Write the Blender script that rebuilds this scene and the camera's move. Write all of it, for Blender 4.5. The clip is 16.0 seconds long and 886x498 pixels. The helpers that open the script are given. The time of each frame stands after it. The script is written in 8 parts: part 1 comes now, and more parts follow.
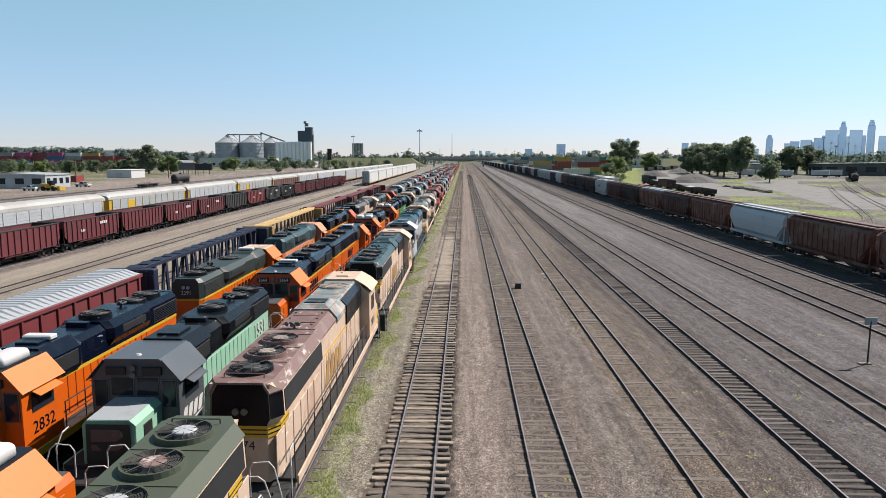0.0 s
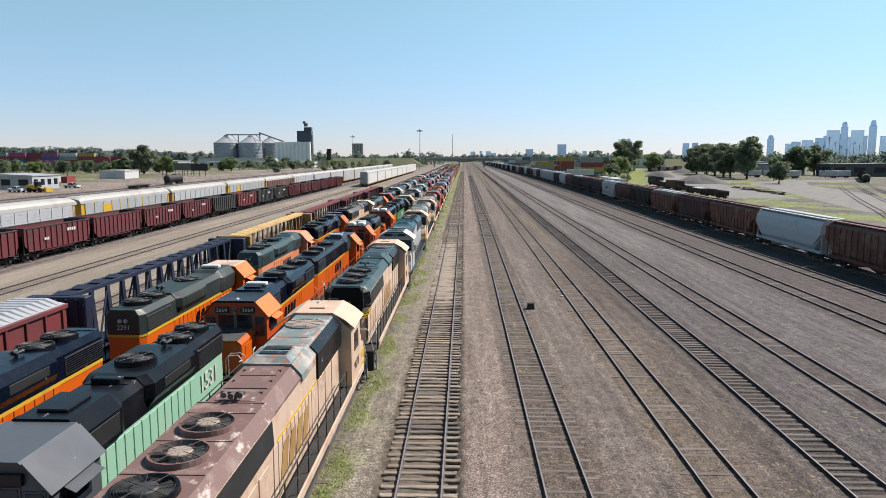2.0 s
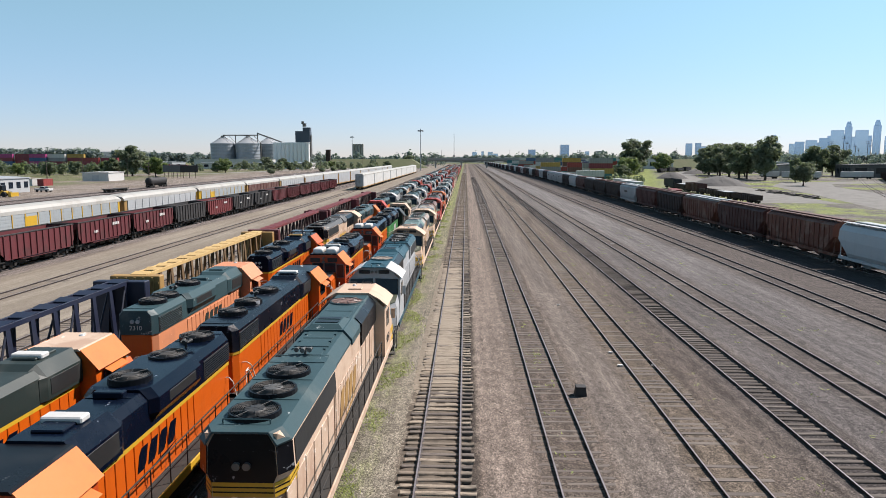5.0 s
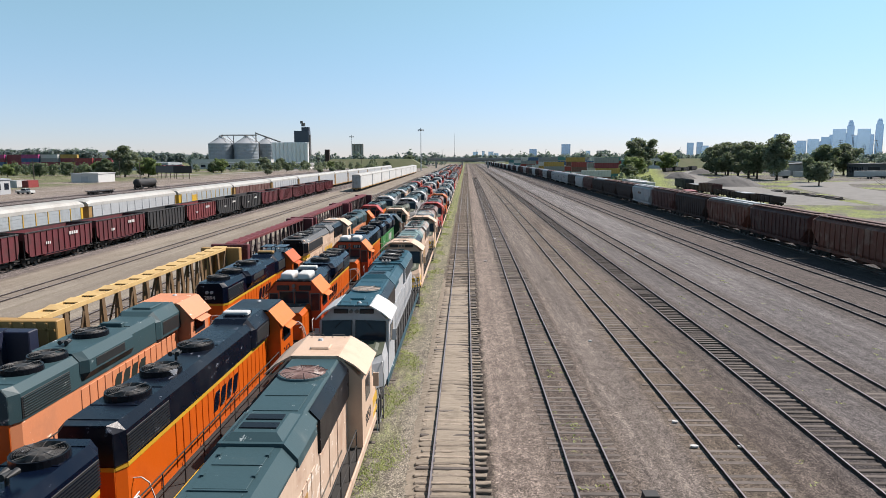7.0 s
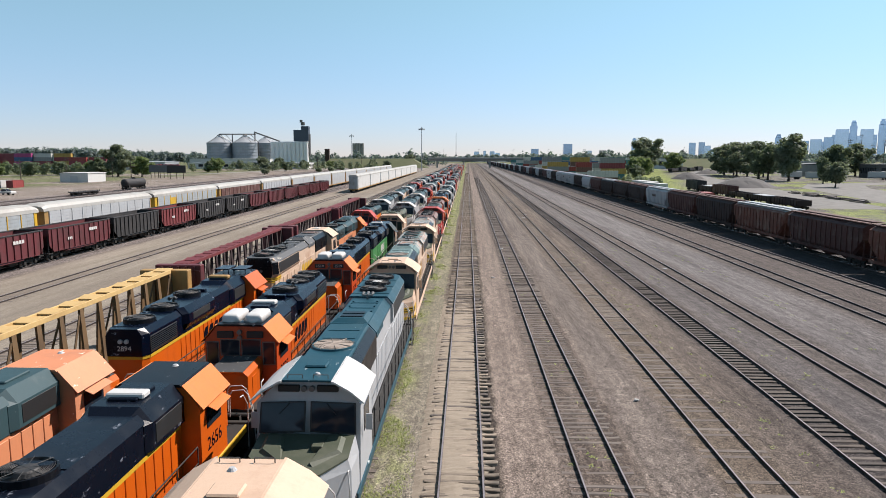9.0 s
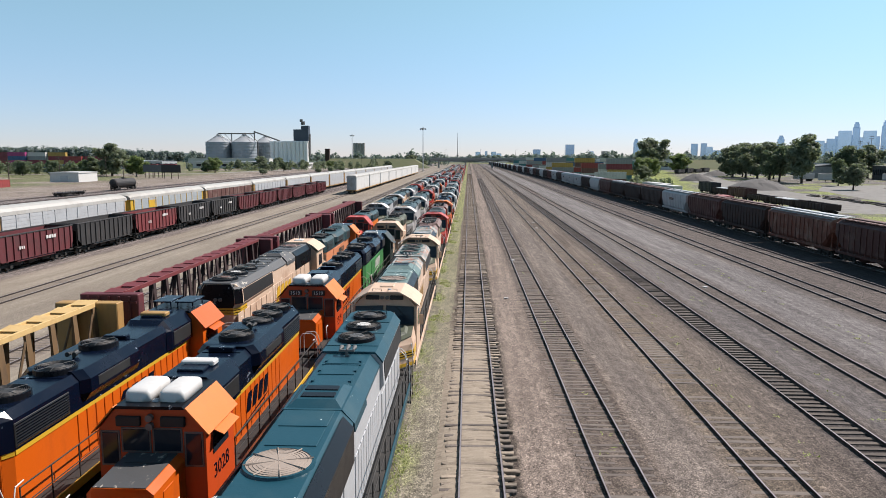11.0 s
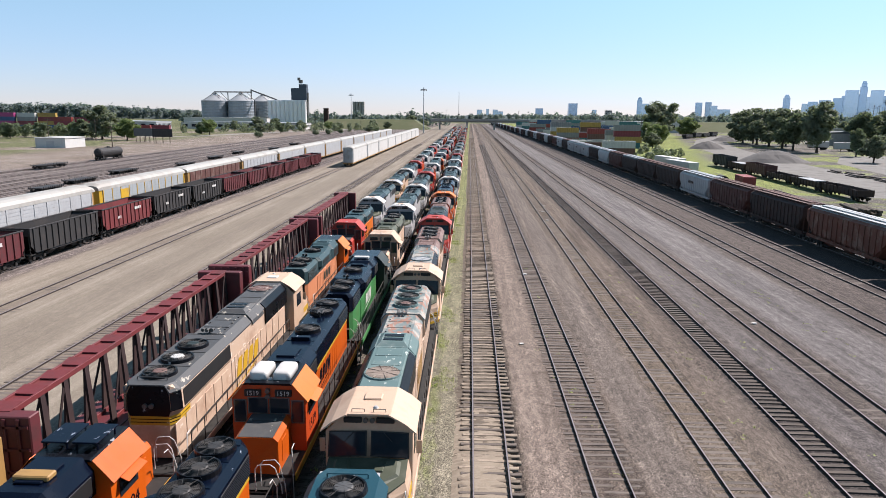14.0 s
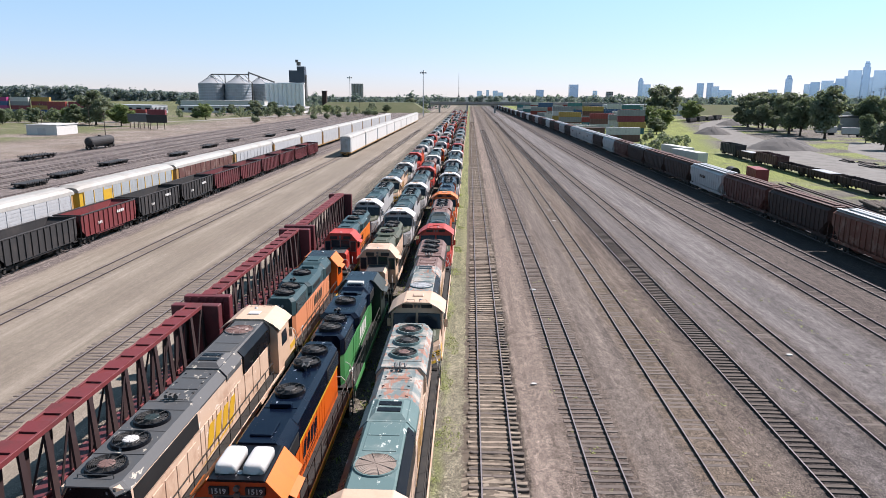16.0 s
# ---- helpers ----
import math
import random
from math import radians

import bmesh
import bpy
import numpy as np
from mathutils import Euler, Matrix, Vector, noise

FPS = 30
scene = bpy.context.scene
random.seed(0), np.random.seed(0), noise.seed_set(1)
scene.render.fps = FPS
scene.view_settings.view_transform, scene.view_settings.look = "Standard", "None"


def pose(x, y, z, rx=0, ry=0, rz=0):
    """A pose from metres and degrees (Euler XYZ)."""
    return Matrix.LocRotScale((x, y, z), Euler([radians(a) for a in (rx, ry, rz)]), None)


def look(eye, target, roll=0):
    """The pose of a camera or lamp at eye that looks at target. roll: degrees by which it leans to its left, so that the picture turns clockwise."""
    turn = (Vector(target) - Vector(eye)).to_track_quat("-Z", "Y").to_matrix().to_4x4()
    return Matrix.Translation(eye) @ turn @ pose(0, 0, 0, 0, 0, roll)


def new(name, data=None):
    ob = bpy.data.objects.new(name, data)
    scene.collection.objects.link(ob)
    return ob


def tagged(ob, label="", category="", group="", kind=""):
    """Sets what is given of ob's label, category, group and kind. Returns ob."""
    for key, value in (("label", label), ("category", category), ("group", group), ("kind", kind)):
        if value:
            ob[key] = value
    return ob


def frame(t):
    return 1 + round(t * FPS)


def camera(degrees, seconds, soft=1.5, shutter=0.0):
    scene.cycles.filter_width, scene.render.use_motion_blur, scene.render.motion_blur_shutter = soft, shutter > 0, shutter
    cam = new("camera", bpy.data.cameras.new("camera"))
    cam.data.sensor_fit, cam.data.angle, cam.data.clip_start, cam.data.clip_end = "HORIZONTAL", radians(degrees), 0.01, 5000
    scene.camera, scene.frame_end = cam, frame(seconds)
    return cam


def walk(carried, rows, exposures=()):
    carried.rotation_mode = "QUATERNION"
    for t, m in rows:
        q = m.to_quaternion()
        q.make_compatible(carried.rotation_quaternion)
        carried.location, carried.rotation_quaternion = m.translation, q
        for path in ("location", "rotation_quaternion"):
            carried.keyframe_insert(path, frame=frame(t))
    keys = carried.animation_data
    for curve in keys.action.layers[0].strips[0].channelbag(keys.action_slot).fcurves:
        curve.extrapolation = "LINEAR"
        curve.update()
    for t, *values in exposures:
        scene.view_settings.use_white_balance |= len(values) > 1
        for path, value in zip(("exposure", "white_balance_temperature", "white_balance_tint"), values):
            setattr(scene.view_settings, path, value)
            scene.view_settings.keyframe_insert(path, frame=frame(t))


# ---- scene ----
cam = camera(65.5, 16.0, soft=0.8)
PATH = [
    (0, (1.667, 0.409, 11.231), (1.608, 2.391, 10.964), 0.1),
    (0.5, (1.601, 1.788, 11.247), (1.541, 3.769, 10.98), 0.1),
    (1, (1.536, 3.545, 11.254), (1.476, 5.526, 10.987), 0.1),
    (1.5, (1.447, 5.712, 11.25), (1.387, 7.694, 10.983), 0.1),
    (2, (1.357, 8.304, 11.224), (1.297, 10.285, 10.958), 0.1),
    (2.5, (1.324, 11.176, 11.221), (1.263, 13.157, 10.956), 0.0),
    (3, (1.27, 14.381, 11.244), (1.208, 16.363, 10.979), -0.0),
    (3.5, (1.181, 17.659, 11.248), (1.118, 19.64, 10.983), -0.1),
    (4, (1.1, 20.818, 11.314), (1.036, 22.8, 11.049), -0.0),
    (6.5, (0.449, 34.911, 11.237), (0.383, 36.893, 10.973), -0.0),
    (7, (0.376, 37.457, 11.271), (0.309, 39.438, 11.006), -0.1),
    (7.5, (0.276, 40.108, 11.279), (0.208, 42.089, 11.014), -0.0),
    (8, (0.216, 42.707, 11.27), (0.148, 44.688, 11.005), -0.0),
    (8.5, (0.151, 45.309, 11.294), (0.082, 47.290, 11.028), -0.0),
    (9, (0.085, 47.760, 11.288), (0.015, 49.741, 11.022), -0.0),
    (11.5, (-0.733, 59.557, 11.215), (-0.807, 61.538, 10.95), 0.3),
    (12, (-0.82, 61.530, 11.476), (-0.895, 63.511, 11.211), 0.4),
    (12.5, (-0.924, 63.102, 12.304), (-0.999, 65.083, 12.038), 0.4),
    (13, (-1.019, 64.605, 13.203), (-1.094, 66.583, 12.917), 0.4),
    (13.5, (-1.129, 66.004, 14.155), (-1.201, 67.966, 13.772), 0.4),
    (14, (-1.211, 67.315, 15.107), (-1.283, 69.276, 14.722), 0.5),
    (14.5, (-1.258, 68.540, 16.088), (-1.331, 70.501, 15.702), 0.4),
    (15, (-1.345, 69.793, 16.819), (-1.419, 71.755, 16.433), 0.5),
    (15.5, (-1.382, 71.172, 16.927), (-1.456, 73.133, 16.541), 0.5),
    (16, (-1.612, 72.779, 16.937), (-1.683, 74.729, 16.5), 0.4),
]
walk(cam, [(t, look(eye, target, roll)) for t, eye, target, roll in PATH], [(0, 0.84, 6620, 15), (11.5, 0.85, 6620, 16), (13.2, 0.87, 6620, 17), (14.0, 0.98, 6540, 19), (14.6, 0.99, 6510, 20), (16, 1.04, 6450, 20)])
# ---------------------------------------------------------------- sky and sun
SUN_DIR = Vector((0.78, 0.50, 1.0)).normalized()
world = bpy.data.worlds.new("clear_sky")
scene.world = world
world.use_nodes = True
wn = world.node_tree
wn.nodes.clear()
sky = wn.nodes.new("ShaderNodeTexSky")
sky.sky_type = "NISHITA"
sky.sun_disc = False
sky.sun_elevation = math.asin(SUN_DIR.z)
sky.sun_rotation = math.atan2(SUN_DIR.x, SUN_DIR.y)
sky.altitude = 250
sky.air_density = 1.0
sky.dust_density = 0.0
sky.ozone_density = 1.6
bg = wn.nodes.new("ShaderNodeBackground")
bg.inputs["Strength"].default_value = 0.0675
wo = wn.nodes.new("ShaderNodeOutputWorld")
tint = wn.nodes.new("ShaderNodeMix")
tint.data_type, tint.blend_type = "RGBA", "MULTIPLY"
tint.inputs["Factor"].default_value = 1.0
# a little cooler towards the horizon, as in dry summer air
where = wn.nodes.new("ShaderNodeTexCoord")
parts = wn.nodes.new("ShaderNodeSeparateXYZ")
wn.links.new(where.outputs["Generated"], parts.inputs[0])
rise = wn.nodes.new("ShaderNodeMapRange")
rise.interpolation_type = "SMOOTHSTEP"
rise.inputs["From Min"].default_value, rise.inputs["From Max"].default_value = -0.05, 0.30
wn.links.new(parts.outputs[2], rise.inputs["Value"])
cast = wn.nodes.new("ShaderNodeMix")
cast.data_type = "RGBA"
cast.inputs["A"].default_value = (0.62, 0.70, 1.07, 1)
cast.inputs["B"].default_value = (1.13, 1.34, 1.09, 1)
wn.links.new(rise.outputs[0], cast.inputs["Factor"])
wn.links.new(cast.outputs["Result"], tint.inputs["B"])
wn.links.new(sky.outputs[0], tint.inputs["A"])
wn.links.new(tint.outputs["Result"], bg.inputs[0])
wn.links.new(bg.outputs[0], wo.inputs[0])
sun_data = bpy.data.lights.new("sun", "SUN")
sun_data.energy = 5.0
sun_data.angle = radians(0.53)
sun_data.color = (1.0, 0.945, 0.87)
sun = new("sun", sun_data)
sun.matrix_world = look(SUN_DIR * 300, (0, 0, 0))
scene.view_settings.exposure = 0.85
# ---------------------------------------------------------------- materials
def nodes_of(name):
    m = bpy.data.materials.new(name)
    m.use_nodes = True
    nt = m.node_tree
    return m, nt, nt.nodes["Principled BSDF"]


def mixc(nt, fac, a, b, mode="MIX"):
    n = nt.nodes.new("ShaderNodeMix")
    n.data_type, n.blend_type = "RGBA", mode
    for socket, value in ((n.inputs["Factor"], fac), (n.inputs["A"], a), (n.inputs["B"], b)):
        if isinstance(value, bpy.types.NodeSocket):
            nt.links.new(value, socket)
        elif isinstance(value, (int, float)):
            socket.default_value = value
        else:
            socket.default_value = (*value, 1)
    return n.outputs["Result"]


def calc(nt, op, a, b=0.0, c=0.0):
    n = nt.nodes.new("ShaderNodeMath")
    n.operation = op
    for socket, value in zip(n.inputs, (a, b, c)):
        if isinstance(value, bpy.types.NodeSocket):
            nt.links.new(value, socket)
        else:
            socket.default_value = value
    return n.outputs[0]


def ramp(nt, fac, lo, hi):
    n = nt.nodes.new("ShaderNodeMapRange")
    n.interpolation_type = "SMOOTHSTEP"
    nt.links.new(fac, n.inputs["Value"])
    n.inputs["From Min"].default_value, n.inputs["From Max"].default_value = lo, hi
    return n.outputs[0]


def place(nt):
    return nt.nodes.new("ShaderNodeNewGeometry").outputs["Position"]


def grain(nt, where, scale, detail=4.0, rough=0.6, stretch=None):
    n = nt.nodes.new("ShaderNodeTexNoise")
    n.inputs["Scale"].default_value = scale
    n.inputs["Detail"].default_value = detail
    n.inputs["Roughness"].default_value = rough
    if stretch:
        v = nt.nodes.new("ShaderNodeVectorMath")
        v.operation = "MULTIPLY"
        nt.links.new(where, v.inputs[0])
        v.inputs[1].default_value = stretch
        where = v.outputs[0]
    nt.links.new(where, n.inputs["Vector"])
    return n.outputs["Fac"]


def relief(nt, shader, height, strength, distance):
    n = nt.nodes.new("ShaderNodeBump")
    n.inputs["Strength"].default_value = strength
    n.inputs["Distance"].default_value = distance
    nt.links.new(height, n.inputs["Height"])
    nt.links.new(n.outputs[0], shader.inputs["Normal"])


def surface(name, colour, dirt=None, amount=0.5, rough=0.6, metal=0.0, scale=0.6, streak=True, vary=0.0, grainy=0.15, bump=0.15, flakes=0.0, flake=(0.6, 0.58, 0.55), tone=0.585, spec=0.5, fsize=3.4, soft=0.04):
    """Painted or plain stuff with wear: broad stains, running streaks, fine grain, fine relief."""
    m, nt, p = nodes_of(name)
    w = place(nt)
    dirt = tuple(c * tone for c in dirt) if dirt else tuple(c * 0.45 * tone for c in colour)
    colour = tuple(c * tone for c in colour)
    broad = grain(nt, w, scale, 5.0, 0.65)
    fac = ramp(nt, broad, 0.62 - 0.3 * amount, 0.82 - 0.3 * amount)
    col = mixc(nt, calc(nt, "MULTIPLY", fac, min(1.0, amount * 1.3)), colour, dirt)
    if streak:
        runs = grain(nt, w, 2.2, 3.0, 0.6, (1.0, 1.0, 0.12))
        col = mixc(nt, calc(nt, "MULTIPLY", ramp(nt, runs, 0.52, 0.75), amount * 0.8), col, dirt)
    fine = grain(nt, w, 14.0, 3.0, 0.7)
    col = mixc(nt, calc(nt, "MULTIPLY", fine, grainy * 2), col, tuple(c * 0.55 for c in colour))
    if flakes:
        chip = grain(nt, w, fsize, 6.0, 0.66, (1.0, 0.5, 1.0))
        big = grain(nt, w, 0.5, 2.0, 0.5)
        edge = calc(nt, "ADD", chip, calc(nt, "MULTIPLY_ADD", big, 0.30, -0.15))
        col = mixc(nt, calc(nt, "MULTIPLY", ramp(nt, edge, 0.70 - 0.22 * flakes, 0.70 + soft - 0.22 * flakes), 0.9), col, flake)
    if vary:
        info = nt.nodes.new("ShaderNodeObjectInfo")
        hue = nt.nodes.new("ShaderNodeHueSaturation")
        nt.links.new(calc(nt, "MULTIPLY_ADD", info.outputs["Random"], 2 * vary, 1 - vary), hue.inputs["Value"])
        nt.links.new(col, hue.inputs["Color"])
        col = hue.outputs[0]
    nt.links.new(col, p.inputs["Base Color"])
    nt.links.new(calc(nt, "MULTIPLY_ADD", broad, 0.35, rough - 0.17), p.inputs["Roughness"])
    p.inputs["Metallic"].default_value = metal
    p.inputs["Specular IOR Level"].default_value = spec
    if bump:
        relief(nt, p, fine, bump, 0.02)
    return m


RUST = (0.16, 0.075, 0.04)
GRIME = (0.07, 0.06, 0.05)
M = {
    "orange": surface("orange_loco_paint", (0.82, 0.140, 0.005), (0.48, 0.085, 0.010), 0.34, 0.40),
    # lighter orange, mostly for cab roof slopes
    "faded_orange": surface("light_orange_paint", (0.90, 0.215, 0.015), (0.70, 0.17, 0.025), 0.4, 0.55),
    "salmon": surface("bleached_salmon_paint", (0.84, 0.32, 0.15), (0.62, 0.26, 0.14), 0.45, 0.6, flakes=0.15, flake=(0.75, 0.60, 0.48)),
    "beige": surface("faded_cream_paint", (0.80, 0.59, 0.44), (0.50, 0.30, 0.20), 0.52, 0.6, flakes=0.36, flake=(0.60, 0.53, 0.46), fsize=3.6, soft=0.05),
    "peach": surface("faded_peach_paint", (0.80, 0.57, 0.41), (0.60, 0.37, 0.25), 0.4, 0.6, flakes=0.16, flake=(0.40, 0.24, 0.20)),
    # deeper, redder copy of the orange: shade painted into the cab colour
    "shade_red": surface("shaded_red_orange_paint", (0.72, 0.090, 0.014), (0.38, 0.06, 0.014), 0.35, 0.45),
    "black": surface("black_hood_paint", (0.008, 0.009, 0.013), (0.03, 0.032, 0.036), 0.4, 0.30, streak=False, bump=0.08, flakes=0.2, flake=(0.24, 0.25, 0.27), spec=0.14),
    "navy": surface("blue_black_hood_paint", (0.003, 0.007, 0.020), (0.011, 0.017, 0.034), 0.35, 0.24, streak=False, bump=0.06, flakes=0.16, flake=(0.20, 0.23, 0.28), spec=0.17),
    "scuffed": surface("scuffed_black_hood_paint", (0.006, 0.009, 0.018), (0.035, 0.038, 0.045), 0.4, 0.28, streak=False, bump=0.1, flakes=0.34, flake=(0.20, 0.22, 0.26), spec=0.17, soft=0.10),
    "dgreen": surface("dark_green_hood_paint", (0.021, 0.036, 0.033), (0.09, 0.10, 0.09), 0.35, 0.5, streak=False),
    "teal": surface("faded_teal_hood_paint", (0.048, 0.098, 0.112), (0.27, 0.29, 0.27), 0.3, 0.5, streak=False, flakes=0.24, flake=(0.36, 0.40, 0.40), spec=0.25, soft=0.08),
    "tan_disc": surface("dusty_tan_grille", (0.42, 0.34, 0.28), (0.22, 0.16, 0.13), 0.5, 0.7, streak=False),
    "pale_teal": surface("bleached_teal_hood_paint", (0.15, 0.245, 0.245), (0.36, 0.42, 0.40), 0.4, 0.6, streak=False, flakes=0.42, flake=(0.46, 0.50, 0.47), spec=0.25, fsize=3.6, soft=0.06),
    # lumber flatcars: posts darker than the top beams
    "post_brown": surface("brown_post_paint", (0.20, 0.115, 0.045), (0.09, 0.055, 0.03), 0.5, 0.75),
    "post_dark": surface("dark_maroon_post_paint", (0.035, 0.012, 0.013), (0.06, 0.03, 0.025), 0.5, 0.8),
    "ochre_top": surface("pale_yellow_beam_paint", (0.80, 0.54, 0.22), (0.46, 0.28, 0.10), 0.45, 0.65),
    "deep_teal": surface("deep_teal_hood_paint", (0.012, 0.078, 0.112), (0.06, 0.13, 0.155), 0.3, 0.42, streak=False, flakes=0.12, flake=(0.45, 0.50, 0.50), spec=0.3),
    "patchy": surface("peeling_teal_and_primer_paint", (0.20, 0.26, 0.26), (0.66, 0.58, 0.50), 0.6, 0.65, scale=1.3, streak=False, flakes=0.74, flake=(0.25, 0.115, 0.075), fsize=3.6, soft=0.06),
    "primer": surface("peeling_maroon_primer", (0.215, 0.118, 0.100), (0.46, 0.36, 0.32), 0.42, 0.65, scale=1.5, streak=False, flakes=0.52, flake=(0.42, 0.35, 0.31), fsize=2.6, soft=0.11),
    "olive": surface("faded_olive_roof_paint", (0.075, 0.092, 0.055), (0.19, 0.19, 0.14), 0.4, 0.6, streak=False),
    "greyroof": surface("grey_roof_paint", (0.085, 0.088, 0.092), (0.20, 0.19, 0.17), 0.35, 0.6, streak=False, flakes=0.35, flake=(0.34, 0.31, 0.26)),
    "slate": surface("slate_grey_cab_paint", (0.105, 0.115, 0.130), (0.17, 0.17, 0.17), 0.35, 0.38, streak=False, flakes=0.08, flake=(0.3, 0.3, 0.3)),
    "roof_white": surface("weathered_white_roof_paint", (0.56, 0.55, 0.515), (0.40, 0.375, 0.335), 0.5, 0.55, scale=0.25),
    "silo_white": surface("white_silo_concrete", (0.90, 0.90, 0.90), (0.76, 0.75, 0.73), 0.3, 0.7, tone=0.8),
    "mint": surface("faded_mint_green_paint", (0.34, 0.66, 0.48), (0.46, 0.62, 0.50), 0.45, 0.6),
    "green": surface("bright_green_paint", (0.06, 0.30, 0.09), (0.12, 0.28, 0.10), 0.4, 0.5),
    "white": surface("chalky_white_paint", (0.78, 0.78, 0.76), (0.50, 0.47, 0.42), 0.3, 0.6),
    "silver": surface("silver_grey_paint", (0.56, 0.58, 0.60), (0.35, 0.34, 0.32), 0.35, 0.5),
    "yellow": surface("yellow_paint", (0.80, 0.48, 0.03), (0.45, 0.26, 0.05), 0.35, 0.5),
    "red": surface("bright_red_paint", (0.62, 0.05, 0.03), (0.35, 0.06, 0.04), 0.35, 0.5),
    "maroon": surface("maroon_car_paint", (0.165, 0.024, 0.032), (0.075, 0.024, 0.024), 0.5, 0.6, vary=0.12),
    "carred": surface("weathered_red_car_paint", (0.22, 0.032, 0.036), (0.12, 0.028, 0.028), 0.5, 0.6),
    "carblack": surface("sooty_black_car_paint", (0.026, 0.025, 0.027), (0.085, 0.068, 0.062), 0.4, 0.7, vary=0.15),
    "cargrey": surface("light_grey_car_paint", (0.46, 0.50, 0.52), (0.25, 0.22, 0.19), 0.35, 0.55),
    "rusty": surface("rusted_brown_car_paint", (0.112, 0.034, 0.026), (0.26, 0.18, 0.15), 0.46, 0.8, vary=0.25),
    "rust_red": surface("rust_streaked_red_brown_paint", (0.185, 0.060, 0.036), (0.38, 0.26, 0.20), 0.5, 0.8, vary=0.2),
    "pale_hopper": surface("pale_blue_white_car_paint", (0.62, 0.68, 0.72), (0.42, 0.41, 0.39), 0.35, 0.55),
    "rustdark": surface("dark_rust", (0.050, 0.026, 0.022), (0.12, 0.07, 0.055), 0.5, 0.85),
    "blue": surface("dark_blue_car_paint", (0.007, 0.013, 0.045), (0.022, 0.026, 0.045), 0.4, 0.55),
    "ochre": surface("ochre_yellow_car_paint", (0.50, 0.29, 0.09), (0.24, 0.13, 0.05), 0.5, 0.65),
    "bin_steel": surface("dull_blue_grey_bin_steel", (0.40, 0.45, 0.50), (0.30, 0.33, 0.36), 0.4, 0.5, 0.3, scale=0.1),
    "galv": surface("galvanised_sheet", (0.62, 0.64, 0.66), (0.42, 0.41, 0.38), 0.3, 0.45, 0.3),
    "under": surface("grimy_underframe", (0.017, 0.016, 0.015), (0.06, 0.052, 0.044), 0.5, 0.85),
    "steel": surface("worn_steel", (0.22, 0.215, 0.21), (0.10, 0.085, 0.07), 0.5, 0.5, 0.5),
    "dark": surface("dark_grille", (0.012, 0.013, 0.014), (0.03, 0.03, 0.03), 0.4, 0.6, streak=False),
    "fan": surface("fan_blade_metal", (0.035, 0.034, 0.034), (0.09, 0.075, 0.06), 0.5, 0.6),
    "rail": surface("rail_steel", (0.060, 0.046, 0.042), (0.03, 0.02, 0.018), 0.4, 0.75, 0.0, streak=False),
    "railtop": surface("rail_running_face", (0.33, 0.295, 0.31), (0.16, 0.13, 0.13), 0.5, 0.5, 0.25, streak=False),
    "concrete": surface("pale_concrete", (0.52, 0.50, 0.47), (0.38, 0.36, 0.33), 0.5, 0.85),
    "pole": surface("weathered_pole_wood", (0.16, 0.125, 0.095), (0.08, 0.065, 0.05), 0.5, 0.9),
    "slate_blue": surface("dull_slate_blue_sheet", (0.085, 0.115, 0.165), (0.05, 0.065, 0.09), 0.4, 0.6, scale=0.1),
    "rubber": surface("black_rubber", (0.02, 0.02, 0.02), (0.05, 0.05, 0.05), 0.4, 0.9),
}


def glass_material():
    m, nt, p = nodes_of("dark_window_glass")
    w = place(nt)
    n = grain(nt, w, 3.0, 2.0)
    nt.links.new(mixc(nt, n, (0.006, 0.010, 0.018), (0.018, 0.024, 0.032)), p.inputs["Base Color"])
    p.inputs["Roughness"].default_value = 0.08
    p.inputs["Specular IOR Level"].default_value = 0.3
    return m


M["glass"] = glass_material()


def wood_tie_material(name, a, b, c):
    m, nt, p = nodes_of(name)
    w = place(nt)
    info = nt.nodes.new("ShaderNodeObjectInfo")
    isl = nt.nodes.new("ShaderNodeNewGeometry")
    pick = calc(nt, "FRACT", calc(nt, "ADD", info.outputs["Random"], isl.outputs["Random Per Island"]))
    along = grain(nt, w, 3.0, 5.0, 0.7, (0.5, 9.0, 9.0))
    col = mixc(nt, pick, a, b)
    col = mixc(nt, ramp(nt, along, 0.45, 0.7), col, c)
    blot = grain(nt, w, 1.3, 3.0)
    col = mixc(nt, calc(nt, "MULTIPLY", ramp(nt, blot, 0.5, 0.7), 0.5), col, (0.05, 0.045, 0.04))
    nt.links.new(col, p.inputs["Base Color"])
    p.inputs["Roughness"].default_value = 0.95
    relief(nt, p, along, 0.5, 0.03)
    return m


M["tie"] = wood_tie_material("weathered_tie_wood", (0.30, 0.245, 0.19), (0.15, 0.122, 0.095), (0.062, 0.050, 0.040))
M["tie_dark"] = wood_tie_material("dark_oily_tie_wood", (0.092, 0.073, 0.060), (0.058, 0.046, 0.039), (0.030, 0.025, 0.022))
M["tie_dusty"] = wood_tie_material("dusty_tie_wood", (0.143, 0.119, 0.103), (0.09, 0.074, 0.065), (0.048, 0.039, 0.034))


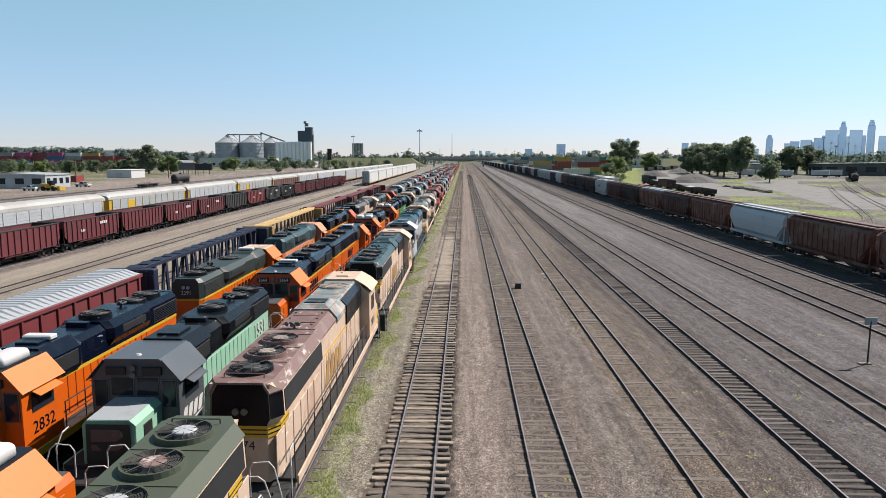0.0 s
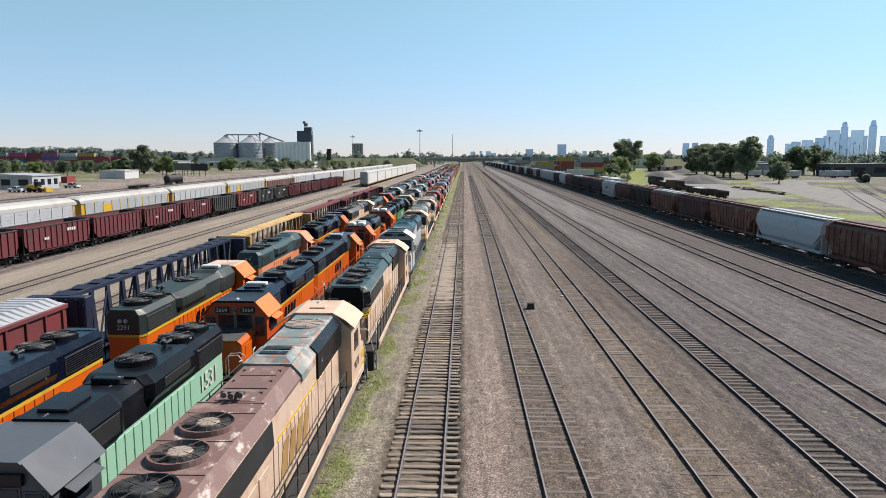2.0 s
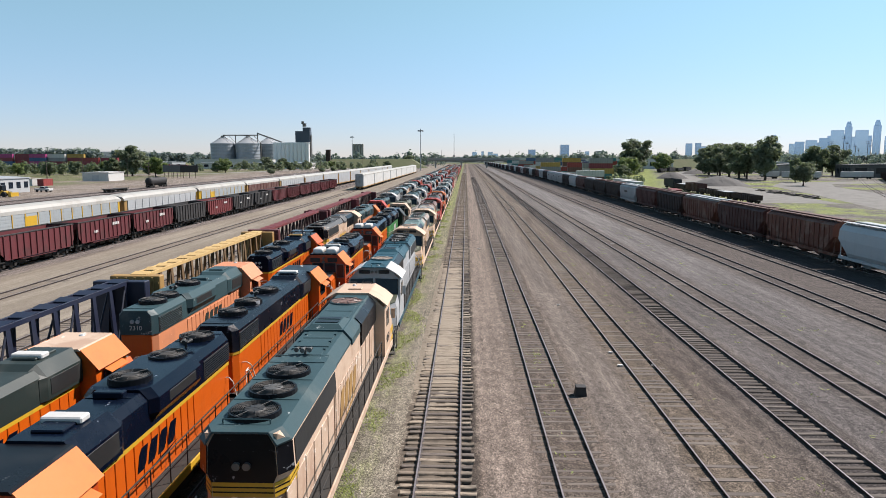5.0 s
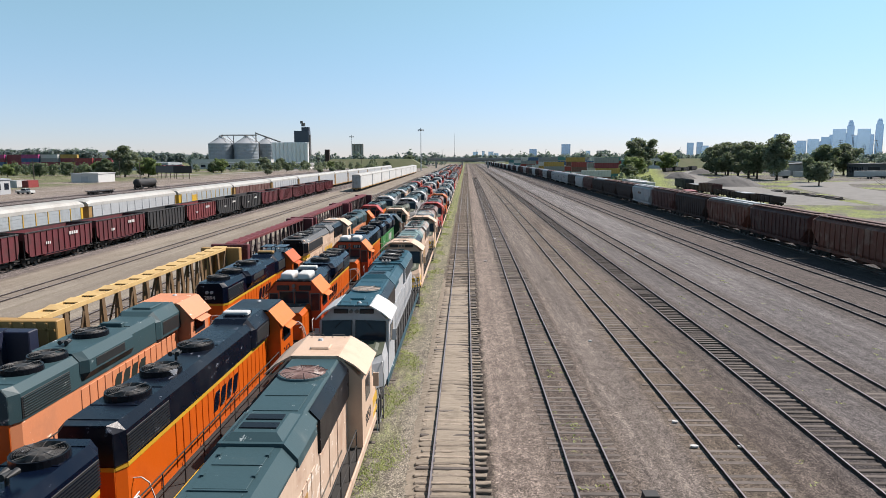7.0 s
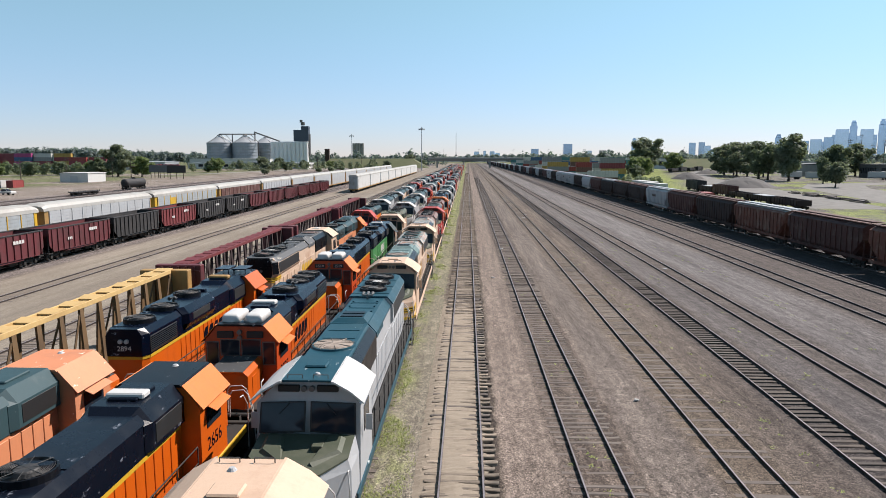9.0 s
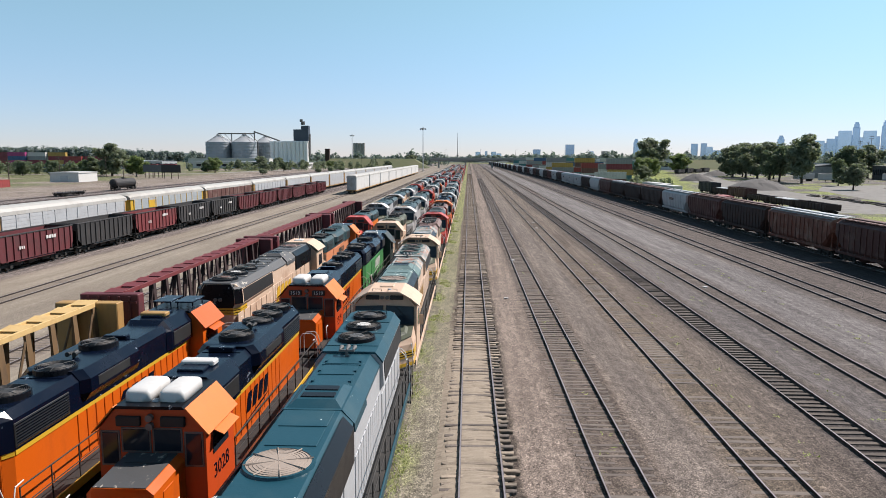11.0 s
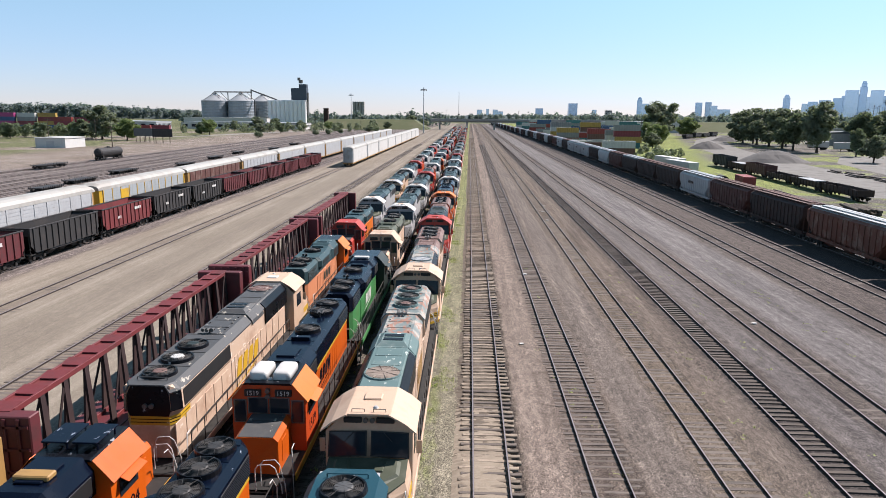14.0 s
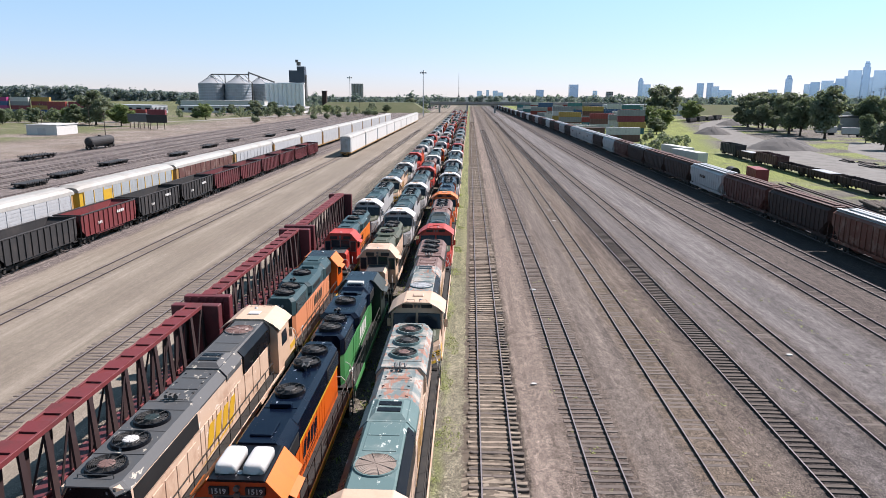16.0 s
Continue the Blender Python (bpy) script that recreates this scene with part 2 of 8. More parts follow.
def foliage(name, a, b, through_light=0.4):
    m, nt, p = nodes_of(name)
    w = place(nt)
    isl = nt.nodes.new("ShaderNodeNewGeometry").outputs["Random Per Island"]
    n = grain(nt, w, 0.35, 3.0)
    col = mixc(nt, isl, a, b)
    col = mixc(nt, calc(nt, "MULTIPLY", ramp(nt, n, 0.45, 0.7), 0.6), col, tuple(c * 0.6 for c in a))
    nt.links.new(col, p.inputs["Base Color"])
    p.inputs["Roughness"].default_value = 0.7
    p.inputs["Specular IOR Level"].default_value = 0.3
    thin = nt.nodes.new("ShaderNodeBsdfTranslucent")
    nt.links.new(mixc(nt, 1.0, col, (1.2, 1.25, 0.85), "MULTIPLY"), thin.inputs["Color"])
    both = nt.nodes.new("ShaderNodeMixShader")
    both.inputs[0].default_value = through_light
    nt.links.new(p.outputs[0], both.inputs[1])
    nt.links.new(thin.outputs[0], both.inputs[2])
    nt.links.new(both.outputs[0], nt.nodes["Material Output"].inputs["Surface"])
    return m


M["leaf"] = foliage("tree_leaves", (0.115, 0.140, 0.100), (0.195, 0.225, 0.165), 0.5)
M["leaf_dark"] = foliage("dark_tree_leaves", (0.095, 0.125, 0.085), (0.165, 0.200, 0.130), 0.5)
M["leaf_light"] = foliage("light_tree_leaves", (0.130, 0.178, 0.075), (0.205, 0.250, 0.110), 0.5)
# grey-green paled towards blue: distance haze put into the leaf colour
M["leaf_far"] = foliage("hazed_far_leaves", (0.120, 0.155, 0.165), (0.150, 0.186, 0.192), 0.5)
M["grass"] = foliage("grass_blades", (0.185, 0.245, 0.060), (0.32, 0.335, 0.13), 0.3)
M["bark"] = surface("tree_bark", (0.09, 0.07, 0.055), (0.05, 0.04, 0.03), 0.5, 0.95)


def ground_material():
    """Gravel, dirt and grass, laid out in strips along the tracks."""
    m, nt, p = nodes_of("yard_ground")
    w = place(nt)
    sep = nt.nodes.new("ShaderNodeSeparateXYZ")
    nt.links.new(w, sep.inputs[0])
    x, y = sep.outputs[0], sep.outputs[1]
    wob = grain(nt, w, 0.12, 4.0, 0.7)
    wob2 = grain(nt, w, 0.9, 5.0, 0.75)
    xw = calc(nt, "ADD", x, calc(nt, "ADD", calc(nt, "MULTIPLY_ADD", wob, 1.6, -0.8), calc(nt, "MULTIPLY_ADD", wob2, 1.2, -0.6)))
    xn = calc(nt, "ADD", x, calc(nt, "MULTIPLY_ADD", wob2, 0.7, -0.35))

    def strip(lo, hi, soft, along=xw):
        return calc(nt, "MULTIPLY", ramp(nt, along, lo - soft, lo + soft), calc(nt, "SUBTRACT", 1.0, ramp(nt, along, hi - soft, hi + soft)))

    def lay(col, fac, amount, paint):
        return mixc(nt, calc(nt, "MULTIPLY", fac, amount), col, paint)

    streaks = grain(nt, w, 0.9, 5.0, 0.72, (1.0, 0.04, 1.0))
    thin = grain(nt, w, 3.2, 4.0, 0.7, (1.0, 0.03, 1.0))
    blotch = grain(nt, w, 0.06, 5.0, 0.65)
    patch = grain(nt, w, 0.35, 5.0, 0.7, (1.0, 0.4, 1.0))
    # ballast between the right-hand tracks
    col = mixc(nt, ramp(nt, streaks, 0.38, 0.62), (0.110, 0.087, 0.069), (0.192, 0.158, 0.125))
    col = lay(col, ramp(nt, thin, 0.48, 0.66), 0.45, (0.098, 0.078, 0.067))
    col = lay(col, ramp(nt, patch, 0.52, 0.68), 0.5, (0.222, 0.188, 0.151))
    col = lay(col, ramp(nt, blotch, 0.40, 0.64), 0.5, (0.207, 0.173, 0.136))
    # pale service strip between the fifth and sixth track
    col = lay(col, strip(16.4, 19.0, 0.6), 0.6, mixc(nt, streaks, (0.135, 0.132, 0.132), (0.20, 0.196, 0.195)))
    col = lay(col, strip(21.4, 27.4, 1.0), 0.85, mixc(nt, ramp(nt, streaks, 0.35, 0.65), (0.150, 0.145, 0.142), (0.262, 0.252, 0.243)))
    col = lay(col, strip(6.4, 9.0, 0.6), 0.4, (0.185, 0.168, 0.152))
    col = lay(col, strip(1.4, 3.7, 0.5), 0.8, mixc(nt, patch, (0.205, 0.168, 0.138), (0.27, 0.226, 0.188)))
    # trodden, oily beds between the rails
    for c, paint in ((4.89, (0.088, 0.071, 0.060)), (10.37, (0.125, 0.100, 0.070)), (19.98, (0.095, 0.082, 0.072)), (29.12, (0.075, 0.062, 0.054)), (34.95, (0.065, 0.056, 0.050))):
        col = lay(col, strip(c - 1.4, c + 1.4, 0.35, xn), 0.5, paint)
    col = lay(col, strip(30.8, 33.6, 0.6), 0.4, (0.135, 0.120, 0.108))
    # dark ballast, with the hopper train's shadow painted in out to its edge
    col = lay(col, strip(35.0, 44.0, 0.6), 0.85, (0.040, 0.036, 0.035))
    # fourth track's bed, near black between the ties
    col = lay(col, strip(13.95, 16.15, 0.3, xn), 0.9, (0.034, 0.029, 0.027))
    col = lay(col, strip(-1.45, 1.3, 0.25, xn), 0.7, (0.15, 0.122, 0.096))
    # shade of the open trench at the tie ends, painted as a dark strip
    col = lay(col, strip(0.62, 1.35, 0.12, xn), 0.8, (0.055, 0.045, 0.037))
    # dark oily ground under the standing engines and trains
    col = lay(col, strip(-21.0, -3.0, 0.4), 0.85, mixc(nt, patch, (0.095, 0.086, 0.068), (0.21, 0.195, 0.15)))
    # pale dirt service road on the other side
    dirt = mixc(nt, ramp(nt, streaks, 0.3, 0.7), (0.222, 0.196, 0.150), (0.345, 0.308, 0.245))
    dirt = lay(dirt, ramp(nt, thin, 0.45, 0.7), 0.45, (0.205, 0.178, 0.138))
    dirt = lay(dirt, ramp(nt, blotch, 0.46, 0.62), 0.45, (0.215, 0.185, 0.145))
    dirt = lay(dirt, calc(nt, "MULTIPLY", strip(-33.5, -29.0, 1.2), ramp(nt, streaks, 0.40, 0.60)), 0.6, (0.165, 0.142, 0.112))
    for c in (-26.0, -36.9):
        dirt = lay(dirt, strip(c - 1.2, c + 1.2, 0.5, xn), 0.5, (0.155, 0.125, 0.10))
    col = mixc(nt, strip(-43.0, -21.0, 0.8), col, dirt)
    # grey yard with many tracks
    yard = mixc(nt, ramp(nt, streaks, 0.35, 0.65), (0.130, 0.112, 0.102), (0.225, 0.198, 0.180))
    col = mixc(nt, calc(nt, "SUBTRACT", 1.0, ramp(nt, xw, -44.0, -42.0)), col, yard)
    lot = mixc(nt, ramp(nt, blotch, 0.35, 0.65), (0.20, 0.165, 0.13), (0.285, 0.25, 0.21))
    col = mixc(nt, calc(nt, "SUBTRACT", 1.0, ramp(nt, xw, -122.0, -118.0)), col, lot)
    # lot on the far side of the hopper train: gravel and patchy grass
    lot2 = mixc(nt, ramp(nt, blotch, 0.35, 0.65), (0.125, 0.118, 0.105), (0.200, 0.188, 0.165))
    lot2 = mixc(nt, calc(nt, "MULTIPLY", ramp(nt, grain(nt, w, 0.16, 6.0, 0.75), 0.45, 0.62), 0.6), lot2, (0.105, 0.10, 0.085))
    col = mixc(nt, ramp(nt, xw, 46.0, 54.0), col, lot2)
    big = grain(nt, w, 0.022, 6.0, 0.65)
    lawn = mixc(nt, wob2, (0.165, 0.225, 0.05), (0.27, 0.30, 0.095))
    col = lay(col, calc(nt, "MULTIPLY", ramp(nt, xw, 44.0, 50.0), ramp(nt, calc(nt, "MULTIPLY_ADD", wob, 0.3, calc(nt, "MULTIPLY", big, 0.7)), 0.50, 0.56)), 0.85, lawn)
    edge = calc(nt, "SUBTRACT", xw, calc(nt, "MULTIPLY", calc(nt, "MAXIMUM", calc(nt, "SUBTRACT", y, 285.0), 0.0), 0.25))
    belt = calc(nt, "MULTIPLY", calc(nt, "MULTIPLY", ramp(nt, xw, 44.0, 50.0), calc(nt, "SUBTRACT", 1.0, ramp(nt, edge, 70.0, 80.0))), calc(nt, "MULTIPLY", ramp(nt, y, 195.0, 225.0), ramp(nt, wob, 0.30, 0.42)))
    col = lay(col, belt, 0.9, lawn)
    # greyer, darker ballast farther across
    col = lay(col, strip(13.0, 28.0, 2.0), calc(nt, "MULTIPLY_ADD", patch, 0.4, 0.0), (0.088, 0.077, 0.070))
    col = lay(col, strip(27.6, 36.0, 0.8), 0.55, (0.078, 0.068, 0.064))
    # darker ballast at the near end of the yard
    col = lay(col, calc(nt, "MULTIPLY", strip(12.0, 46.0, 3.0), calc(nt, "SUBTRACT", 1.0, ramp(nt, y, 40.0, 170.0))), 0.52, (0.076, 0.069, 0.067))
    # pale gravel and thin grass beside the first row of engines
    col = lay(col, strip(-3.3, -1.45, 0.3), 0.85, mixc(nt, patch, (0.20, 0.182, 0.138), (0.285, 0.262, 0.208)))
    g = calc(nt, "MULTIPLY", strip(-3.6, -2.5, 0.5), ramp(nt, grain(nt, w, 0.8, 6.0, 0.8, (1.0, 0.3, 1.0)), 0.40, 0.66))
    far = ramp(nt, y, 60.0, 220.0)
    col = lay(col, calc(nt, "MAXIMUM", g, calc(nt, "MULTIPLY", strip(-3.2, -1.5, 0.3), far)), 0.7, mixc(nt, thin, (0.165, 0.215, 0.055), (0.255, 0.275, 0.105)))
    # everything far off is meadow and verge
    beyond = calc(nt, "MAXIMUM", calc(nt, "MULTIPLY", ramp(nt, y, 690.0, 800.0), ramp(nt, calc(nt, "ABSOLUTE", x), 62.0, 85.0)), ramp(nt, y, 1150.0, 1300.0))
    off = calc(nt, "MAXIMUM", calc(nt, "MAXIMUM", beyond, ramp(nt, calc(nt, "ABSOLUTE", x), 240.0, 320.0)), calc(nt, "MULTIPLY", calc(nt, "SUBTRACT", 1.0, ramp(nt, x, -175.0, -150.0)), ramp(nt, big, 0.42, 0.5)))
    col = mixc(nt, off, col, mixc(nt, blotch, (0.10, 0.125, 0.05), (0.185, 0.185, 0.095)))
    # stones
    vor = nt.nodes.new("ShaderNodeTexVoronoi")
    vor.inputs["Scale"].default_value = 24.0
    nt.links.new(w, vor.inputs["Vector"])
    bw = nt.nodes.new("ShaderNodeRGBToBW")
    nt.links.new(vor.outputs["Color"], bw.inputs[0])
    fine = grain(nt, w, 3.0, 7.0, 0.85)
    mid = grain(nt, w, 0.8, 4.0, 0.7)
    vor2 = nt.nodes.new("ShaderNodeTexVoronoi")
    vor2.inputs["Scale"].default_value = 11.0
    nt.links.new(w, vor2.inputs["Vector"])
    bw2 = nt.nodes.new("ShaderNodeRGBToBW")
    nt.links.new(vor2.outputs["Color"], bw2.inputs[0])
    both = calc(nt, "MAXIMUM", calc(nt, "MULTIPLY_ADD", bw2.outputs[0], 0.45, calc(nt, "MULTIPLY_ADD", bw.outputs[0], 1.5, 0.03)), 0.15)
    # shade between the stones, put into the colour at the cell borders
    gaps = calc(nt, "MULTIPLY", ramp(nt, vor2.outputs["Distance"], 0.40, 0.62), 0.2)
    gaps = calc(nt, "MULTIPLY", calc(nt, "SUBTRACT", 1.0, gaps), calc(nt, "SUBTRACT", 1.0, calc(nt, "MULTIPLY", ramp(nt, vor.outputs["Distance"], 0.42, 0.62), 0.45)))
    both = calc(nt, "MULTIPLY", both, calc(nt, "MULTIPLY", gaps, 1.34))
    ridges = ramp(nt, grain(nt, w, 2.6, 5.0, 0.8, (1.0, 0.4, 1.0)), 0.38, 0.62)
    both = calc(nt, "MULTIPLY", both, calc(nt, "MULTIPLY_ADD", ridges, 0.36, 0.82))
    stone = calc(nt, "MULTIPLY", both, calc(nt, "MULTIPLY", calc(nt, "MULTIPLY_ADD", fine, 1.3, 0.35), calc(nt, "MULTIPLY_ADD", mid, 0.7, 0.65)))
    furrow = grain(nt, w, 2.2, 3.0, 0.6, (1.0, 0.025, 1.0))
    stone = calc(nt, "MULTIPLY", stone, calc(nt, "MULTIPLY_ADD", ramp(nt, furrow, 0.36, 0.64), 0.26, 0.87))
    # single paler pebbles
    vor3 = nt.nodes.new("ShaderNodeTexVoronoi")
    vor3.inputs["Scale"].default_value = 7.0
    nt.links.new(w, vor3.inputs["Vector"])
    bw3 = nt.nodes.new("ShaderNodeRGBToBW")
    nt.links.new(vor3.outputs["Color"], bw3.inputs[0])
    pale = calc(nt, "MULTIPLY", calc(nt, "SUBTRACT", 1.0, ramp(nt, vor3.outputs["Distance"], 0.16, 0.30)), ramp(nt, bw3.outputs[0], 0.52, 0.68))
    stone = calc(nt, "MULTIPLY", stone, calc(nt, "MULTIPLY_ADD", pale, 0.65, 1.0))
    # the dirt road is rolled smooth
    smooth = calc(nt, "MULTIPLY", strip(-43.0, -21.0, 0.8), 0.72)
    stone = calc(nt, "ADD", calc(nt, "MULTIPLY", stone, calc(nt, "SUBTRACT", 1.0, smooth)), smooth)
    mul = nt.nodes.new("ShaderNodeVectorMath")
    mul.operation = "SCALE"
    nt.links.new(col, mul.inputs[0])
    nt.links.new(stone, mul.inputs["Scale"])
    nt.links.new(mixc(nt, 1.0, mul.outputs[0], (0.705, 0.69, 0.715), "MULTIPLY"), p.inputs["Base Color"])
    p.inputs["Roughness"].default_value = 0.95
    p.inputs["Specular IOR Level"].default_value = 0.15
    relief(nt, p, calc(nt, "MULTIPLY_ADD", bw.outputs[0], 0.5, calc(nt, "ADD", fine, ridges)), 0.35, 0.03)
    return m


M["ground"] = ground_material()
# ---------------------------------------------------------------- building blocks
MESHES = {}


def mesh_of(key, build):
    """A mesh by name, built once from a bmesh."""
    if key not in MESHES:
        bm = bmesh.new()
        build(bm)
        me = bpy.data.meshes.new(key)
        bm.to_mesh(me)
        bm.free()
        me.materials.append(None)
        MESHES[key] = me
    return MESHES[key]


def obj(name, key, build, material, parent=None, m=None, label=""):
    """One mesh object; its material sits on the object, so that alike pieces share their mesh."""
    ob = new(name, mesh_of(key, build))
    ob.material_slots[0].link = "OBJECT"
    ob.material_slots[0].material = M[material] if isinstance(material, str) else material
    if parent:
        ob.parent = parent
    if m is not None:
        ob.matrix_basis = m
    if label:
        ob["label"] = label
    return ob


def thing(name, m, label, category, group="", kind=""):
    ob = new(name)
    ob.empty_display_size = 0.3
    ob.matrix_basis = m
    return tagged(ob, label, category, group, kind)


def box(bm, x0, x1, y0, y1, z0, z1, bevel=0.0):
    r = bmesh.ops.create_cube(bm, size=1.0, matrix=Matrix.Translation(((x0 + x1) / 2, (y0 + y1) / 2, (z0 + z1) / 2)) @ Matrix.Diagonal((x1 - x0, y1 - y0, z1 - z0, 1)))
    if bevel:
        edges = list({e for v in r["verts"] for e in v.link_edges})
        bmesh.ops.bevel(bm, geom=edges, offset=bevel, segments=1, affect="EDGES")


def cyl(bm, x, y, z, r, h, n=20, axis="Z", r2=None):
    turn = {"Z": Matrix(), "X": Matrix.Rotation(math.pi / 2, 4, "Y"), "Y": Matrix.Rotation(math.pi / 2, 4, "X")}[axis]
    bmesh.ops.create_cone(bm, cap_ends=True, segments=n, radius1=r, radius2=r if r2 is None else r2, depth=h, matrix=Matrix.Translation((x, y, z)) @ turn)


def rod(bm, a, b, r=0.025, n=6):
    a, b = Vector(a), Vector(b)
    d = b - a
    bmesh.ops.create_cone(bm, cap_ends=True, segments=n, radius1=r, radius2=r, depth=d.length, matrix=Matrix.Translation((a + b) / 2) @ d.to_track_quat("Z", "Y").to_matrix().to_4x4())


def prism(bm, outline, y0, y1):
    """An outline in x and z, drawn out along y."""
    a = [bm.verts.new((x, y0, z)) for x, z in outline]
    b = [bm.verts.new((x, y1, z)) for x, z in outline]
    n = len(outline)
    fa, fb = bm.faces.new(a), bm.faces.new(b[::-1])
    sides = [bm.faces.new((a[(i + 1) % n], a[i], b[i], b[(i + 1) % n])) for i in range(n)]
    bmesh.ops.recalc_face_normals(bm, faces=[fa, fb, *sides])


def loft(bm, rings):
    """Closed rings of equal length, joined one to the next and capped."""
    vs = [[bm.verts.new(p) for p in ring] for ring in rings]
    n = len(vs[0])
    faces = [bm.faces.new(vs[0]), bm.faces.new(vs[-1][::-1])]
    for a, b in zip(vs, vs[1:]):
        faces += [bm.faces.new((a[(i + 1) % n], a[i], b[i], b[(i + 1) % n])) for i in range(n)]
    bmesh.ops.recalc_face_normals(bm, faces=faces)


def quad(bm, *pts):
    bm.faces.new([bm.verts.new(p) for p in pts])


def plate(bm, a, b, c, d, t):
    """A flat four-cornered plate of thickness t, drawn out along its normal."""
    pts = [Vector(p) for p in (a, b, c, d)]
    nrm = (pts[1] - pts[0]).cross(pts[2] - pts[0]).normalized() * t
    loft(bm, [pts, [q + nrm for q in pts]])
# ---------------------------------------------------------------- ground and tracks
def ground_sheet(bm):
    xs = [-4400, -1200, -300, -120, -20, 60, 200, 600, 1500, 4400]
    ys = [-600, -100, 0, 150, 400, 800, 1500, 4600]
    grid = [[bm.verts.new((x, y, 0)) for x in xs] for y in ys]
    for j in range(len(ys) - 1):
        for i in range(len(xs) - 1):
            bm.faces.new((grid[j][i], grid[j][i + 1], grid[j + 1][i + 1], grid[j + 1][i]))


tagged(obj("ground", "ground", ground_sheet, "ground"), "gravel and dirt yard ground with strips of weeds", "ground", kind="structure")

GAUGE = 1.505


def HOPPER_LINE(y):
    """The train's track: straight, then drawing in a little towards the far end."""
    return 40.75 + 0.008 * (min(y, 200) - 90) - (0.0118 * (y - 330) * min(1.0, (y - 330) / 200) if y > 330 else 0.0)



def rail_mesh(path, off, lift):
    """A rail along a path x(y): foot, web and head."""
    prof = [(-0.07, 0.0), (0.07, 0.0), (0.07, 0.015), (0.012, 0.035), (0.012, 0.11), (0.037, 0.125), (0.034, 0.168), (-0.034, 0.168), (-0.037, 0.125), (-0.012, 0.11), (-0.012, 0.035), (-0.07, 0.015)]

    def build(bm):
        loft(bm, [[(path(y) + off + x, y, z + lift) for x, z in prof] for y in path.stops])
    return build


def tie_block(seed):
    """An old timber with worn edges and split, uneven ends."""
    def build(bm):
        rr = random.Random(seed)
        rings = []
        for u in (-1.29, -1.15, -0.5, 0.45, 1.12, 1.29):
            e = 0.07 if abs(u) > 1.2 else 0.025
            a, b, c = rr.uniform(-e, e) * 0.6, rr.uniform(-e, e) * 0.5, rr.uniform(-0.022, 0.004)
            cut = rr.uniform(-0.08, 0.04) if abs(u) > 1.2 else 0.0
            rings.append([(u + cut, -0.115 + a, -0.12), (u + cut, 0.115 + b, -0.12), (u + cut * 0.4, 0.115 + b, c - 0.02), (u + cut, 0.085 + b, c), (u + cut * 0.6, -0.085 + a, c), (u + cut, -0.115 + a, c - 0.025)])
        loft(bm, rings)
    return build


class Line:
    def __init__(self, fn, stops):
        self.fn, self.stops = fn, stops

    def __call__(self, y):
        return self.fn(y)


def track(name, fn, y0, y1, tie_mat, tie_lift, near=None, curved=False, label="", shine="railtop", step=0.52, tie_end=None, rail_lift=None):
    """A track: two rails with a shinier running face, ties one by one where they lie near, the rest joined."""
    stops = [y0 + (y1 - y0) * k / 40 for k in range(41)] if curved else [y0, y1]
    line = Line(fn, stops)
    t = thing(name, Matrix(), label or "straight railway track with weathered wooden ties in gravel", "track", kind="structure")
    lift = max(tie_lift, 0.008) - 0.055 if rail_lift is None else rail_lift
    for side in (-1, 1):
        obj("rail", f"{name}_rail{side}", rail_mesh(line, side * GAUGE / 2, lift), "rail", t)

        def face(bm, side=side):
            pts = [(line(y) + side * GAUGE / 2, y) for y in stops]
            for (xa, ya), (xb, yb) in zip(pts, pts[1:]):
                box_pts = [[(xa - 0.03, ya, lift + 0.168), (xa + 0.03, ya, lift + 0.168), (xa + 0.028, ya, lift + 0.174), (xa - 0.028, ya, lift + 0.174)],
                           [(xb - 0.03, yb, lift + 0.168), (xb + 0.03, yb, lift + 0.168), (xb + 0.028, yb, lift + 0.174), (xb - 0.028, yb, lift + 0.174)]]
                loft(bm, box_pts)
        obj("rail_head", f"{name}_face{side}", face, shine, t, label="worn bright running face")
    rng = random.Random(name)
    rest = []
    y, n = y0, 0
    end = tie_end or y1
    while y < end:
        yy = y + rng.uniform(-0.05, 0.05)
        tilt, dx, dz = rng.uniform(-1.6, 1.6), rng.uniform(-0.09, 0.09), tie_lift + rng.uniform(-0.018, 0.012)
        if near and near[0] <= y <= near[1]:
            mt = tie_mat[0] if rng.random() < 0.7 else tie_mat[1]
            v = n % 7
            obj("tie", f"tie{v}", tie_block(v), mt, t, pose(line(y) + dx, yy, dz, 0, 0, tilt))
            n += 1
        else:
            rest.append((line(y) + dx, yy, dz, math.radians(tilt)))
        y += step

    def many(bm):
        for cx, cy, cz, a in rest:
            c, s = math.cos(a), math.sin(a)
            top = [(cx + u * c - v * s, cy + u * s + v * c, cz) for u, v in ((-1.29, -0.115), (1.29, -0.115), (1.29, 0.115), (-1.29, 0.115))]
            low = [(px, py, cz - 0.12) for px, py, _ in top]
            tv, lv = [bm.verts.new(q) for q in top], [bm.verts.new(q) for q in low]
            bm.faces.new(tv)
            for i in range(4):
                bm.faces.new((lv[i], lv[(i + 1) % 4], tv[(i + 1) % 4], tv[i]))
    if rest:
        obj("ties", f"{name}_ties", many, tie_mat[0], t)["kind"] = "stuff"
    return t


def straight(x):
    return lambda y: x


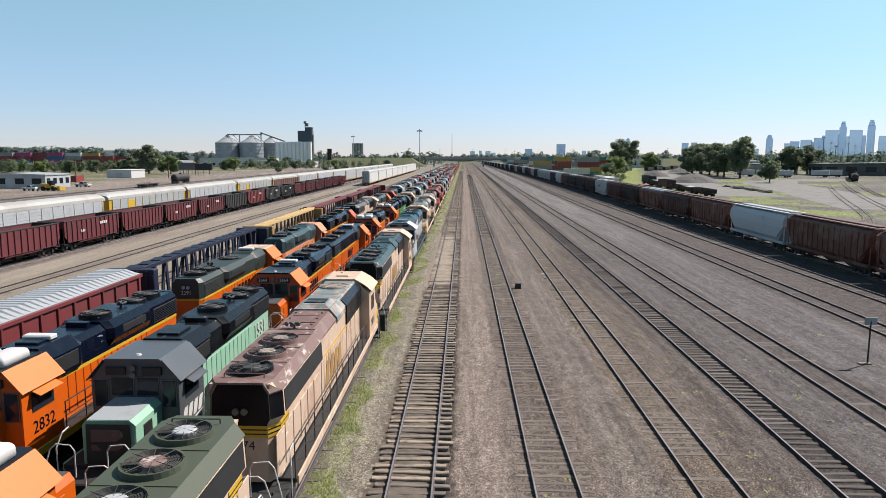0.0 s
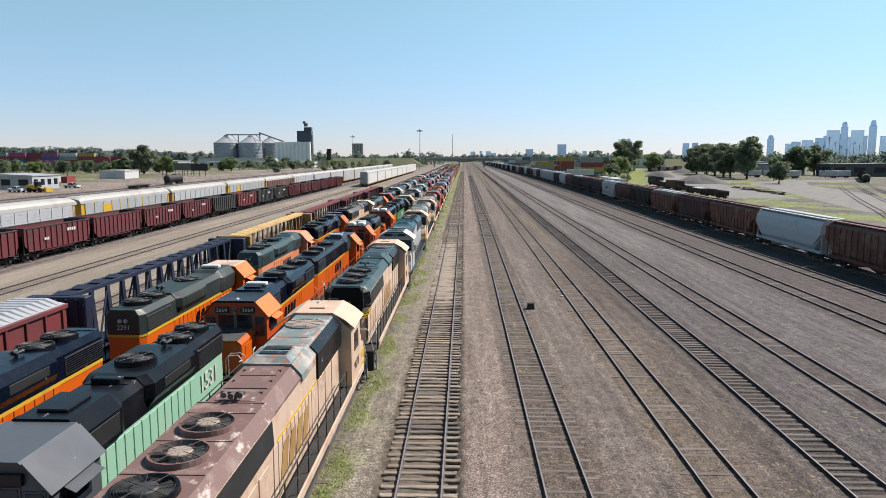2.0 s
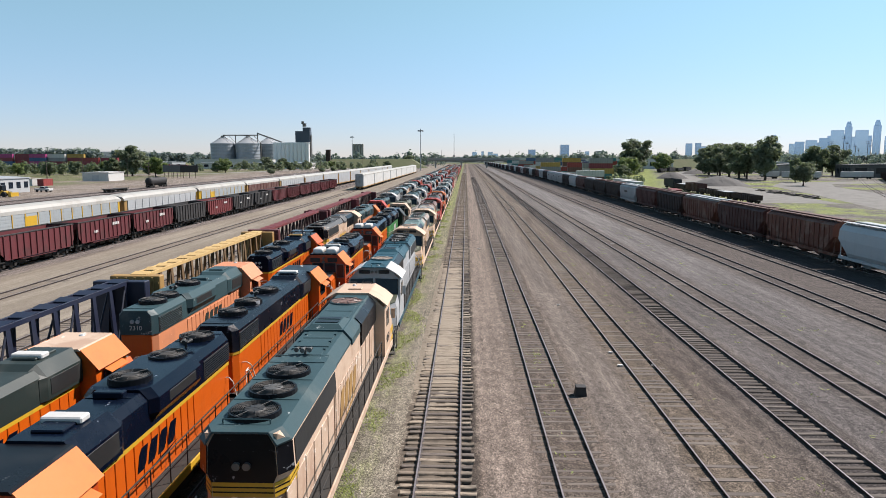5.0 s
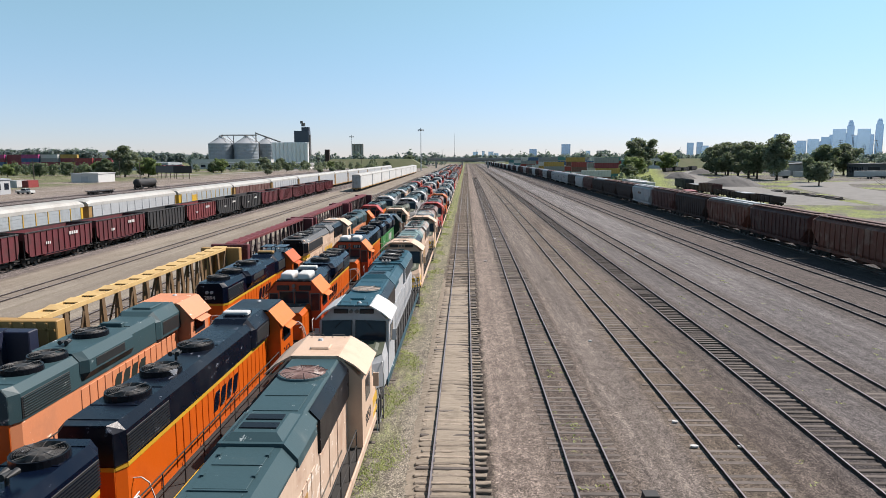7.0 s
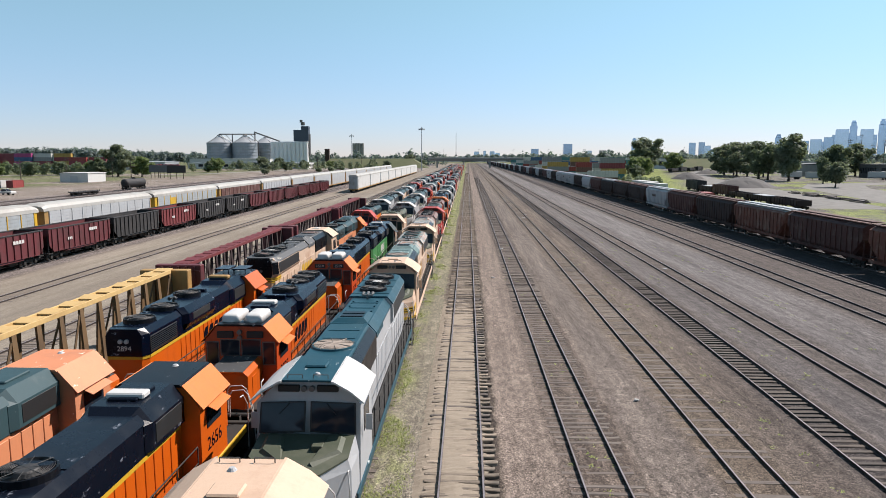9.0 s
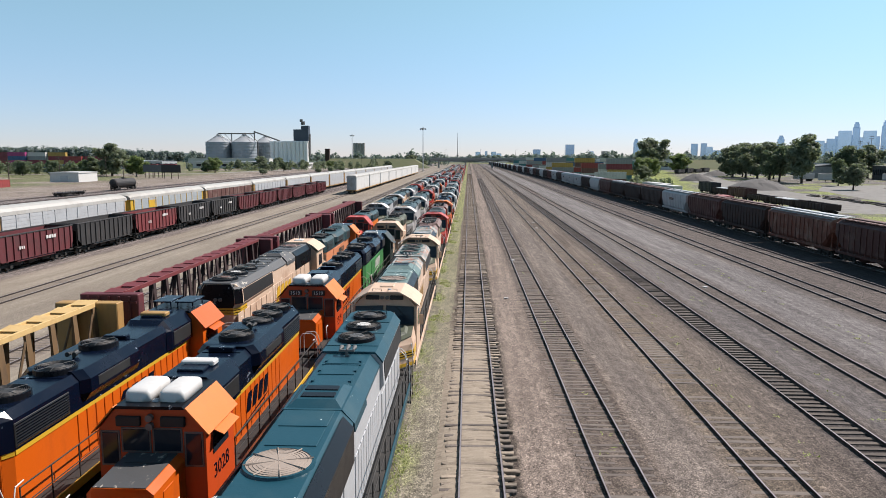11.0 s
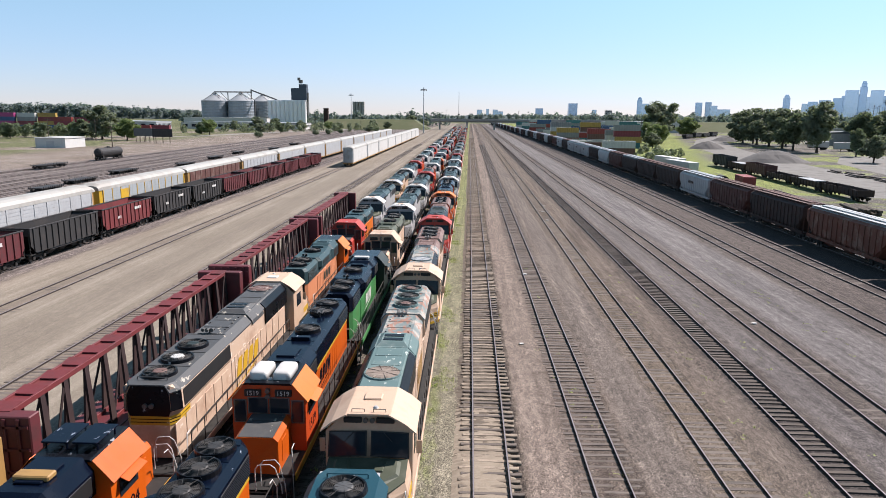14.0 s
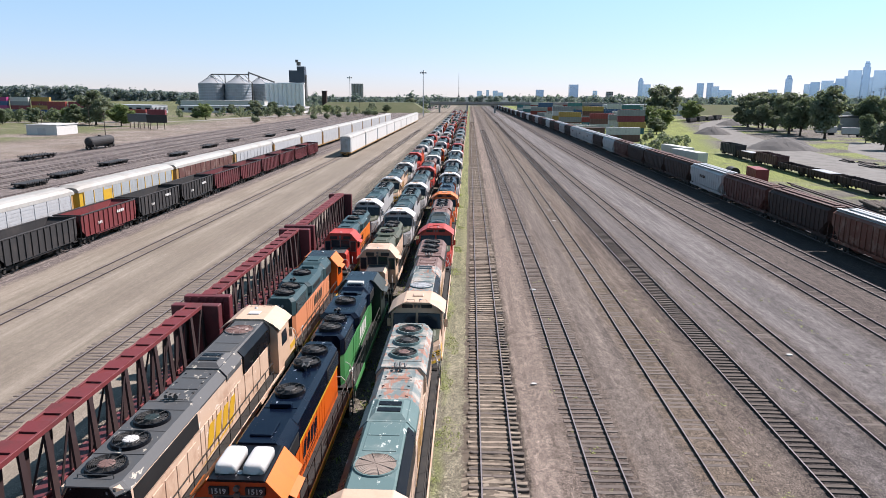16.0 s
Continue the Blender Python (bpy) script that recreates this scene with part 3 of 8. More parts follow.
FAR = 1150
track("track_1", straight(-0.08), 8, FAR, ("tie", "tie_dusty"), 0.13, (16, 125), label="straight track with bare, weathered wooden ties in gravel", tie_end=520)
track("track_2", straight(4.89), 8, FAR, ("tie_dusty", "tie_dusty"), 0.022, (16, 96), label="straight track with ties half sunk in brown gravel", tie_end=420)
track("track_3", straight(10.37), 8, FAR, ("tie_dusty", "tie_dusty"), 0.006, None, label="straight track with ties almost buried in gravel", tie_end=260)
track("track_4", straight(15.06), 8, FAR, ("tie_dark", "tie_dusty"), 0.055, (16, 75), label="straight track with dark bare ties standing proud", tie_end=520)
track("track_5", straight(19.98), 8, FAR, ("tie_dusty", "tie"), -0.006, None, label="straight track with ties buried in pale gravel", tie_end=260)
track("track_6", straight(29.12), 20, FAR, ("tie_dusty", "tie"), -0.004, None, label="straight track along a pale gravel strip", tie_end=250)
track("track_7", straight(34.95), 20, FAR, ("tie_dusty", "tie"), -0.002, None, label="straight track beside a standing hopper train", tie_end=250)
track("track_8", HOPPER_LINE, 20, FAR, ("tie_dusty", "tie"), 0.012, None, True, label="track under a standing hopper train", tie_end=120)
for k, x in enumerate((-4.55, -9.0, -13.3)):
    track(f"track_{9 + k}", straight(x), -16, FAR, ("tie_dusty", "tie_dusty"), 0.006, None, label="weedy track under a row of stored engines", tie_end=240, rail_lift=0.017)
track("track_12", straight(-17.75), 0, 420, ("tie_dusty", "tie"), 0.03, None, label="track under a row of lumber flatcars", tie_end=200)
track("track_13", straight(-26.0), 20, 640, ("tie_dusty", "tie"), 0.016, None, label="dusty track sunk in a pale dirt road", tie_end=420)
track("track_14", straight(-36.9), 20, 640, ("tie_dusty", "tie"), -0.006, None, label="dusty track sunk in a pale dirt road", tie_end=240)
track("track_15", straight(-45.8), 20, 600, ("tie_dusty", "tie"), 0.012, None, label="track under a hopper train", tie_end=100)
track("track_16", straight(-50.3), 20, 640, ("tie_dusty", "tie"), 0.012, None, label="track under a train of car carriers", tie_end=100)
for k, x in enumerate((-62.0, -77.3, -85.2, -89.3, -95.0, -99.5, -107.5, -115.3)):
    track(f"track_{17 + k}", straight(x), 60, 640, ("tie_dusty", "tie"), 0.012, None, label="empty storage track in a wide yard", tie_end=150)


def track_fill(y_from, y_to, lift, seed, rough=1.0, thin=0.0):
    """Soil and sand trodden in between the ties of the first track, open at one side."""
    def build(bm):
        rr = random.Random(seed)
        xs = [-1.75, -1.45, -1.2, -0.9, -0.55, -0.2, 0.15, 0.5, 0.72, 0.86]
        hs = [-0.02, 0.062, 0.104, 0.116, 0.120, 0.122, 0.118, 0.104, 0.06, -0.02]
        ys = []
        y = y_from
        while y < y_to:
            ys.append(y)
            y += 0.14 if y < 134 else 8.0
        def level(x, y):
            end = min(y - y_from, y_to - y) + 3.0 * noise.noise(Vector((x * 1.5, y * 0.7, 2)))
            return lift - 0.07 * max(0.0, 1.0 - max(end, 0.0) / thin) if thin else lift
        rows = [[bm.verts.new((-0.08 + x + (rr.uniform(-0.05, 0.05) if x < 0.6 else rr.uniform(-0.1, 0.3)), y, h + (rough * (0.045 * noise.noise(Vector((x * 1.3, y * 0.8, 4))) + 0.03 * noise.noise(Vector((x * 4, y * 5, 9))) + rr.uniform(-0.022, 0.010)) + level(x, y) if h > 0 else 0))) for x, h in zip(xs, hs)] for y in ys]
        for a, b in zip(rows, rows[1:]):
            for i in range(len(xs) - 1):
                bm.faces.new((a[i], a[i + 1], b[i + 1], b[i]))
    return build


M["sand"] = surface("sandy_track_fill", (0.42, 0.35, 0.268), (0.27, 0.22, 0.168), 0.5, 0.95, scale=1.2, streak=False, grainy=0.35, bump=0.5)
M["bed_soil"] = surface("brown_track_soil", (0.20, 0.158, 0.118), (0.075, 0.06, 0.046), 0.6, 0.95, scale=1.6, streak=False, grainy=0.4, bump=0.6)
tagged(obj("track_fill_1", "bed_fill", track_fill(8, 66, -0.046, 3), "bed_soil"), "dark brown soil trodden in between weathered ties", "soil", kind="structure")
tagged(obj("track_fill_2", "sand_fill", track_fill(55.0, 104.0, 0.006, 4, 0.7, 11.0), "sand"), "tan sand trodden in between weathered ties", "sand", kind="structure")
tagged(obj("track_fill_3", "bed_fill_far", track_fill(92.0, 600, -0.036, 5), "bed_soil"), "brown soil trodden in between weathered ties", "soil", kind="structure")


def shoulder(side):
    """Ballast heaped up to the rail, over the ends of the ties."""
    def build(bm):
        rr = random.Random(side)
        xs, hs = [0.80, 0.95, 1.2, 1.45, 1.8, 2.2], [0.035, 0.062, 0.075, 0.07, 0.03, -0.02]
        ys = [8 + 0.5 * k for k in range(300)] + [158 + 10 * k for k in range(54)]
        rows = [[bm.verts.new((15.06 + side * (x + rr.uniform(-0.06, 0.06)), y, h + (rr.uniform(-0.02, 0.01) if h > 0 else 0))) for x, h in zip(xs, hs)] for y in ys]
        for a, b in zip(rows, rows[1:]):
            for i in range(len(xs) - 1):
                bm.faces.new((a[i], a[i + 1], b[i + 1], b[i])[::side])
    return build


for side in (-1, 1):
    tagged(obj("ballast_shoulder", f"shoulder{side}", shoulder(side), "ground"), "brown ballast heaped along the rail", "ballast", kind="structure")
# ---------------------------------------------------------------- engines
def deck_rails(bm, x, ys, z0=1.75, z1=2.75):
    """Handrail along one side: posts and two bars."""
    for y in ys:
        rod(bm, (x, y, z0), (x, y, z1), 0.022, 5)
    rod(bm, (x, ys[0], z1), (x, ys[-1], z1), 0.024, 5)
    rod(bm, (x, ys[0], (z0 + z1) / 2), (x, ys[-1], (z0 + z1) / 2), 0.018, 5)


def truck_mesh(axles, wheels=False):
    def build(bm):
        span = (axles[-1] - axles[0]) / 2 + 0.75
        mid = (axles[-1] + axles[0]) / 2
        for s in (-1, 1):
            box(bm, s * 0.98 - 0.09, s * 0.98 + 0.09, mid - span, mid + span, 0.62, 0.95, 0.03)
            for a in axles:
                box(bm, s * 1.08 - 0.12, s * 1.08 + 0.12, a - 0.2, a + 0.2, 0.45, 0.85, 0.04)
        box(bm, -1.0, 1.0, mid - 0.4, mid + 0.4, 0.6, 1.1, 0.03)
        for a in axles if wheels else ():
            for s in (-1, 1):
                cyl(bm, s * 0.76, a, 0.69, 0.5, 0.13, 14, "X")
    return build


def wheel_mesh(r):
    def build(bm):
        for s in (-1, 1):
            cyl(bm, s * 0.76, 0, r + 0.19, r, 0.13, 20, "X")
        cyl(bm, 0, 0, r + 0.19, 0.09, 1.5, 10, "X")
    return build


def fan_ring(r, h):
    def build(bm):
        n = 28
        rings = [[(q * math.cos(a), q * math.sin(a), z) for a in (2 * math.pi * i / n for i in range(n))] for q, z in ((r, 0), (r * 0.97, h), (r * 0.90, h), (r * 0.88, 0.03))]
        vs = [[bm.verts.new(p) for p in ring] for ring in rings]
        for a, b in zip(vs, vs[1:]):
            for i in range(n):
                bm.faces.new((a[i], a[(i + 1) % n], b[(i + 1) % n], b[i]))
        bm.faces.new([bm.verts.new((r * 0.89 * math.cos(t), r * 0.89 * math.sin(t), 0.03)) for t in (2 * math.pi * i / n for i in range(n))])
    return build


def fan_blades(r, h, n=8):
    """A star of broad blades round the shaft, in one piece."""
    def build(bm):
        outline = []
        for k in range(n):
            a = 2 * math.pi * k / n
            for q, d in ((0.34, -0.30), (0.86, -0.20), (0.86, 0.16), (0.34, 0.24)):
                outline.append((q, a + d, 0.55 if d > 0 else 0.38))
        loft(bm, [[(r * q * math.cos(a), r * q * math.sin(a), h * z + dz) for q, a, z in outline] for dz in (0.0, 0.015)])
    return build


def fan_hub(r, h):
    def build(bm):
        n = 20
        loft(bm, [[(r * q * math.cos(2 * math.pi * i / n), r * q * math.sin(2 * math.pi * i / n), z) for i in range(n)] for q, z in ((0.42, 0.05), (0.42, h - 0.01), (0.36, h + 0.02), (0.1, h + 0.03))])
    return build


def fan_guard(r, h):
    def build(bm):
        n = 24
        for q in (0.46, 0.54, 0.62, 0.70, 0.78, 0.86):
            pts = [(r * q * math.cos(2 * math.pi * i / n), r * q * math.sin(2 * math.pi * i / n), h + 0.015) for i in range(n)]
            for a, b in zip(pts, pts[1:] + pts[:1]):
                rod(bm, a, b, 0.008, 3)
        for k in range(4):
            a = math.pi * k / 4 + 0.3
            rod(bm, (-r * 0.95 * math.cos(a), -r * 0.95 * math.sin(a), h + 0.025), (r * 0.95 * math.cos(a), r * 0.95 * math.sin(a), h + 0.025), 0.007, 3)
    return build


def fan_screen(r, h):
    """A dished wire screen over a brake fan: close rings and a cross."""
    def build(bm):
        n = 24
        edge = [(r * 0.9 * math.cos(2 * math.pi * i / n), r * 0.9 * math.sin(2 * math.pi * i / n)) for i in range(n)]
        loft(bm, [[(u * k, v * k, z) for u, v in edge] for k, z in ((1.0, h - 0.03), (1.0, h - 0.005), (0.5, h + 0.02))])
        for q in (0.50, 0.60, 0.70, 0.80, 0.89):
            for a, b in zip(edge, edge[1:] + edge[:1]):
                rod(bm, (a[0] * q / 0.9, a[1] * q / 0.9, h + 0.03 - 0.03 * q), (b[0] * q / 0.9, b[1] * q / 0.9, h + 0.03 - 0.03 * q), 0.007, 3)
        for k in range(4):
            a = math.pi * k / 4 + 0.3
            rod(bm, (-r * 0.95 * math.cos(a), -r * 0.95 * math.sin(a), h + 0.02), (r * 0.95 * math.cos(a), r * 0.95 * math.sin(a), h + 0.02), 0.016, 3)
    return build


def fan(parent, x, y, z, r, h, ring, hub, near, blades="fan"):
    f = obj("cooling_fan", f"fan_ring_{r}_{h}", fan_ring(r, h), ring, parent, pose(x, y, z))
    if near > 0:
        obj("fan_hub", f"fan_hub_{r}_{h}", fan_hub(r, h), hub, f)
    if near > 1:
        obj("fan_rotor", f"fan_blades_{r}_{h}", fan_blades(r, h), blades, f)
        obj("fan_guard", f"fan_guard_{r}_{h}", fan_guard(r, h), blades, f)
    return f


def louvres(x, y0, y1, z0, z1, side, n=9, lean=0.0):
    """Slanted slats of a grille on a hood's side."""
    def build(bm):
        for i in range(n):
            z = z0 + (z1 - z0) * (i + 0.5) / n
            xx = x + side * lean * (i + 0.5) / n
            plate(bm, (xx, y0, z - 0.03), (xx, y1, z - 0.03), (xx + side * 0.035, y1, z + 0.02), (xx + side * 0.035, y0, z + 0.02), 0.012)
    return build


def text_mesh(key, words, size, shear=0.0):
    """Flat letters with a little thickness, as a mesh in the x-y plane."""
    if key not in MESHES:
        cu = bpy.data.curves.new(key, "FONT")
        cu.body, cu.size, cu.extrude, cu.shear = words, size, 0.008, shear
        cu.align_x, cu.align_y = "CENTER", "CENTER"
        cu.resolution_u = 2
        ob = bpy.data.objects.new(key, cu)
        scene.collection.objects.link(ob)
        bpy.context.view_layer.update()
        me = bpy.data.meshes.new_from_object(ob.evaluated_get(bpy.context.evaluated_depsgraph_get()))
        bpy.data.objects.remove(ob)
        bpy.data.curves.remove(cu)
        me.materials.clear()
        me.materials.append(None)
        me.name = key
        MESHES[key] = me
    return key


def mark(w, h):
    """A plain emblem of four slanted blocks over a tapering underline, in the x-y plane."""
    def build(bm):
        gap = w * 0.34
        total = 4 * w + 3 * gap
        for i in range(4):
            x0 = -total / 2 + i * (w + gap)
            lean = 0.32 * h
            loft(bm, [[(x0 + u + lean * (v / h - 0.5), v - h / 2, z) for u, v in ((0, 0), (w * 0.8, 0), (w, h * 0.25), (w, h), (w * 0.2, h), (0, h * 0.75))] for z in (0, 0.01)])
        loft(bm, [[(-total * 0.75, -h * 0.95, z), (total * 0.2, -h * 0.66, z), (total * 0.55, -h * 0.6, z), (total * 0.2, -h * 0.78, z)] for z in (0, 0.01)])
    return build


def letters(parent, words, size, m, colour, shear=0.0):
    """Lettering; an empty text stands for lettering that is drawn as a bar."""
    key = text_mesh(f"text_{words}_{size}", words, size, shear)
    return obj("lettering", key, None, colour, parent, m)


def bars(n, w, h, gap, slant=0.0):
    """Plain upright bars in place of lettering, in the x-y plane."""
    def build(bm):
        total = n * w + (n - 1) * gap
        for i in range(n):
            x0 = -total / 2 + i * (w + gap)
            loft(bm, [[(x0 - slant * h / 2, -h / 2, z), (x0 + w - slant * h / 2, -h / 2, z), (x0 + w + slant * h / 2, h / 2, z), (x0 + slant * h / 2, h / 2, z)] for z in (0, 0.01)])
    return build


RIGHT = Matrix.Rotation(math.pi / 2, 4, "Z") @ Matrix.Rotation(math.pi / 2, 4, "X")   # reads on a face that looks to +x
LEFT = Matrix.Rotation(-math.pi / 2, 4, "Z") @ Matrix.Rotation(math.pi / 2, 4, "X")   # reads on a face that looks to -x
FRONT = Matrix.Rotation(math.pi / 2, 4, "X")                                           # reads on a face that looks to -y
REAR = Matrix.Rotation(math.pi, 4, "Z") @ FRONT                                        # reads on a face that looks to +y


def at(x, y, z, turn):
    return Matrix.Translation((x, y, z)) @ turn


def hood_outline(w, z0, top, cham, drop):
    """Cross-section of a hood with chamfered upper edges."""
    return [(-w, z0), (w, z0), (w, top - drop), (w - cham, top), (-(w - cham), top), (-w, top - drop)]


def couplers(t, y0, y1):
    def build(bm):
        box(bm, -0.12, 0.12, -0.55, 0.1, 0.85, 1.1, 0.03)
        box(bm, -0.2, 0.2, -0.75, -0.45, 0.8, 1.15, 0.05)
    obj("coupler", "coupler", build, "under", t, pose(0, y0, 0))
    obj("coupler", "coupler", build, "under", t, pose(0, y1, 0, 0, 0, 180))


def end_platform(t, kind, y, out, paint, near):
    """Bent handrails, brake hoses and steps at an end platform."""
    for q in (-1, 1):
        def rail(bm, q=q):
            pts = [(q * 0.5, y, 1.6), (q * 0.5, y, 2.45), (q * 0.62, y, 2.62), (q * 1.05, y, 2.66), (q * 1.22, y + out * 0.05, 2.5), (q * 1.42, y + out * 0.12, 1.75), (q * 1.5, y + out * 0.12, 0.6)]
            for a, b in zip(pts, pts[1:]):
                rod(bm, a, b, 0.021, 6)
        obj("end_rail", f"{kind}_end_rail{q}", rail, paint, t)
        def grab(bm, q=q):
            pts = [(q * 1.5, y - out * 0.75, 0.55), (q * 1.5, y - out * 0.72, 2.2), (q * 1.42, y - out * 0.95, 2.62), (q * 1.42, y - out * 1.3, 2.66)]
            for a, b in zip(pts, pts[1:]):
                rod(bm, a, b, 0.021, 6)
        obj("grab_rail", f"{kind}_grab{q}", grab, paint, t)
        if near > 1:
            obj("brake_hose", f"{kind}_hose{q}", lambda bm, q=q: rod(bm, (q * 0.4, y + out * 0.1, 1.2), (q * 0.45, y + out * 0.35, 0.5), 0.035, 5), "silver", t)
            obj("ladder", f"{kind}_step{q}", lambda bm, q=q: ([box(bm, q * 1.3 - 0.22, q * 1.3 + 0.22, y - out * 0.35 - 0.12, y - out * 0.35 + 0.12, 0.45 + 0.4 * k, 0.48 + 0.4 * k) for k in range(3)], [box(bm, q * 1.3 + e * 0.23 - 0.01, q * 1.3 + e * 0.23 + 0.01, y - out * 0.35 - 0.1, y - out * 0.35 + 0.1, 0.4, 1.6) for e in (-1, 1)]), "under", t)


def road_engine(y0, x, face, scheme, near=2, label="", number=""):
    """Six-axle engine with a wide cab and a flared cooler at the rear. Local cab end is -y; the brake fan sits at 0."""
    s = scheme
    m = pose(x, y0, 0, 0, 0, 0 if face < 0 else 180)
    t = thing("locomotive", m, label or s["label"], "locomotive", "stored locomotives")
    cut = s.get("cut", 0.0)
    aft = pose(0, -cut, 0)
    fore = pose(0, -0.6, 0)
    # frame
    obj("frame", "road_frame", lambda bm: (box(bm, -1.45, 1.45, -6.5, 16.0, 1.3, 1.52, 0.03), box(bm, -1.55, 1.55, -4.9, 14.6, 1.48, 1.62, 0.02), box(bm, -1.5, 1.5, -6.6, -6.35, 0.55, 1.6, 0.04), box(bm, -1.5, 1.5, 15.85, 16.1, 0.55, 1.6, 0.04)), "under", t)
    if near > 0:
        obj("fuel_tank", "road_tank", lambda bm: prism(bm, [(-1.35, 0.75), (-1.0, 0.45), (1.0, 0.45), (1.35, 0.75), (1.35, 1.3), (-1.35, 1.3)], 2.4, 7.8), "under", t)
    if near >= 0:
        obj("sill", "road_sill", lambda bm: [box(bm, q * 1.56 - 0.03, q * 1.56 + 0.03, -4.8, 14.5, 1.36, 1.66, 0.015) for q in (-1, 1)], s["sill"], t)
    for c in (-2.0, 11.8):
        tr = obj("truck", "truck3" if near > 0 else "truck3_whole", truck_mesh((-1.8, 0.0, 1.8), near < 1), "under", t, pose(0, c, 0))
        if near > 0:
            for a in (-1.8, 0.0, 1.8):
                obj("wheelset", "wheel_big", wheel_mesh(0.5), "steel", tr, pose(0, a, 0))
    if near > 0:
        couplers(t, -6.65, 16.2)
    # nose and cab
    def nose(bm):
        plan = ((-0.78, -5.55), (0.78, -5.55), (1.5, -4.75), (1.53, -3.55), (-1.53, -3.55), (-1.5, -4.75))
        loft(bm, [[(u, v, 1.55) for u, v in plan], [(u * 0.99, v + 0.02, 2.62) for u, v in plan], [(u * 0.93, v * 0.97 - 0.1065, 2.80 + 0.17 * (v * 0.97 - 0.1065 + 5.49)) for u, v in plan]])
    obj("nose", "road_nose", nose, s.get("nose", s["cab"]), t, fore)
    if near > 0:
        def lid(bm):
            plan = ((-0.74, -5.52), (0.74, -5.52), (1.40, -4.72), (1.40, -3.58), (-1.40, -3.58), (-1.40, -4.72))
            loft(bm, [[(u, v, 2.80 + 0.17 * (v + 5.49) + d) for u, v in plan] for d in (0.004, 0.05)])
            for q in (-1, 1):
                loft(bm, [[(q * (0.52 - 0.12 * k), -5.2 + 0.1 * k, 2.89 + 0.10 * k), (q * (1.18 - 0.12 * k), -4.5, 3.02 + 0.10 * k), (q * (1.18 - 0.12 * k), -3.75 - 0.1 * k, 3.14 + 0.10 * k), (q * (0.62 + 0.1 * k), -3.75 - 0.1 * k, 3.14 + 0.10 * k)] for k in (0, 1)])
            box(bm, 0.3, 0.62, -4.45, -4.15, 2.98, 3.18, 0.02)
        obj("nose_top", "road_nose_top", lid, s["nose_top"], t, fore)
        obj("nose_door", "road_nose_door", lambda bm: box(bm, -0.42, 0.30, -5.575, -5.545, 1.62, 2.55, 0.012), s.get("nose", s["cab"]), t, fore)
        obj("nose_grab", "road_nose_grab", lambda bm: (rod(bm, (-0.3, -5.62, 2.6), (0.3, -5.62, 2.6), 0.016, 4), rod(bm, (-0.3, -5.62, 2.6), (-0.3, -5.5, 2.6), 0.016, 4), rod(bm, (0.3, -5.62, 2.6), (0.3, -5.5, 2.6), 0.016, 4)), "white", t, fore)
        if s.get("stripe"):
            def nose_band(bm):
                for z0, z1 in ((2.02, 2.34), (1.62, 1.78)):
                    box(bm, -0.78, 0.78, -5.57, -5.545, z0, z1)
                    for q in (-1, 1):
                        plate(bm, (q * 0.785, -5.556, z0), (q * 1.502, -4.757, z0), (q * 1.502, -4.757, z1), (q * 0.785, -5.556, z1), 0.014 * q)
                        box(bm, q * 1.522 - 0.012, q * 1.522 + 0.012, -4.74, -3.57, z0, z1)
            obj("stripe", "road_nose_band", nose_band, s["stripe"], t, fore)
            obj("pinstripe", "road_nose_pin", lambda bm: [(box(bm, -0.78, 0.78, -5.575, -5.55, z, z + 0.04), [plate(bm, (q * 0.785, -5.558, z), (q * 1.503, -4.759, z), (q * 1.503, -4.759, z + 0.04), (q * 0.785, -5.558, z + 0.04), 0.019 * q) for q in (-1, 1)]) for z in (2.10, 2.22)], "black", t, fore)
    cab_out = [(-1.55, 1.55), (1.55, 1.55), (1.55, 4.02), (0.85, 4.72), (-0.85, 4.72), (-1.55, 4.02)]
    def cab(bm):
        loft(bm, [[(u, -3.55 + (0.24 if v > 3.9 else 0.0) + (0.06 if v > 4.5 else 0.0), v) for u, v in cab_out], [(u, -1.0, v) for u, v in cab_out]])
    obj("cab", "road_cab", cab, s["cab"], t, fore)
    # roof shell, a little proud, with side flaps
    obj("cab_roof", "road_roof", lambda bm: prism(bm, [(-0.78, 4.73), (0.78, 4.73), (0.78, 4.79), (-0.78, 4.79)], -3.5, -1.0), s.get("roof_mid", s["roof"]), t, fore)
    for q in (-1, 1):
        obj("roof_slope", f"road_slope{q}", lambda bm, q=q: prism(bm, [(q * u, v) for u, v in ((0.74, 4.795), (0.80, 4.785), (1.30, 4.50), (1.70, 4.16), (1.68, 4.12), (1.28, 4.45), (0.78, 4.735), (0.74, 4.735))], -3.6, -1.0), s["roof"], t, fore)
    if near > 0:
        obj("roof_hatch", "road_hatch", lambda bm: box(bm, -0.34, 0.34, -2.3, -1.75, 4.78, 4.86, 0.04), s["hatch"], t, fore)
        for q in (-1, 1):
            obj("roof_grab", "road_roof_grab", lambda bm: (rod(bm, (-0.22, 0, 0.12), (0.22, 0, 0.12), 0.014, 4), [rod(bm, (e * 0.22, 0, 0), (e * 0.22, 0, 0.12), 0.014, 4) for e in (-1, 1)]), "steel", t, fore @ pose(q * 0.38, -3.32, 4.78))
        obj("antenna", "road_antenna", lambda bm: cyl(bm, 0.2, -2.95, 4.82, 0.11, 0.07, 10, "Z", 0.06), "silver", t, fore)
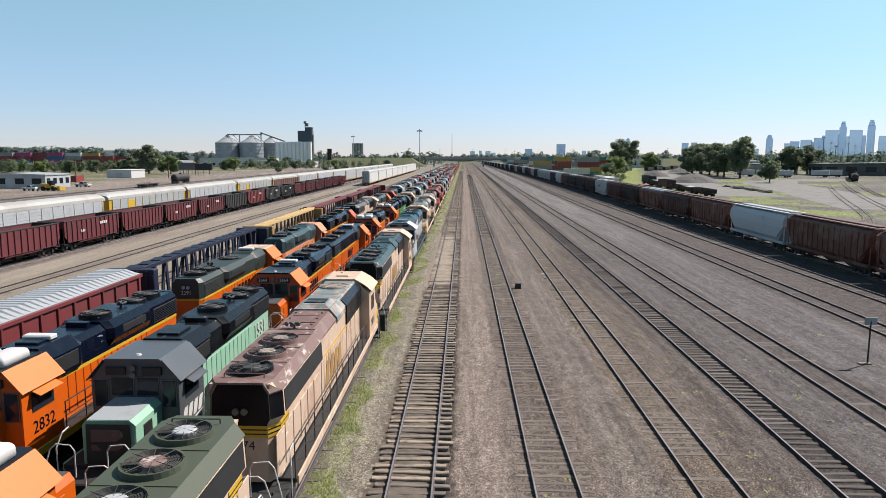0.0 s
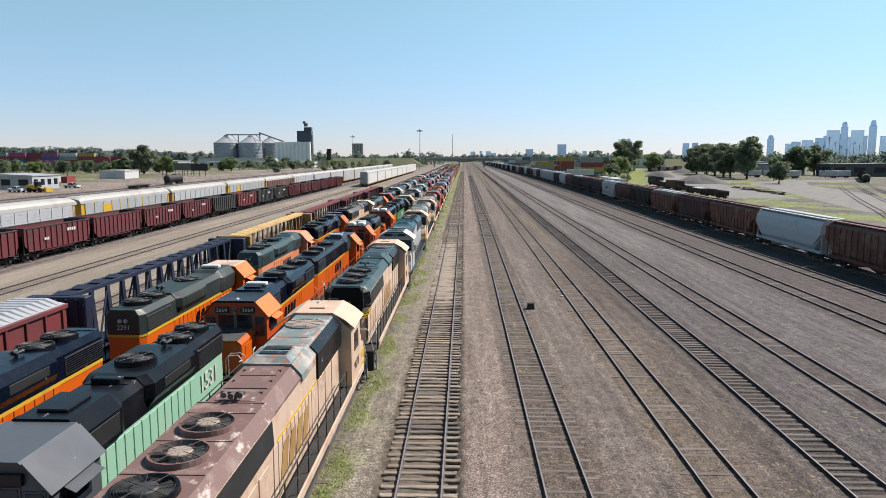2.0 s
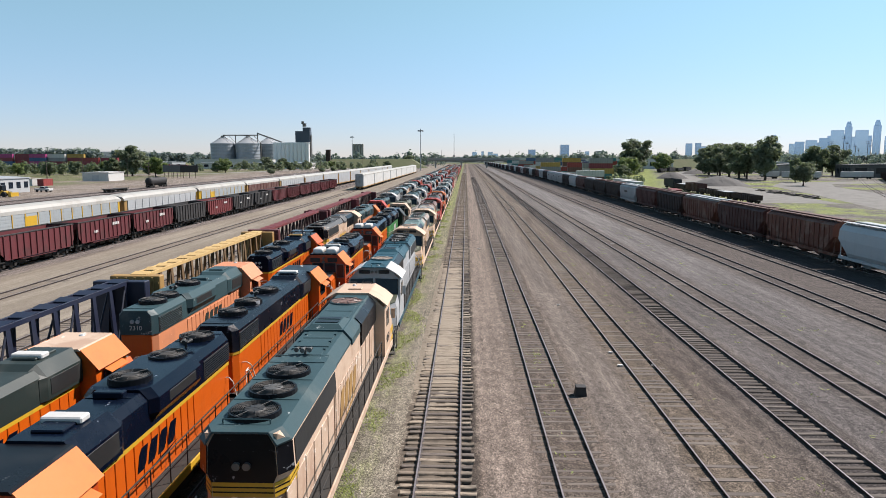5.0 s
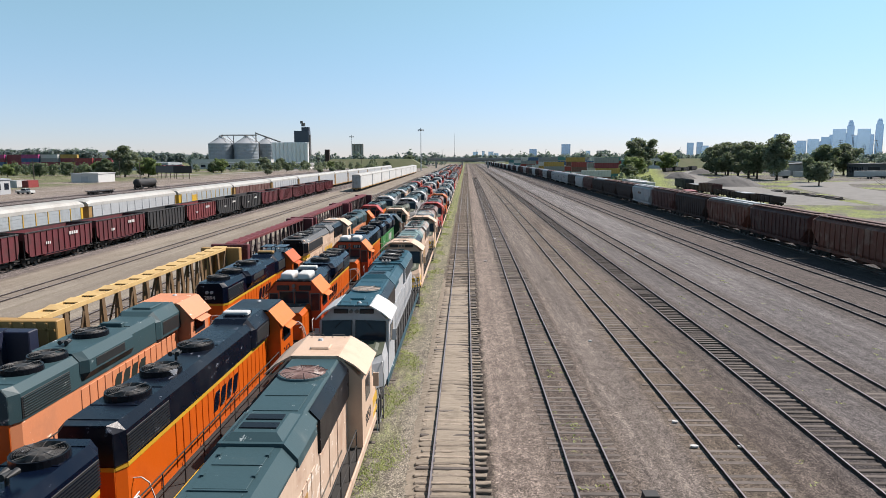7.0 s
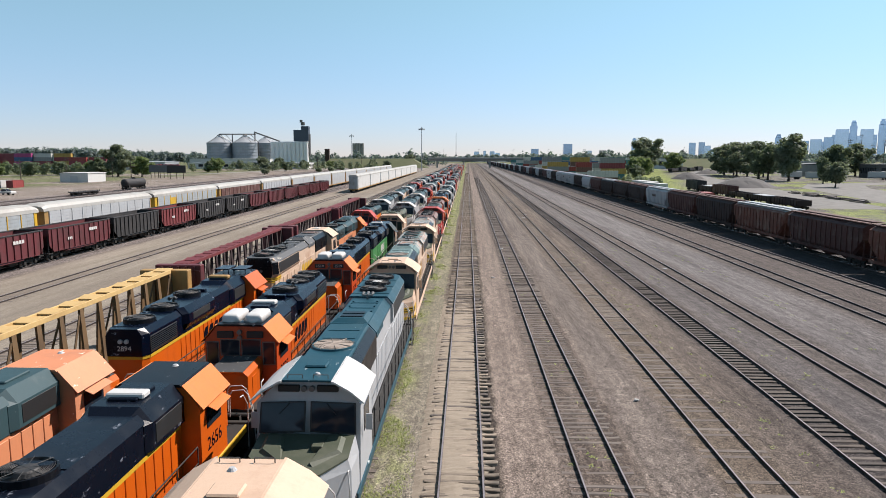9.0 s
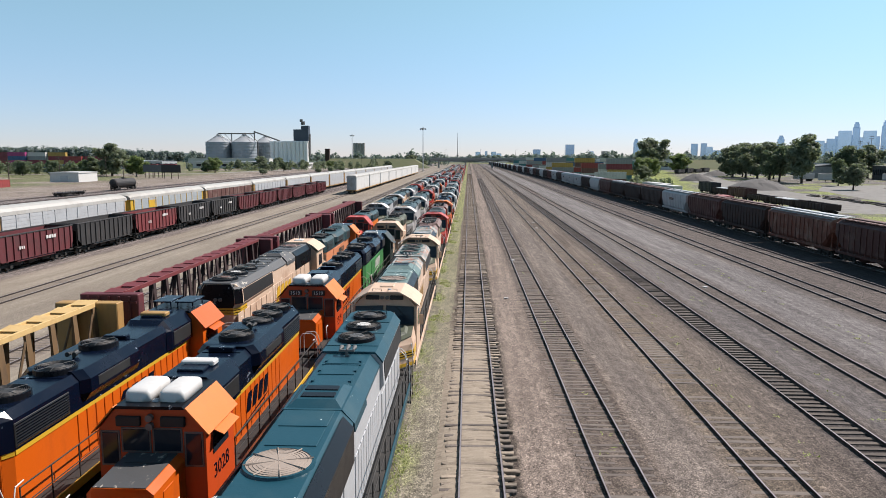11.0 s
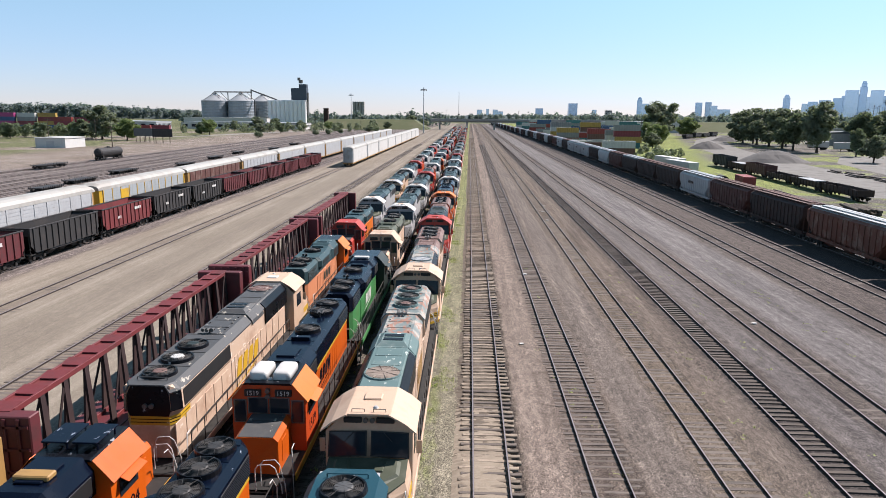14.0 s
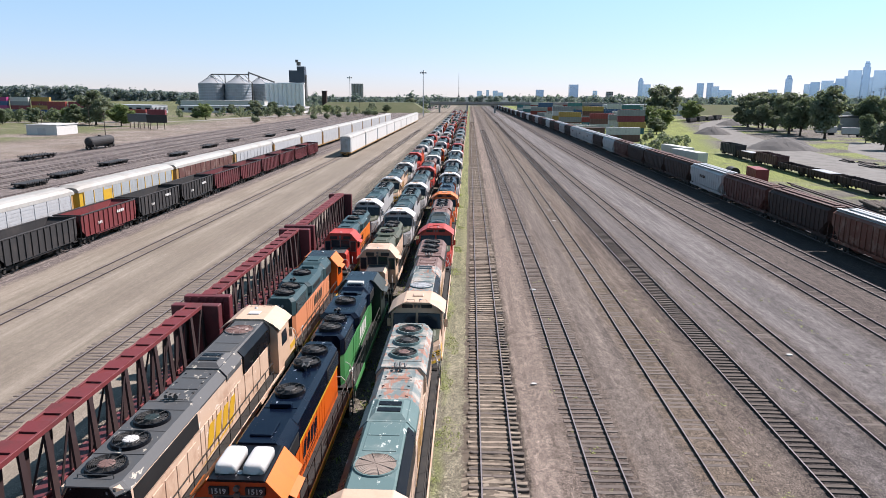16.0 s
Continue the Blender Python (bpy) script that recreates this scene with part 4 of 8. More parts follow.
    for q in (-1, 1):
        obj("windshield", f"road_ws{q}", lambda bm, q=q: plate(bm, (q * 0.12, -3.572, 3.28), (q * 1.40, -3.572, 3.22), (q * 1.37, -3.372, 4.02), (q * 0.12, -3.362, 4.06), 0.02 * q * -1), "glass", t, fore)
        if near > 0:
            obj("window_frame", f"road_wsf{q}", lambda bm, q=q: plate(bm, (q * 0.07, -3.566, 3.23), (q * 1.45, -3.566, 3.17), (q * 1.42, -3.358, 4.06), (q * 0.07, -3.349, 4.10), 0.015 * q * -1), "dark", t, fore)
            obj("wiper", f"road_wip{q}", lambda bm, q=q: rod(bm, (q * 0.55, -3.41, 4.05), (q * 0.85, -3.49, 3.75), 0.014, 4), "dark", t, fore)
        if near >= 0:
            obj("side_window", f"road_sw{q}", lambda bm, q=q: box(bm, q * 1.56 - 0.012, q * 1.56 + 0.012, -2.75, -1.75, 2.95, 3.75, 0.01), "glass", t, fore)
        if near > 0:
            obj("number_board", f"road_nb{q}", lambda bm, q=q: box(bm, q * 0.58 - 0.32, q * 0.58 + 0.32, -3.36, -3.24, 4.38, 4.58, 0.02), "dark", t, fore)
        if near > 0:
            obj("mirror", f"road_mir{q}", lambda bm, q=q: box(bm, q * 1.75 - 0.1, q * 1.75 + 0.1, -3.0, -2.96, 3.1, 3.6), s["cab"], t, fore)
    def lamps(bm):
        for q in (-1, 1):
            cyl(bm, q * 0.12, -3.34, 4.48, 0.085, 0.12, 12, "Y")
    if near > 0:
        obj("headlight", "road_lamps", lamps, "steel", t, fore)
    # hoods, front to rear
    obj("hood", "road_hood_a", lambda bm: prism(bm, hood_outline(1.05, 1.6, 4.62, 0.34, 0.28), -1.595, 3.2), s["side"], t)
    obj("hood_top", "road_top_a", lambda bm: prism(bm, [(-1.06, 4.28), (-0.73, 4.635), (0.73, 4.635), (1.06, 4.28), (1.06, 4.36), (0.74, 4.69), (-0.74, 4.69), (-1.06, 4.36)], -1.59, 3.2), s["top"], t)
    for q in (-1, 1):
        if near > 0:
            obj("filter_box", f"road_filter{q}", lambda bm, q=q: loft(bm, [[(q * 1.05, yy, 3.42), (q * 1.13, yy, 3.46), (q * 1.13, yy, 4.36), (q * 0.85, yy, 4.66)] for yy in (-1.55, 2.9)]), s["box"], t)
    def vent(bm):
        loft(bm, [[(-1.12, yy, 4.12), (1.12, yy, 4.12), (1.10, yy, 4.34), (0.78, yy, 4.70), (-0.78, yy, 4.70), (-1.10, yy, 4.34)] for yy in (3.2, 5.2)])
        loft(bm, [[(-0.74, 3.3, 4.69), (0.74, 3.3, 4.69), (0.74, 5.1, 4.69), (-0.74, 5.1, 4.69)], [(-0.52, 3.62, 4.84), (0.52, 3.62, 4.84), (0.52, 4.85, 4.84), (-0.52, 4.85, 4.84)]])
    obj("vent_block", "road_vent", vent, s["top"], t)
    def slits(bm):
        for k in range(2):
            box(bm, -0.46, 0.46, 3.75 + 0.55 * k, 4.1 + 0.55 * k, 4.835, 4.87, 0.015)
    if near > 0:
        obj("vent_louvre", "road_slits", slits, s["box"], t)
    obj("hood", "road_hood_b", lambda bm: prism(bm, hood_outline(1.05, 1.6, 4.55, 0.34, 0.30), 3.2, 8.6), s["side"], t)
    obj("hood_top", "road_top_b", lambda bm: (prism(bm, [(-1.06, 4.18), (-0.73, 4.565), (0.73, 4.565), (1.06, 4.18), (1.06, 4.26), (0.74, 4.62), (-0.74, 4.62), (-1.06, 4.26)], 5.05, 8.6), [box(bm, q * 0.55 - 0.04, q * 0.55 + 0.04, 5.6 + k, 5.75 + k, 4.62, 4.68) for q in (-1, 1) for k in range(3)], box(bm, -0.62, 0.62, 7.3, 7.36, 4.62, 4.65)), s["top2"], t)
    def horn(bm):
        cyl(bm, 0, 8.25, 4.72, 0.05, 0.24, 8)
        box(bm, -0.26, 0.26, 8.21, 8.29, 4.80, 4.86)
        for u, l in ((-0.22, 0.34), (0.0, 0.42), (0.22, 0.34)):
            bmesh.ops.create_cone(bm, cap_ends=True, segments=10, radius1=0.085, radius2=0.025, depth=l, matrix=Matrix.Translation((u, 8.25 + l / 2, 4.86)) @ Matrix.Rotation(math.pi / 2, 4, "X"))
    if near > 0:
        obj("horn", "road_horn", horn, "steel", t)
    # flared cooler at the rear
    def cooler(bm):
        loft(bm, [[(u * k if abs(u) > 0.9 else u, yy, z) for u, z in ((-1.05, 1.6), (1.05, 1.6), (1.05, 3.35), (1.19, 3.55), (1.15, 4.3), (0.9, 4.62), (-0.9, 4.62), (-1.15, 4.3), (-1.19, 3.55), (-1.05, 3.35))] for yy, k in ((8.6, 1.0), (14.45, 1.0), (14.85, 0.74))])
    obj("cooler_hood", "road_cooler", cooler, s["side"], t, aft)
    obj("cooler_top", "road_cooler_top", lambda bm: (loft(bm, [[(u * k, yy, z) for u, z in ((-1.15, 4.31), (-0.9, 4.63), (0.9, 4.63), (1.15, 4.31), (1.18, 4.36), (0.92, 4.68), (-0.92, 4.68), (-1.18, 4.36))] for yy, k in ((8.6, 1.0), (14.5, 1.0), (14.92, 0.76))]), [rod(bm, (-0.6, yy, 4.8), (0.6, yy, 4.8), 0.02, 4) for yy in (14.4,)], [rod(bm, (q * 0.6, 14.4, 4.66), (q * 0.6, 14.4, 4.8), 0.02, 4) for q in (-1, 1)]), s["top2"], t, aft)
    for q in (-1, 1):
        if near >= 0:
            obj("radiator_grille", f"road_grille{q}", lambda bm, q=q: plate(bm, (q * 1.192, 8.9, 3.6), (q * 1.192, 14.3, 3.6), (q * 1.155, 14.3, 4.28), (q * 1.155, 8.9, 4.28), 0.02 * q), "dark", t, aft)
    if near >= 0:
        obj("rear_face", "road_rear", lambda bm: (prism(bm, [(-0.77, 3.36), (0.77, 3.36), (0.86, 3.56), (0.83, 4.28), (0.66, 4.6), (-0.66, 4.6), (-0.83, 4.28), (-0.86, 3.56)], 14.852, 14.88), [plate(bm, (q * 1.195, 14.46, 3.56), (q * 0.885, 14.86, 3.56), (q * 0.855, 14.86, 4.3), (q * 1.155, 14.46, 4.3), 0.015 * q) for q in (-1, 1)]), s["rear"], t, aft)
    if s.get("stripe"):
        def band(z0, z1, proud):
            def build(bm):
                box(bm, -0.76, 0.76, 14.85, 14.862 + proud, z0, z1)
                for q in (-1, 1):
                    plate(bm, (q * 1.055, 14.46, z0), (q * 0.78, 14.86, z0), (q * 0.78, 14.86, z1), (q * 1.055, 14.46, z1), (0.012 + proud) * q)
                    box(bm, q * 1.062 - 0.008, q * 1.062 + 0.008 + (proud if q > 0 else 0), 13.5, 14.46, z0, z1)
            return build
        if near >= 0:
            obj("stripe", "road_band", band(2.98, 3.35, 0.0), s["stripe"], t, aft)
        if near > 0:
            for z in (3.08, 3.21):
                obj("pinstripe", f"road_pin{z}", band(z, z + 0.035, 0.005), "black", t, aft)
    if near > 0:
        obj("rear_light", "road_rlight", lambda bm: [cyl(bm, q * 0.13, 14.92, 3.8, 0.1, 0.1, 12, "Y") for q in (-1, 1)], "steel", t, aft)
    for k, yy in enumerate((10.3, 12.0, 13.7)):
        fan(t, 0, yy - cut, 4.66, 0.69, 0.15, s["ring"][k % len(s["ring"])], s["blade"][k % len(s["blade"])], near)
    brake = fan(t, 0, 0, 4.68, 0.78, 0.07, s["dynring"], s["dyn"], min(near, 1))
    if near > 1:
        obj("fan_screen", "road_brake_screen", fan_screen(0.78, 0.07), s["dyn"], brake)
    if near > 1:
        for yy in (5.25, 6.35, 7.45):
            obj("roof_plate", "road_plate", lambda bm: box(bm, -0.56, 0.56, 0, 0.92, 4.62, 4.642, 0.008), s["top2"], t, pose(0, yy, 0))
        for yy in (0.95, 2.1):
            obj("roof_plate", "road_plate_a", lambda bm: box(bm, -0.6, 0.6, 0, 1.0, 4.69, 4.71, 0.008), s["top"], t, pose(0, yy, 0))
        for yy in (8.65, 9.4, 11.15, 12.85):
            obj("roof_seam", "road_seam", lambda bm: box(bm, -0.9, 0.9, -0.03, 0.03, 4.68, 4.70), s["top2"], t, pose(0, yy, 0))
    # doors and lettering along the hood
    if near > 0:
        q = 1 if face < 0 else -1
        for yy, w, h in () if near < 2 else [(3.4 + 0.47 * k, 0.40, 3.35) for k in range(11)] + [(9.0 + 1.02 * k, 0.86, 3.1) for k in range(6)] + [(-0.8 + 1.25 * k, 1.05, 3.35) for k in range(3)]:
            obj("hood_door", f"road_door{q}{w}", lambda bm: box(bm, q * 1.06 - 0.018, q * 1.06 + 0.018, 0, w, 1.8, h, 0.012), s["side"], t, pose(0, yy, 0))
        for q in (-1, 1):
            obj("handrail", f"road_rails{q}", lambda bm, q=q: deck_rails(bm, q * 1.5, [-0.6 + 1.38 * k for k in range(12)], 1.62, 2.65), s["rails"], t)
        end_platform(t, "road_f", -6.4, -1, "white", near)
        end_platform(t, "road_r", 15.75, 1, "white", near)
        if s.get("bars"):
            for q, turn in ((1, RIGHT), (-1, LEFT)):
                obj("lettering", "road_mark", mark(0.66, 0.95), s["bars"], t, at(q * 1.085, 6.1, 2.62, turn))
        if s.get("edge"):
            obj("pinstripe", "road_edge", lambda bm: [box(bm, q * 1.068 - 0.012, q * 1.068 + 0.012, -1.5, 8.6, 3.37, 3.44) for q in (-1, 1)], s["edge"], t)
        if number:
            letters(t, number, 0.40, at(0, 14.852 - cut, 2.72, REAR), s["digits"])
            for q, turn in ((1, RIGHT), (-1, LEFT)):
                letters(t, number, 0.62, at(q * 1.552, -2.9, 2.25, turn), s["digits"])
    return t


def switch_engine(y0, x, face, scheme, near=2, label="", number=""):
    """Four-axle engine with a narrow hood. Local cab end is -y; the cab's front wall is at 0."""
    s = scheme
    e = s.get("longer", 0.7)
    m = pose(x, y0 - face * e, 0, 0, 0, 0 if face < 0 else 180)
    fore = pose(0, -e, 0)
    t = thing("locomotive", m, label or s["label"], "locomotive", "stored locomotives")
    obj("frame", f"sw_frame{e}", lambda bm: (box(bm, -1.4, 1.4, -3.1 - e, 14.2, 1.15, 1.4, 0.03), box(bm, -1.5, 1.5, -1.95 - e, 13.2, 1.38, 1.52, 0.02), box(bm, -1.45, 1.45, -3.2 - e, -2.98 - e, 0.5, 1.5, 0.04), box(bm, -1.45, 1.45, 14.1, 14.3, 0.5, 1.5, 0.04)), "under", t)
    if near > 0:
        obj("fuel_tank", "sw_tank", lambda bm: prism(bm, [(-1.3, 0.75), (-0.95, 0.45), (0.95, 0.45), (1.3, 0.75), (1.3, 1.15), (-1.3, 1.15)], 3.6, 7.4), "under", t)
    if near >= 0:
        obj("sill", f"sw_sill{e}", lambda bm: [box(bm, q * 1.51 - 0.03, q * 1.51 + 0.03, -1.9 - e, 13.1, 1.25, 1.55, 0.015) for q in (-1, 1)], s["sill"], t)
    for c in (0.4 - e, 10.6):
        tr = obj("truck", "truck2" if near > 0 else "truck2_whole", truck_mesh((-1.37, 1.37), near < 1), "under", t, pose(0, c, 0))
        if near > 0:
            for a in (-1.37, 1.37):
                obj("wheelset", "wheel_big", wheel_mesh(0.5), "steel", tr, pose(0, a, 0))
    if near > 0:
        couplers(t, -3.3 - e, 14.4)
    def nose(bm):
        loft(bm, [[(-0.72, -1.95, 1.5), (0.72, -1.95, 1.5), (0.86, -1.85, 1.5), (0.86, -1.85, 2.8), (0.7, -1.9, 2.98), (-0.7, -1.9, 2.98), (-0.86, -1.85, 2.8), (-0.86, -1.85, 1.5)],
                  [(-0.72, 0.02, 1.5), (0.72, 0.02, 1.5), (0.88, 0.02, 1.5), (0.88, 0.02, 2.88), (0.72, 0.02, 3.06), (-0.72, 0.02, 3.06), (-0.88, 0.02, 2.88), (-0.88, 0.02, 1.5)]])
    obj("nose", "sw_nose", nose, s["nose"], t, fore)
    if near > 0:
        obj("nose_lid", "sw_lid", lambda bm: loft(bm, [[(-0.68, -1.88, 2.985), (0.68, -1.88, 2.985), (0.68, -1.88, 3.0), (-0.68, -1.88, 3.0)], [(-0.7, 0.0, 3.065), (0.7, 0.0, 3.065), (0.7, 0.0, 3.08), (-0.7, 0.0, 3.08)]]), s["nose_top"], t, fore)
        obj("nose_hatch", "sw_hatch", lambda bm: plate(bm, (-0.48, -0.62, 3.062), (0.48, -0.62, 3.062), (0.48, -0.08, 3.084), (-0.48, -0.08, 3.084), 0.02), s["nose_top"], t, fore)
        for q in (-1, 1):
            obj("nose_door", f"sw_nose_door{q}", lambda bm, q=q: box(bm, q * 0.8735 - 0.0115, q * 0.8735 + 0.0115, -1.35, -0.75, 1.75, 2.65, 0.01), s.get("nose_door", s["nose"]), t, fore)
        if s.get("nose_front"):
            obj("nose_panel", "sw_nose_panel", lambda bm: loft(bm, [[(-0.70, yy, 1.52), (0.70, yy, 1.52), (0.70, yy + 0.04, 2.86), (-0.70, yy + 0.04, 2.86)] for yy in (-1.972, -1.94)]), s["nose_front"], t, fore)
            obj("emblem", "sw_emblem", lambda bm: (loft(bm, [[(-0.52, yy, 2.30), (0.30, yy, 2.34), (0.50, yy, 2.48), (0.50, yy, 2.62), (0.36, yy, 2.70), (-0.52, yy, 2.70)] for yy in (-1.985, -1.93)]), loft(bm, [[(0.0, yy, 2.02), (0.30, yy, 2.02), (0.48, yy, 2.14), (0.46, yy, 2.28), (0.0, yy, 2.20)] for yy in (-1.985, -1.93)]), loft(bm, [[(-0.52, yy, 2.02), (-0.20, yy, 2.02), (-0.36, yy, 2.22), (-0.52, yy, 2.22)] for yy in (-1.985, -1.93)])), "primer", t, fore, label="worn maroon nose emblem")
    obj("cab", "sw_cab", lambda bm: prism(bm, [(-1.5, 1.5), (1.5, 1.5), (1.5, 3.72), (0.98, 4.36), (-0.98, 4.36), (-1.5, 3.72)], 0.0, 2.2), s["cab"], t, fore)
    obj("cab_roof", "sw_roof", lambda bm: prism(bm, [(-1.0, 4.365), (1.0, 4.365), (0.92, 4.45), (-0.92, 4.45)], -0.12, 2.25), s["roof"], t, fore)
    for q in (-1, 1):
        obj("roof_slope", f"sw_slope{q}", lambda bm, q=q: plate(bm, (q * 0.985, -0.12, 4.40), (q * 0.985, 2.25, 4.40), (q * 1.62, 2.25, 3.66), (q * 1.62, -0.12, 3.66), 0.03 * -q), s["slope"], t, fore)
        obj("front_window", f"sw_fw{q}", lambda bm, q=q: (box(bm, q * 0.44 - 0.37, q * 0.44 + 0.37, -0.03, 0.0, 3.14, 3.76, 0.012), box(bm, q * 1.17 - 0.22, q * 1.17 + 0.22, -0.03, 0.0, 2.75, 3.66, 0.012)), "glass", t, fore)
        if near > 0:
            obj("window_rim", f"sw_rim{q}", lambda bm, q=q: [box(bm, c - w, c + w, -0.018, 0.0, z0, z1, 0.012) for c, w, z0, z1 in ((q * 0.44, 0.42, 3.09, 3.81), (q * 1.17, 0.27, 2.70, 3.71))], s.get("rim", "steel"), t, fore)
        if near >= 0:
            obj("side_window", f"sw_sw{q}", lambda bm, q=q: box(bm, q * 1.51 - 0.012, q * 1.51 + 0.012, 0.5, 1.7, 2.85, 3.5, 0.01), "glass", t, fore)
        if near > 0:
            obj("awning", f"sw_awn{q}", lambda bm, q=q: plate(bm, (q * 1.5, 0.45, 3.62), (q * 1.5, 1.75, 3.62), (q * 1.85, 1.75, 3.45), (q * 1.85, 0.45, 3.45), 0.02 * -q), s["slope"], t, fore)
        if near < 1:
            continue
        nb = obj("number_board", f"sw_nb{q}", lambda bm, q=q: box(bm, q * 0.62 - 0.34, q * 0.62 + 0.34, -0.1, 0.02, 3.86, 4.14, 0.02), "dark", t, fore)
        if number and face < 0 and not s.get("blankboard"):
            letters(nb, number, 0.27, at(q * 0.62, -0.102, 4.0, FRONT), "white")
    if near > 0:
        obj("headlight", "sw_lamps", lambda bm: [cyl(bm, 0, -0.1, 3.88 + 0.24 * k, 0.1, 0.14, 12, "Y") for k in (0, 1)], "steel", t, fore)
    # long hood
    obj("hood", f"sw_hood{e}", lambda bm: loft(bm, [[(u * k, yy, z) for u, z in hood_outline(0.88, 1.5, 4.3, 0.2, 0.2)] for yy, k in ((2.2 - e, 1.0), (12.2, 1.0), (12.5, 0.8))]), s["side"], t)
    def top(bm):
        shell = ((-0.89, 3.24), (-0.89, 4.1), (-0.69, 4.31), (0.69, 4.31), (0.89, 4.1), (0.89, 3.24), (0.915, 3.24), (0.915, 4.12), (0.7, 4.36), (-0.7, 4.36), (-0.915, 4.12), (-0.915, 3.24))
        loft(bm, [[(u * k, yy, z) for u, z in shell] for yy, k in ((2.2 - e, 1.0), (12.2, 1.0), (12.54, 0.8))])
        prism(bm, [(-0.72, 3.24), (0.72, 3.24), (0.72, 4.12), (0.55, 4.34), (-0.55, 4.34), (-0.72, 4.12)], 12.5, 12.56)
    obj("hood_top", f"sw_top{e}", top, s["top"], t)
    if near >= 0:
        obj("rear_face", "sw_rear", lambda bm: box(bm, -0.70, 0.70, 12.5, 12.54, 1.5, 3.22, 0.01), s["rear"], t)
    def bulge(bm):
        loft(bm, [[(-0.9, yy, 3.35), (0.9, yy, 3.35), (w, yy, 3.7), (w, yy, 4.15), (w - 0.25, yy, z), (-w + 0.25, yy, z), (-w, yy, 4.15), (-w, yy, 3.7)] for yy, w, z in ((5.25, 0.93, 4.44), (5.5, 1.16, 4.46), (8.75, 1.16, 4.46), (9.0, 0.93, 4.44))])
    if s.get("bulge", True):
        obj("brake_blister", "sw_bulge", bulge, s["top"], t)
        for q in (-1, 1):
            if near > 0:
                obj("brake_grille", f"sw_bgrille{q}", lambda bm, q=q: box(bm, q * 1.16 - 0.012, q * 1.16 + 0.012, 6.2, 8.3, 3.78, 4.1, 0.01), "dark", t)
    for yy in s.get("fans", (7.4, 10.6, 12.1)):
        yy -= e
        fan(t, 0, yy, 4.45 if s.get("bulge", True) and 5.4 < yy < 8.6 else 4.35, 0.66, 0.18, s["ring"], "fan", near)
    if near > 0:
        obj("filter_block", "sw_filter", lambda bm: loft(bm, [[(-w, yy, 3.3), (w, yy, 3.3), (w, yy, 4.08), (w - 0.34, yy, z), (-w + 0.34, yy, z), (-w, yy, 4.08)] for yy, w, z in ((2.25, 1.04, 4.52), (4.3, 1.04, 4.52), (4.6, 0.93, 4.36))]), s["top"], t, fore)
        for q in (-1, 1):
            obj("filter_screen", f"sw_fscreen{q}", lambda bm, q=q: box(bm, q * 1.045 - 0.012, q * 1.045 + 0.012, 2.45, 4.15, 3.42, 4.0, 0.008), "dark", t, fore)
    if near > 0:
        obj("exhaust", "sw_exh", lambda bm: box(bm, -0.45, 0.45, 4.7, 5.0, 4.35, 4.55, 0.03), s["top"], t)
    if near > 0:
        obj("roof_cover", "sw_cover", lambda bm: box(bm, -0.42, 0.42, 2.7, 3.9, 4.50, 4.60, 0.03), s["top"], t, fore)
    if near > 0:
        obj("rear_light", "sw_rlight", lambda bm: [cyl(bm, q * 0.13, 12.6, 3.86, 0.09, 0.1, 12, "Y") for q in (-1, 1)], "silver", t)
    if near > 1:
        for yy in (4.75, 9.45, 11.02, 12.1):
            obj("roof_seam", "sw_seam", lambda bm: box(bm, -0.68, 0.68, -0.025, 0.025, 4.36, 4.38), s["top"], t, pose(0, yy, 0))
        obj("antenna", "sw_antenna", lambda bm: cyl(bm, 0.0, 0.35, 4.47, 0.13, 0.06, 12, "Z", 0.07), "silver", t, fore)
    if s.get("panels"):
        for q in (-1, 1):
            obj("roof_panel", f"sw_panel{q}", lambda bm, q=q: (box(bm, q * 0.5 - 0.42, q * 0.5 + 0.42, 0.35, 1.75, 4.70, 4.76, 0.02), [rod(bm, (q * 0.5 + u, v, 4.4), (q * 0.5 + u, v, 4.72), 0.03, 5) for u in (-0.34, 0.34) for v in (0.5, 1.6)]), s["panels"], t, fore)
    if s.get("bar"):
        obj("roof_box", "sw_bar", lambda bm: box(bm, -0.55, 0.55, 3.3, 3.75, 4.52, 4.70, 0.04), s["bar"], t, fore, label="pale roof box")
    if s.get("ac"):
        for q in (-1, 1):
            def dome(bm, q=q):
                rings = []
                for k in range(13):
                    along = math.cos(math.pi * k / 12)
                    full = (1 - abs(along) ** 6) ** (1 / 6) * 0.96 + 0.04
                    rings.append([(q * 0.48 - 0.38 * full ** 0.5 * math.copysign(abs(math.cos(b)) ** 0.36, math.cos(b)), 0.95 - 0.72 * along, 4.44 + 0.35 * full * math.sin(b) ** 0.4 if 0 < j < 12 else 4.42) for j in range(13) for b in (math.pi * j / 12,)])
                loft(bm, rings)
                for f in bm.faces:
                    f.smooth = len(f.verts) == 4
            obj("air_conditioner", f"sw_ac{q}", dome, s["ac"], t, fore, label="rounded white roof cooler")
    for q in (-1, 1):
        if near < 0:
            continue
        g = obj("radiator_grille", f"sw_screen{q}", lambda bm, q=q: box(bm, q * 0.92 - 0.015, q * 0.92 + 0.015, 9.6, 12.2, 3.3, 4.0, 0.01), "dark", t)
        if near > 1:
            obj("louvre", f"sw_louvre{q}", louvres(q * 0.94, 9.65, 12.15, 3.32, 3.98, q, 8), s["top"], g)
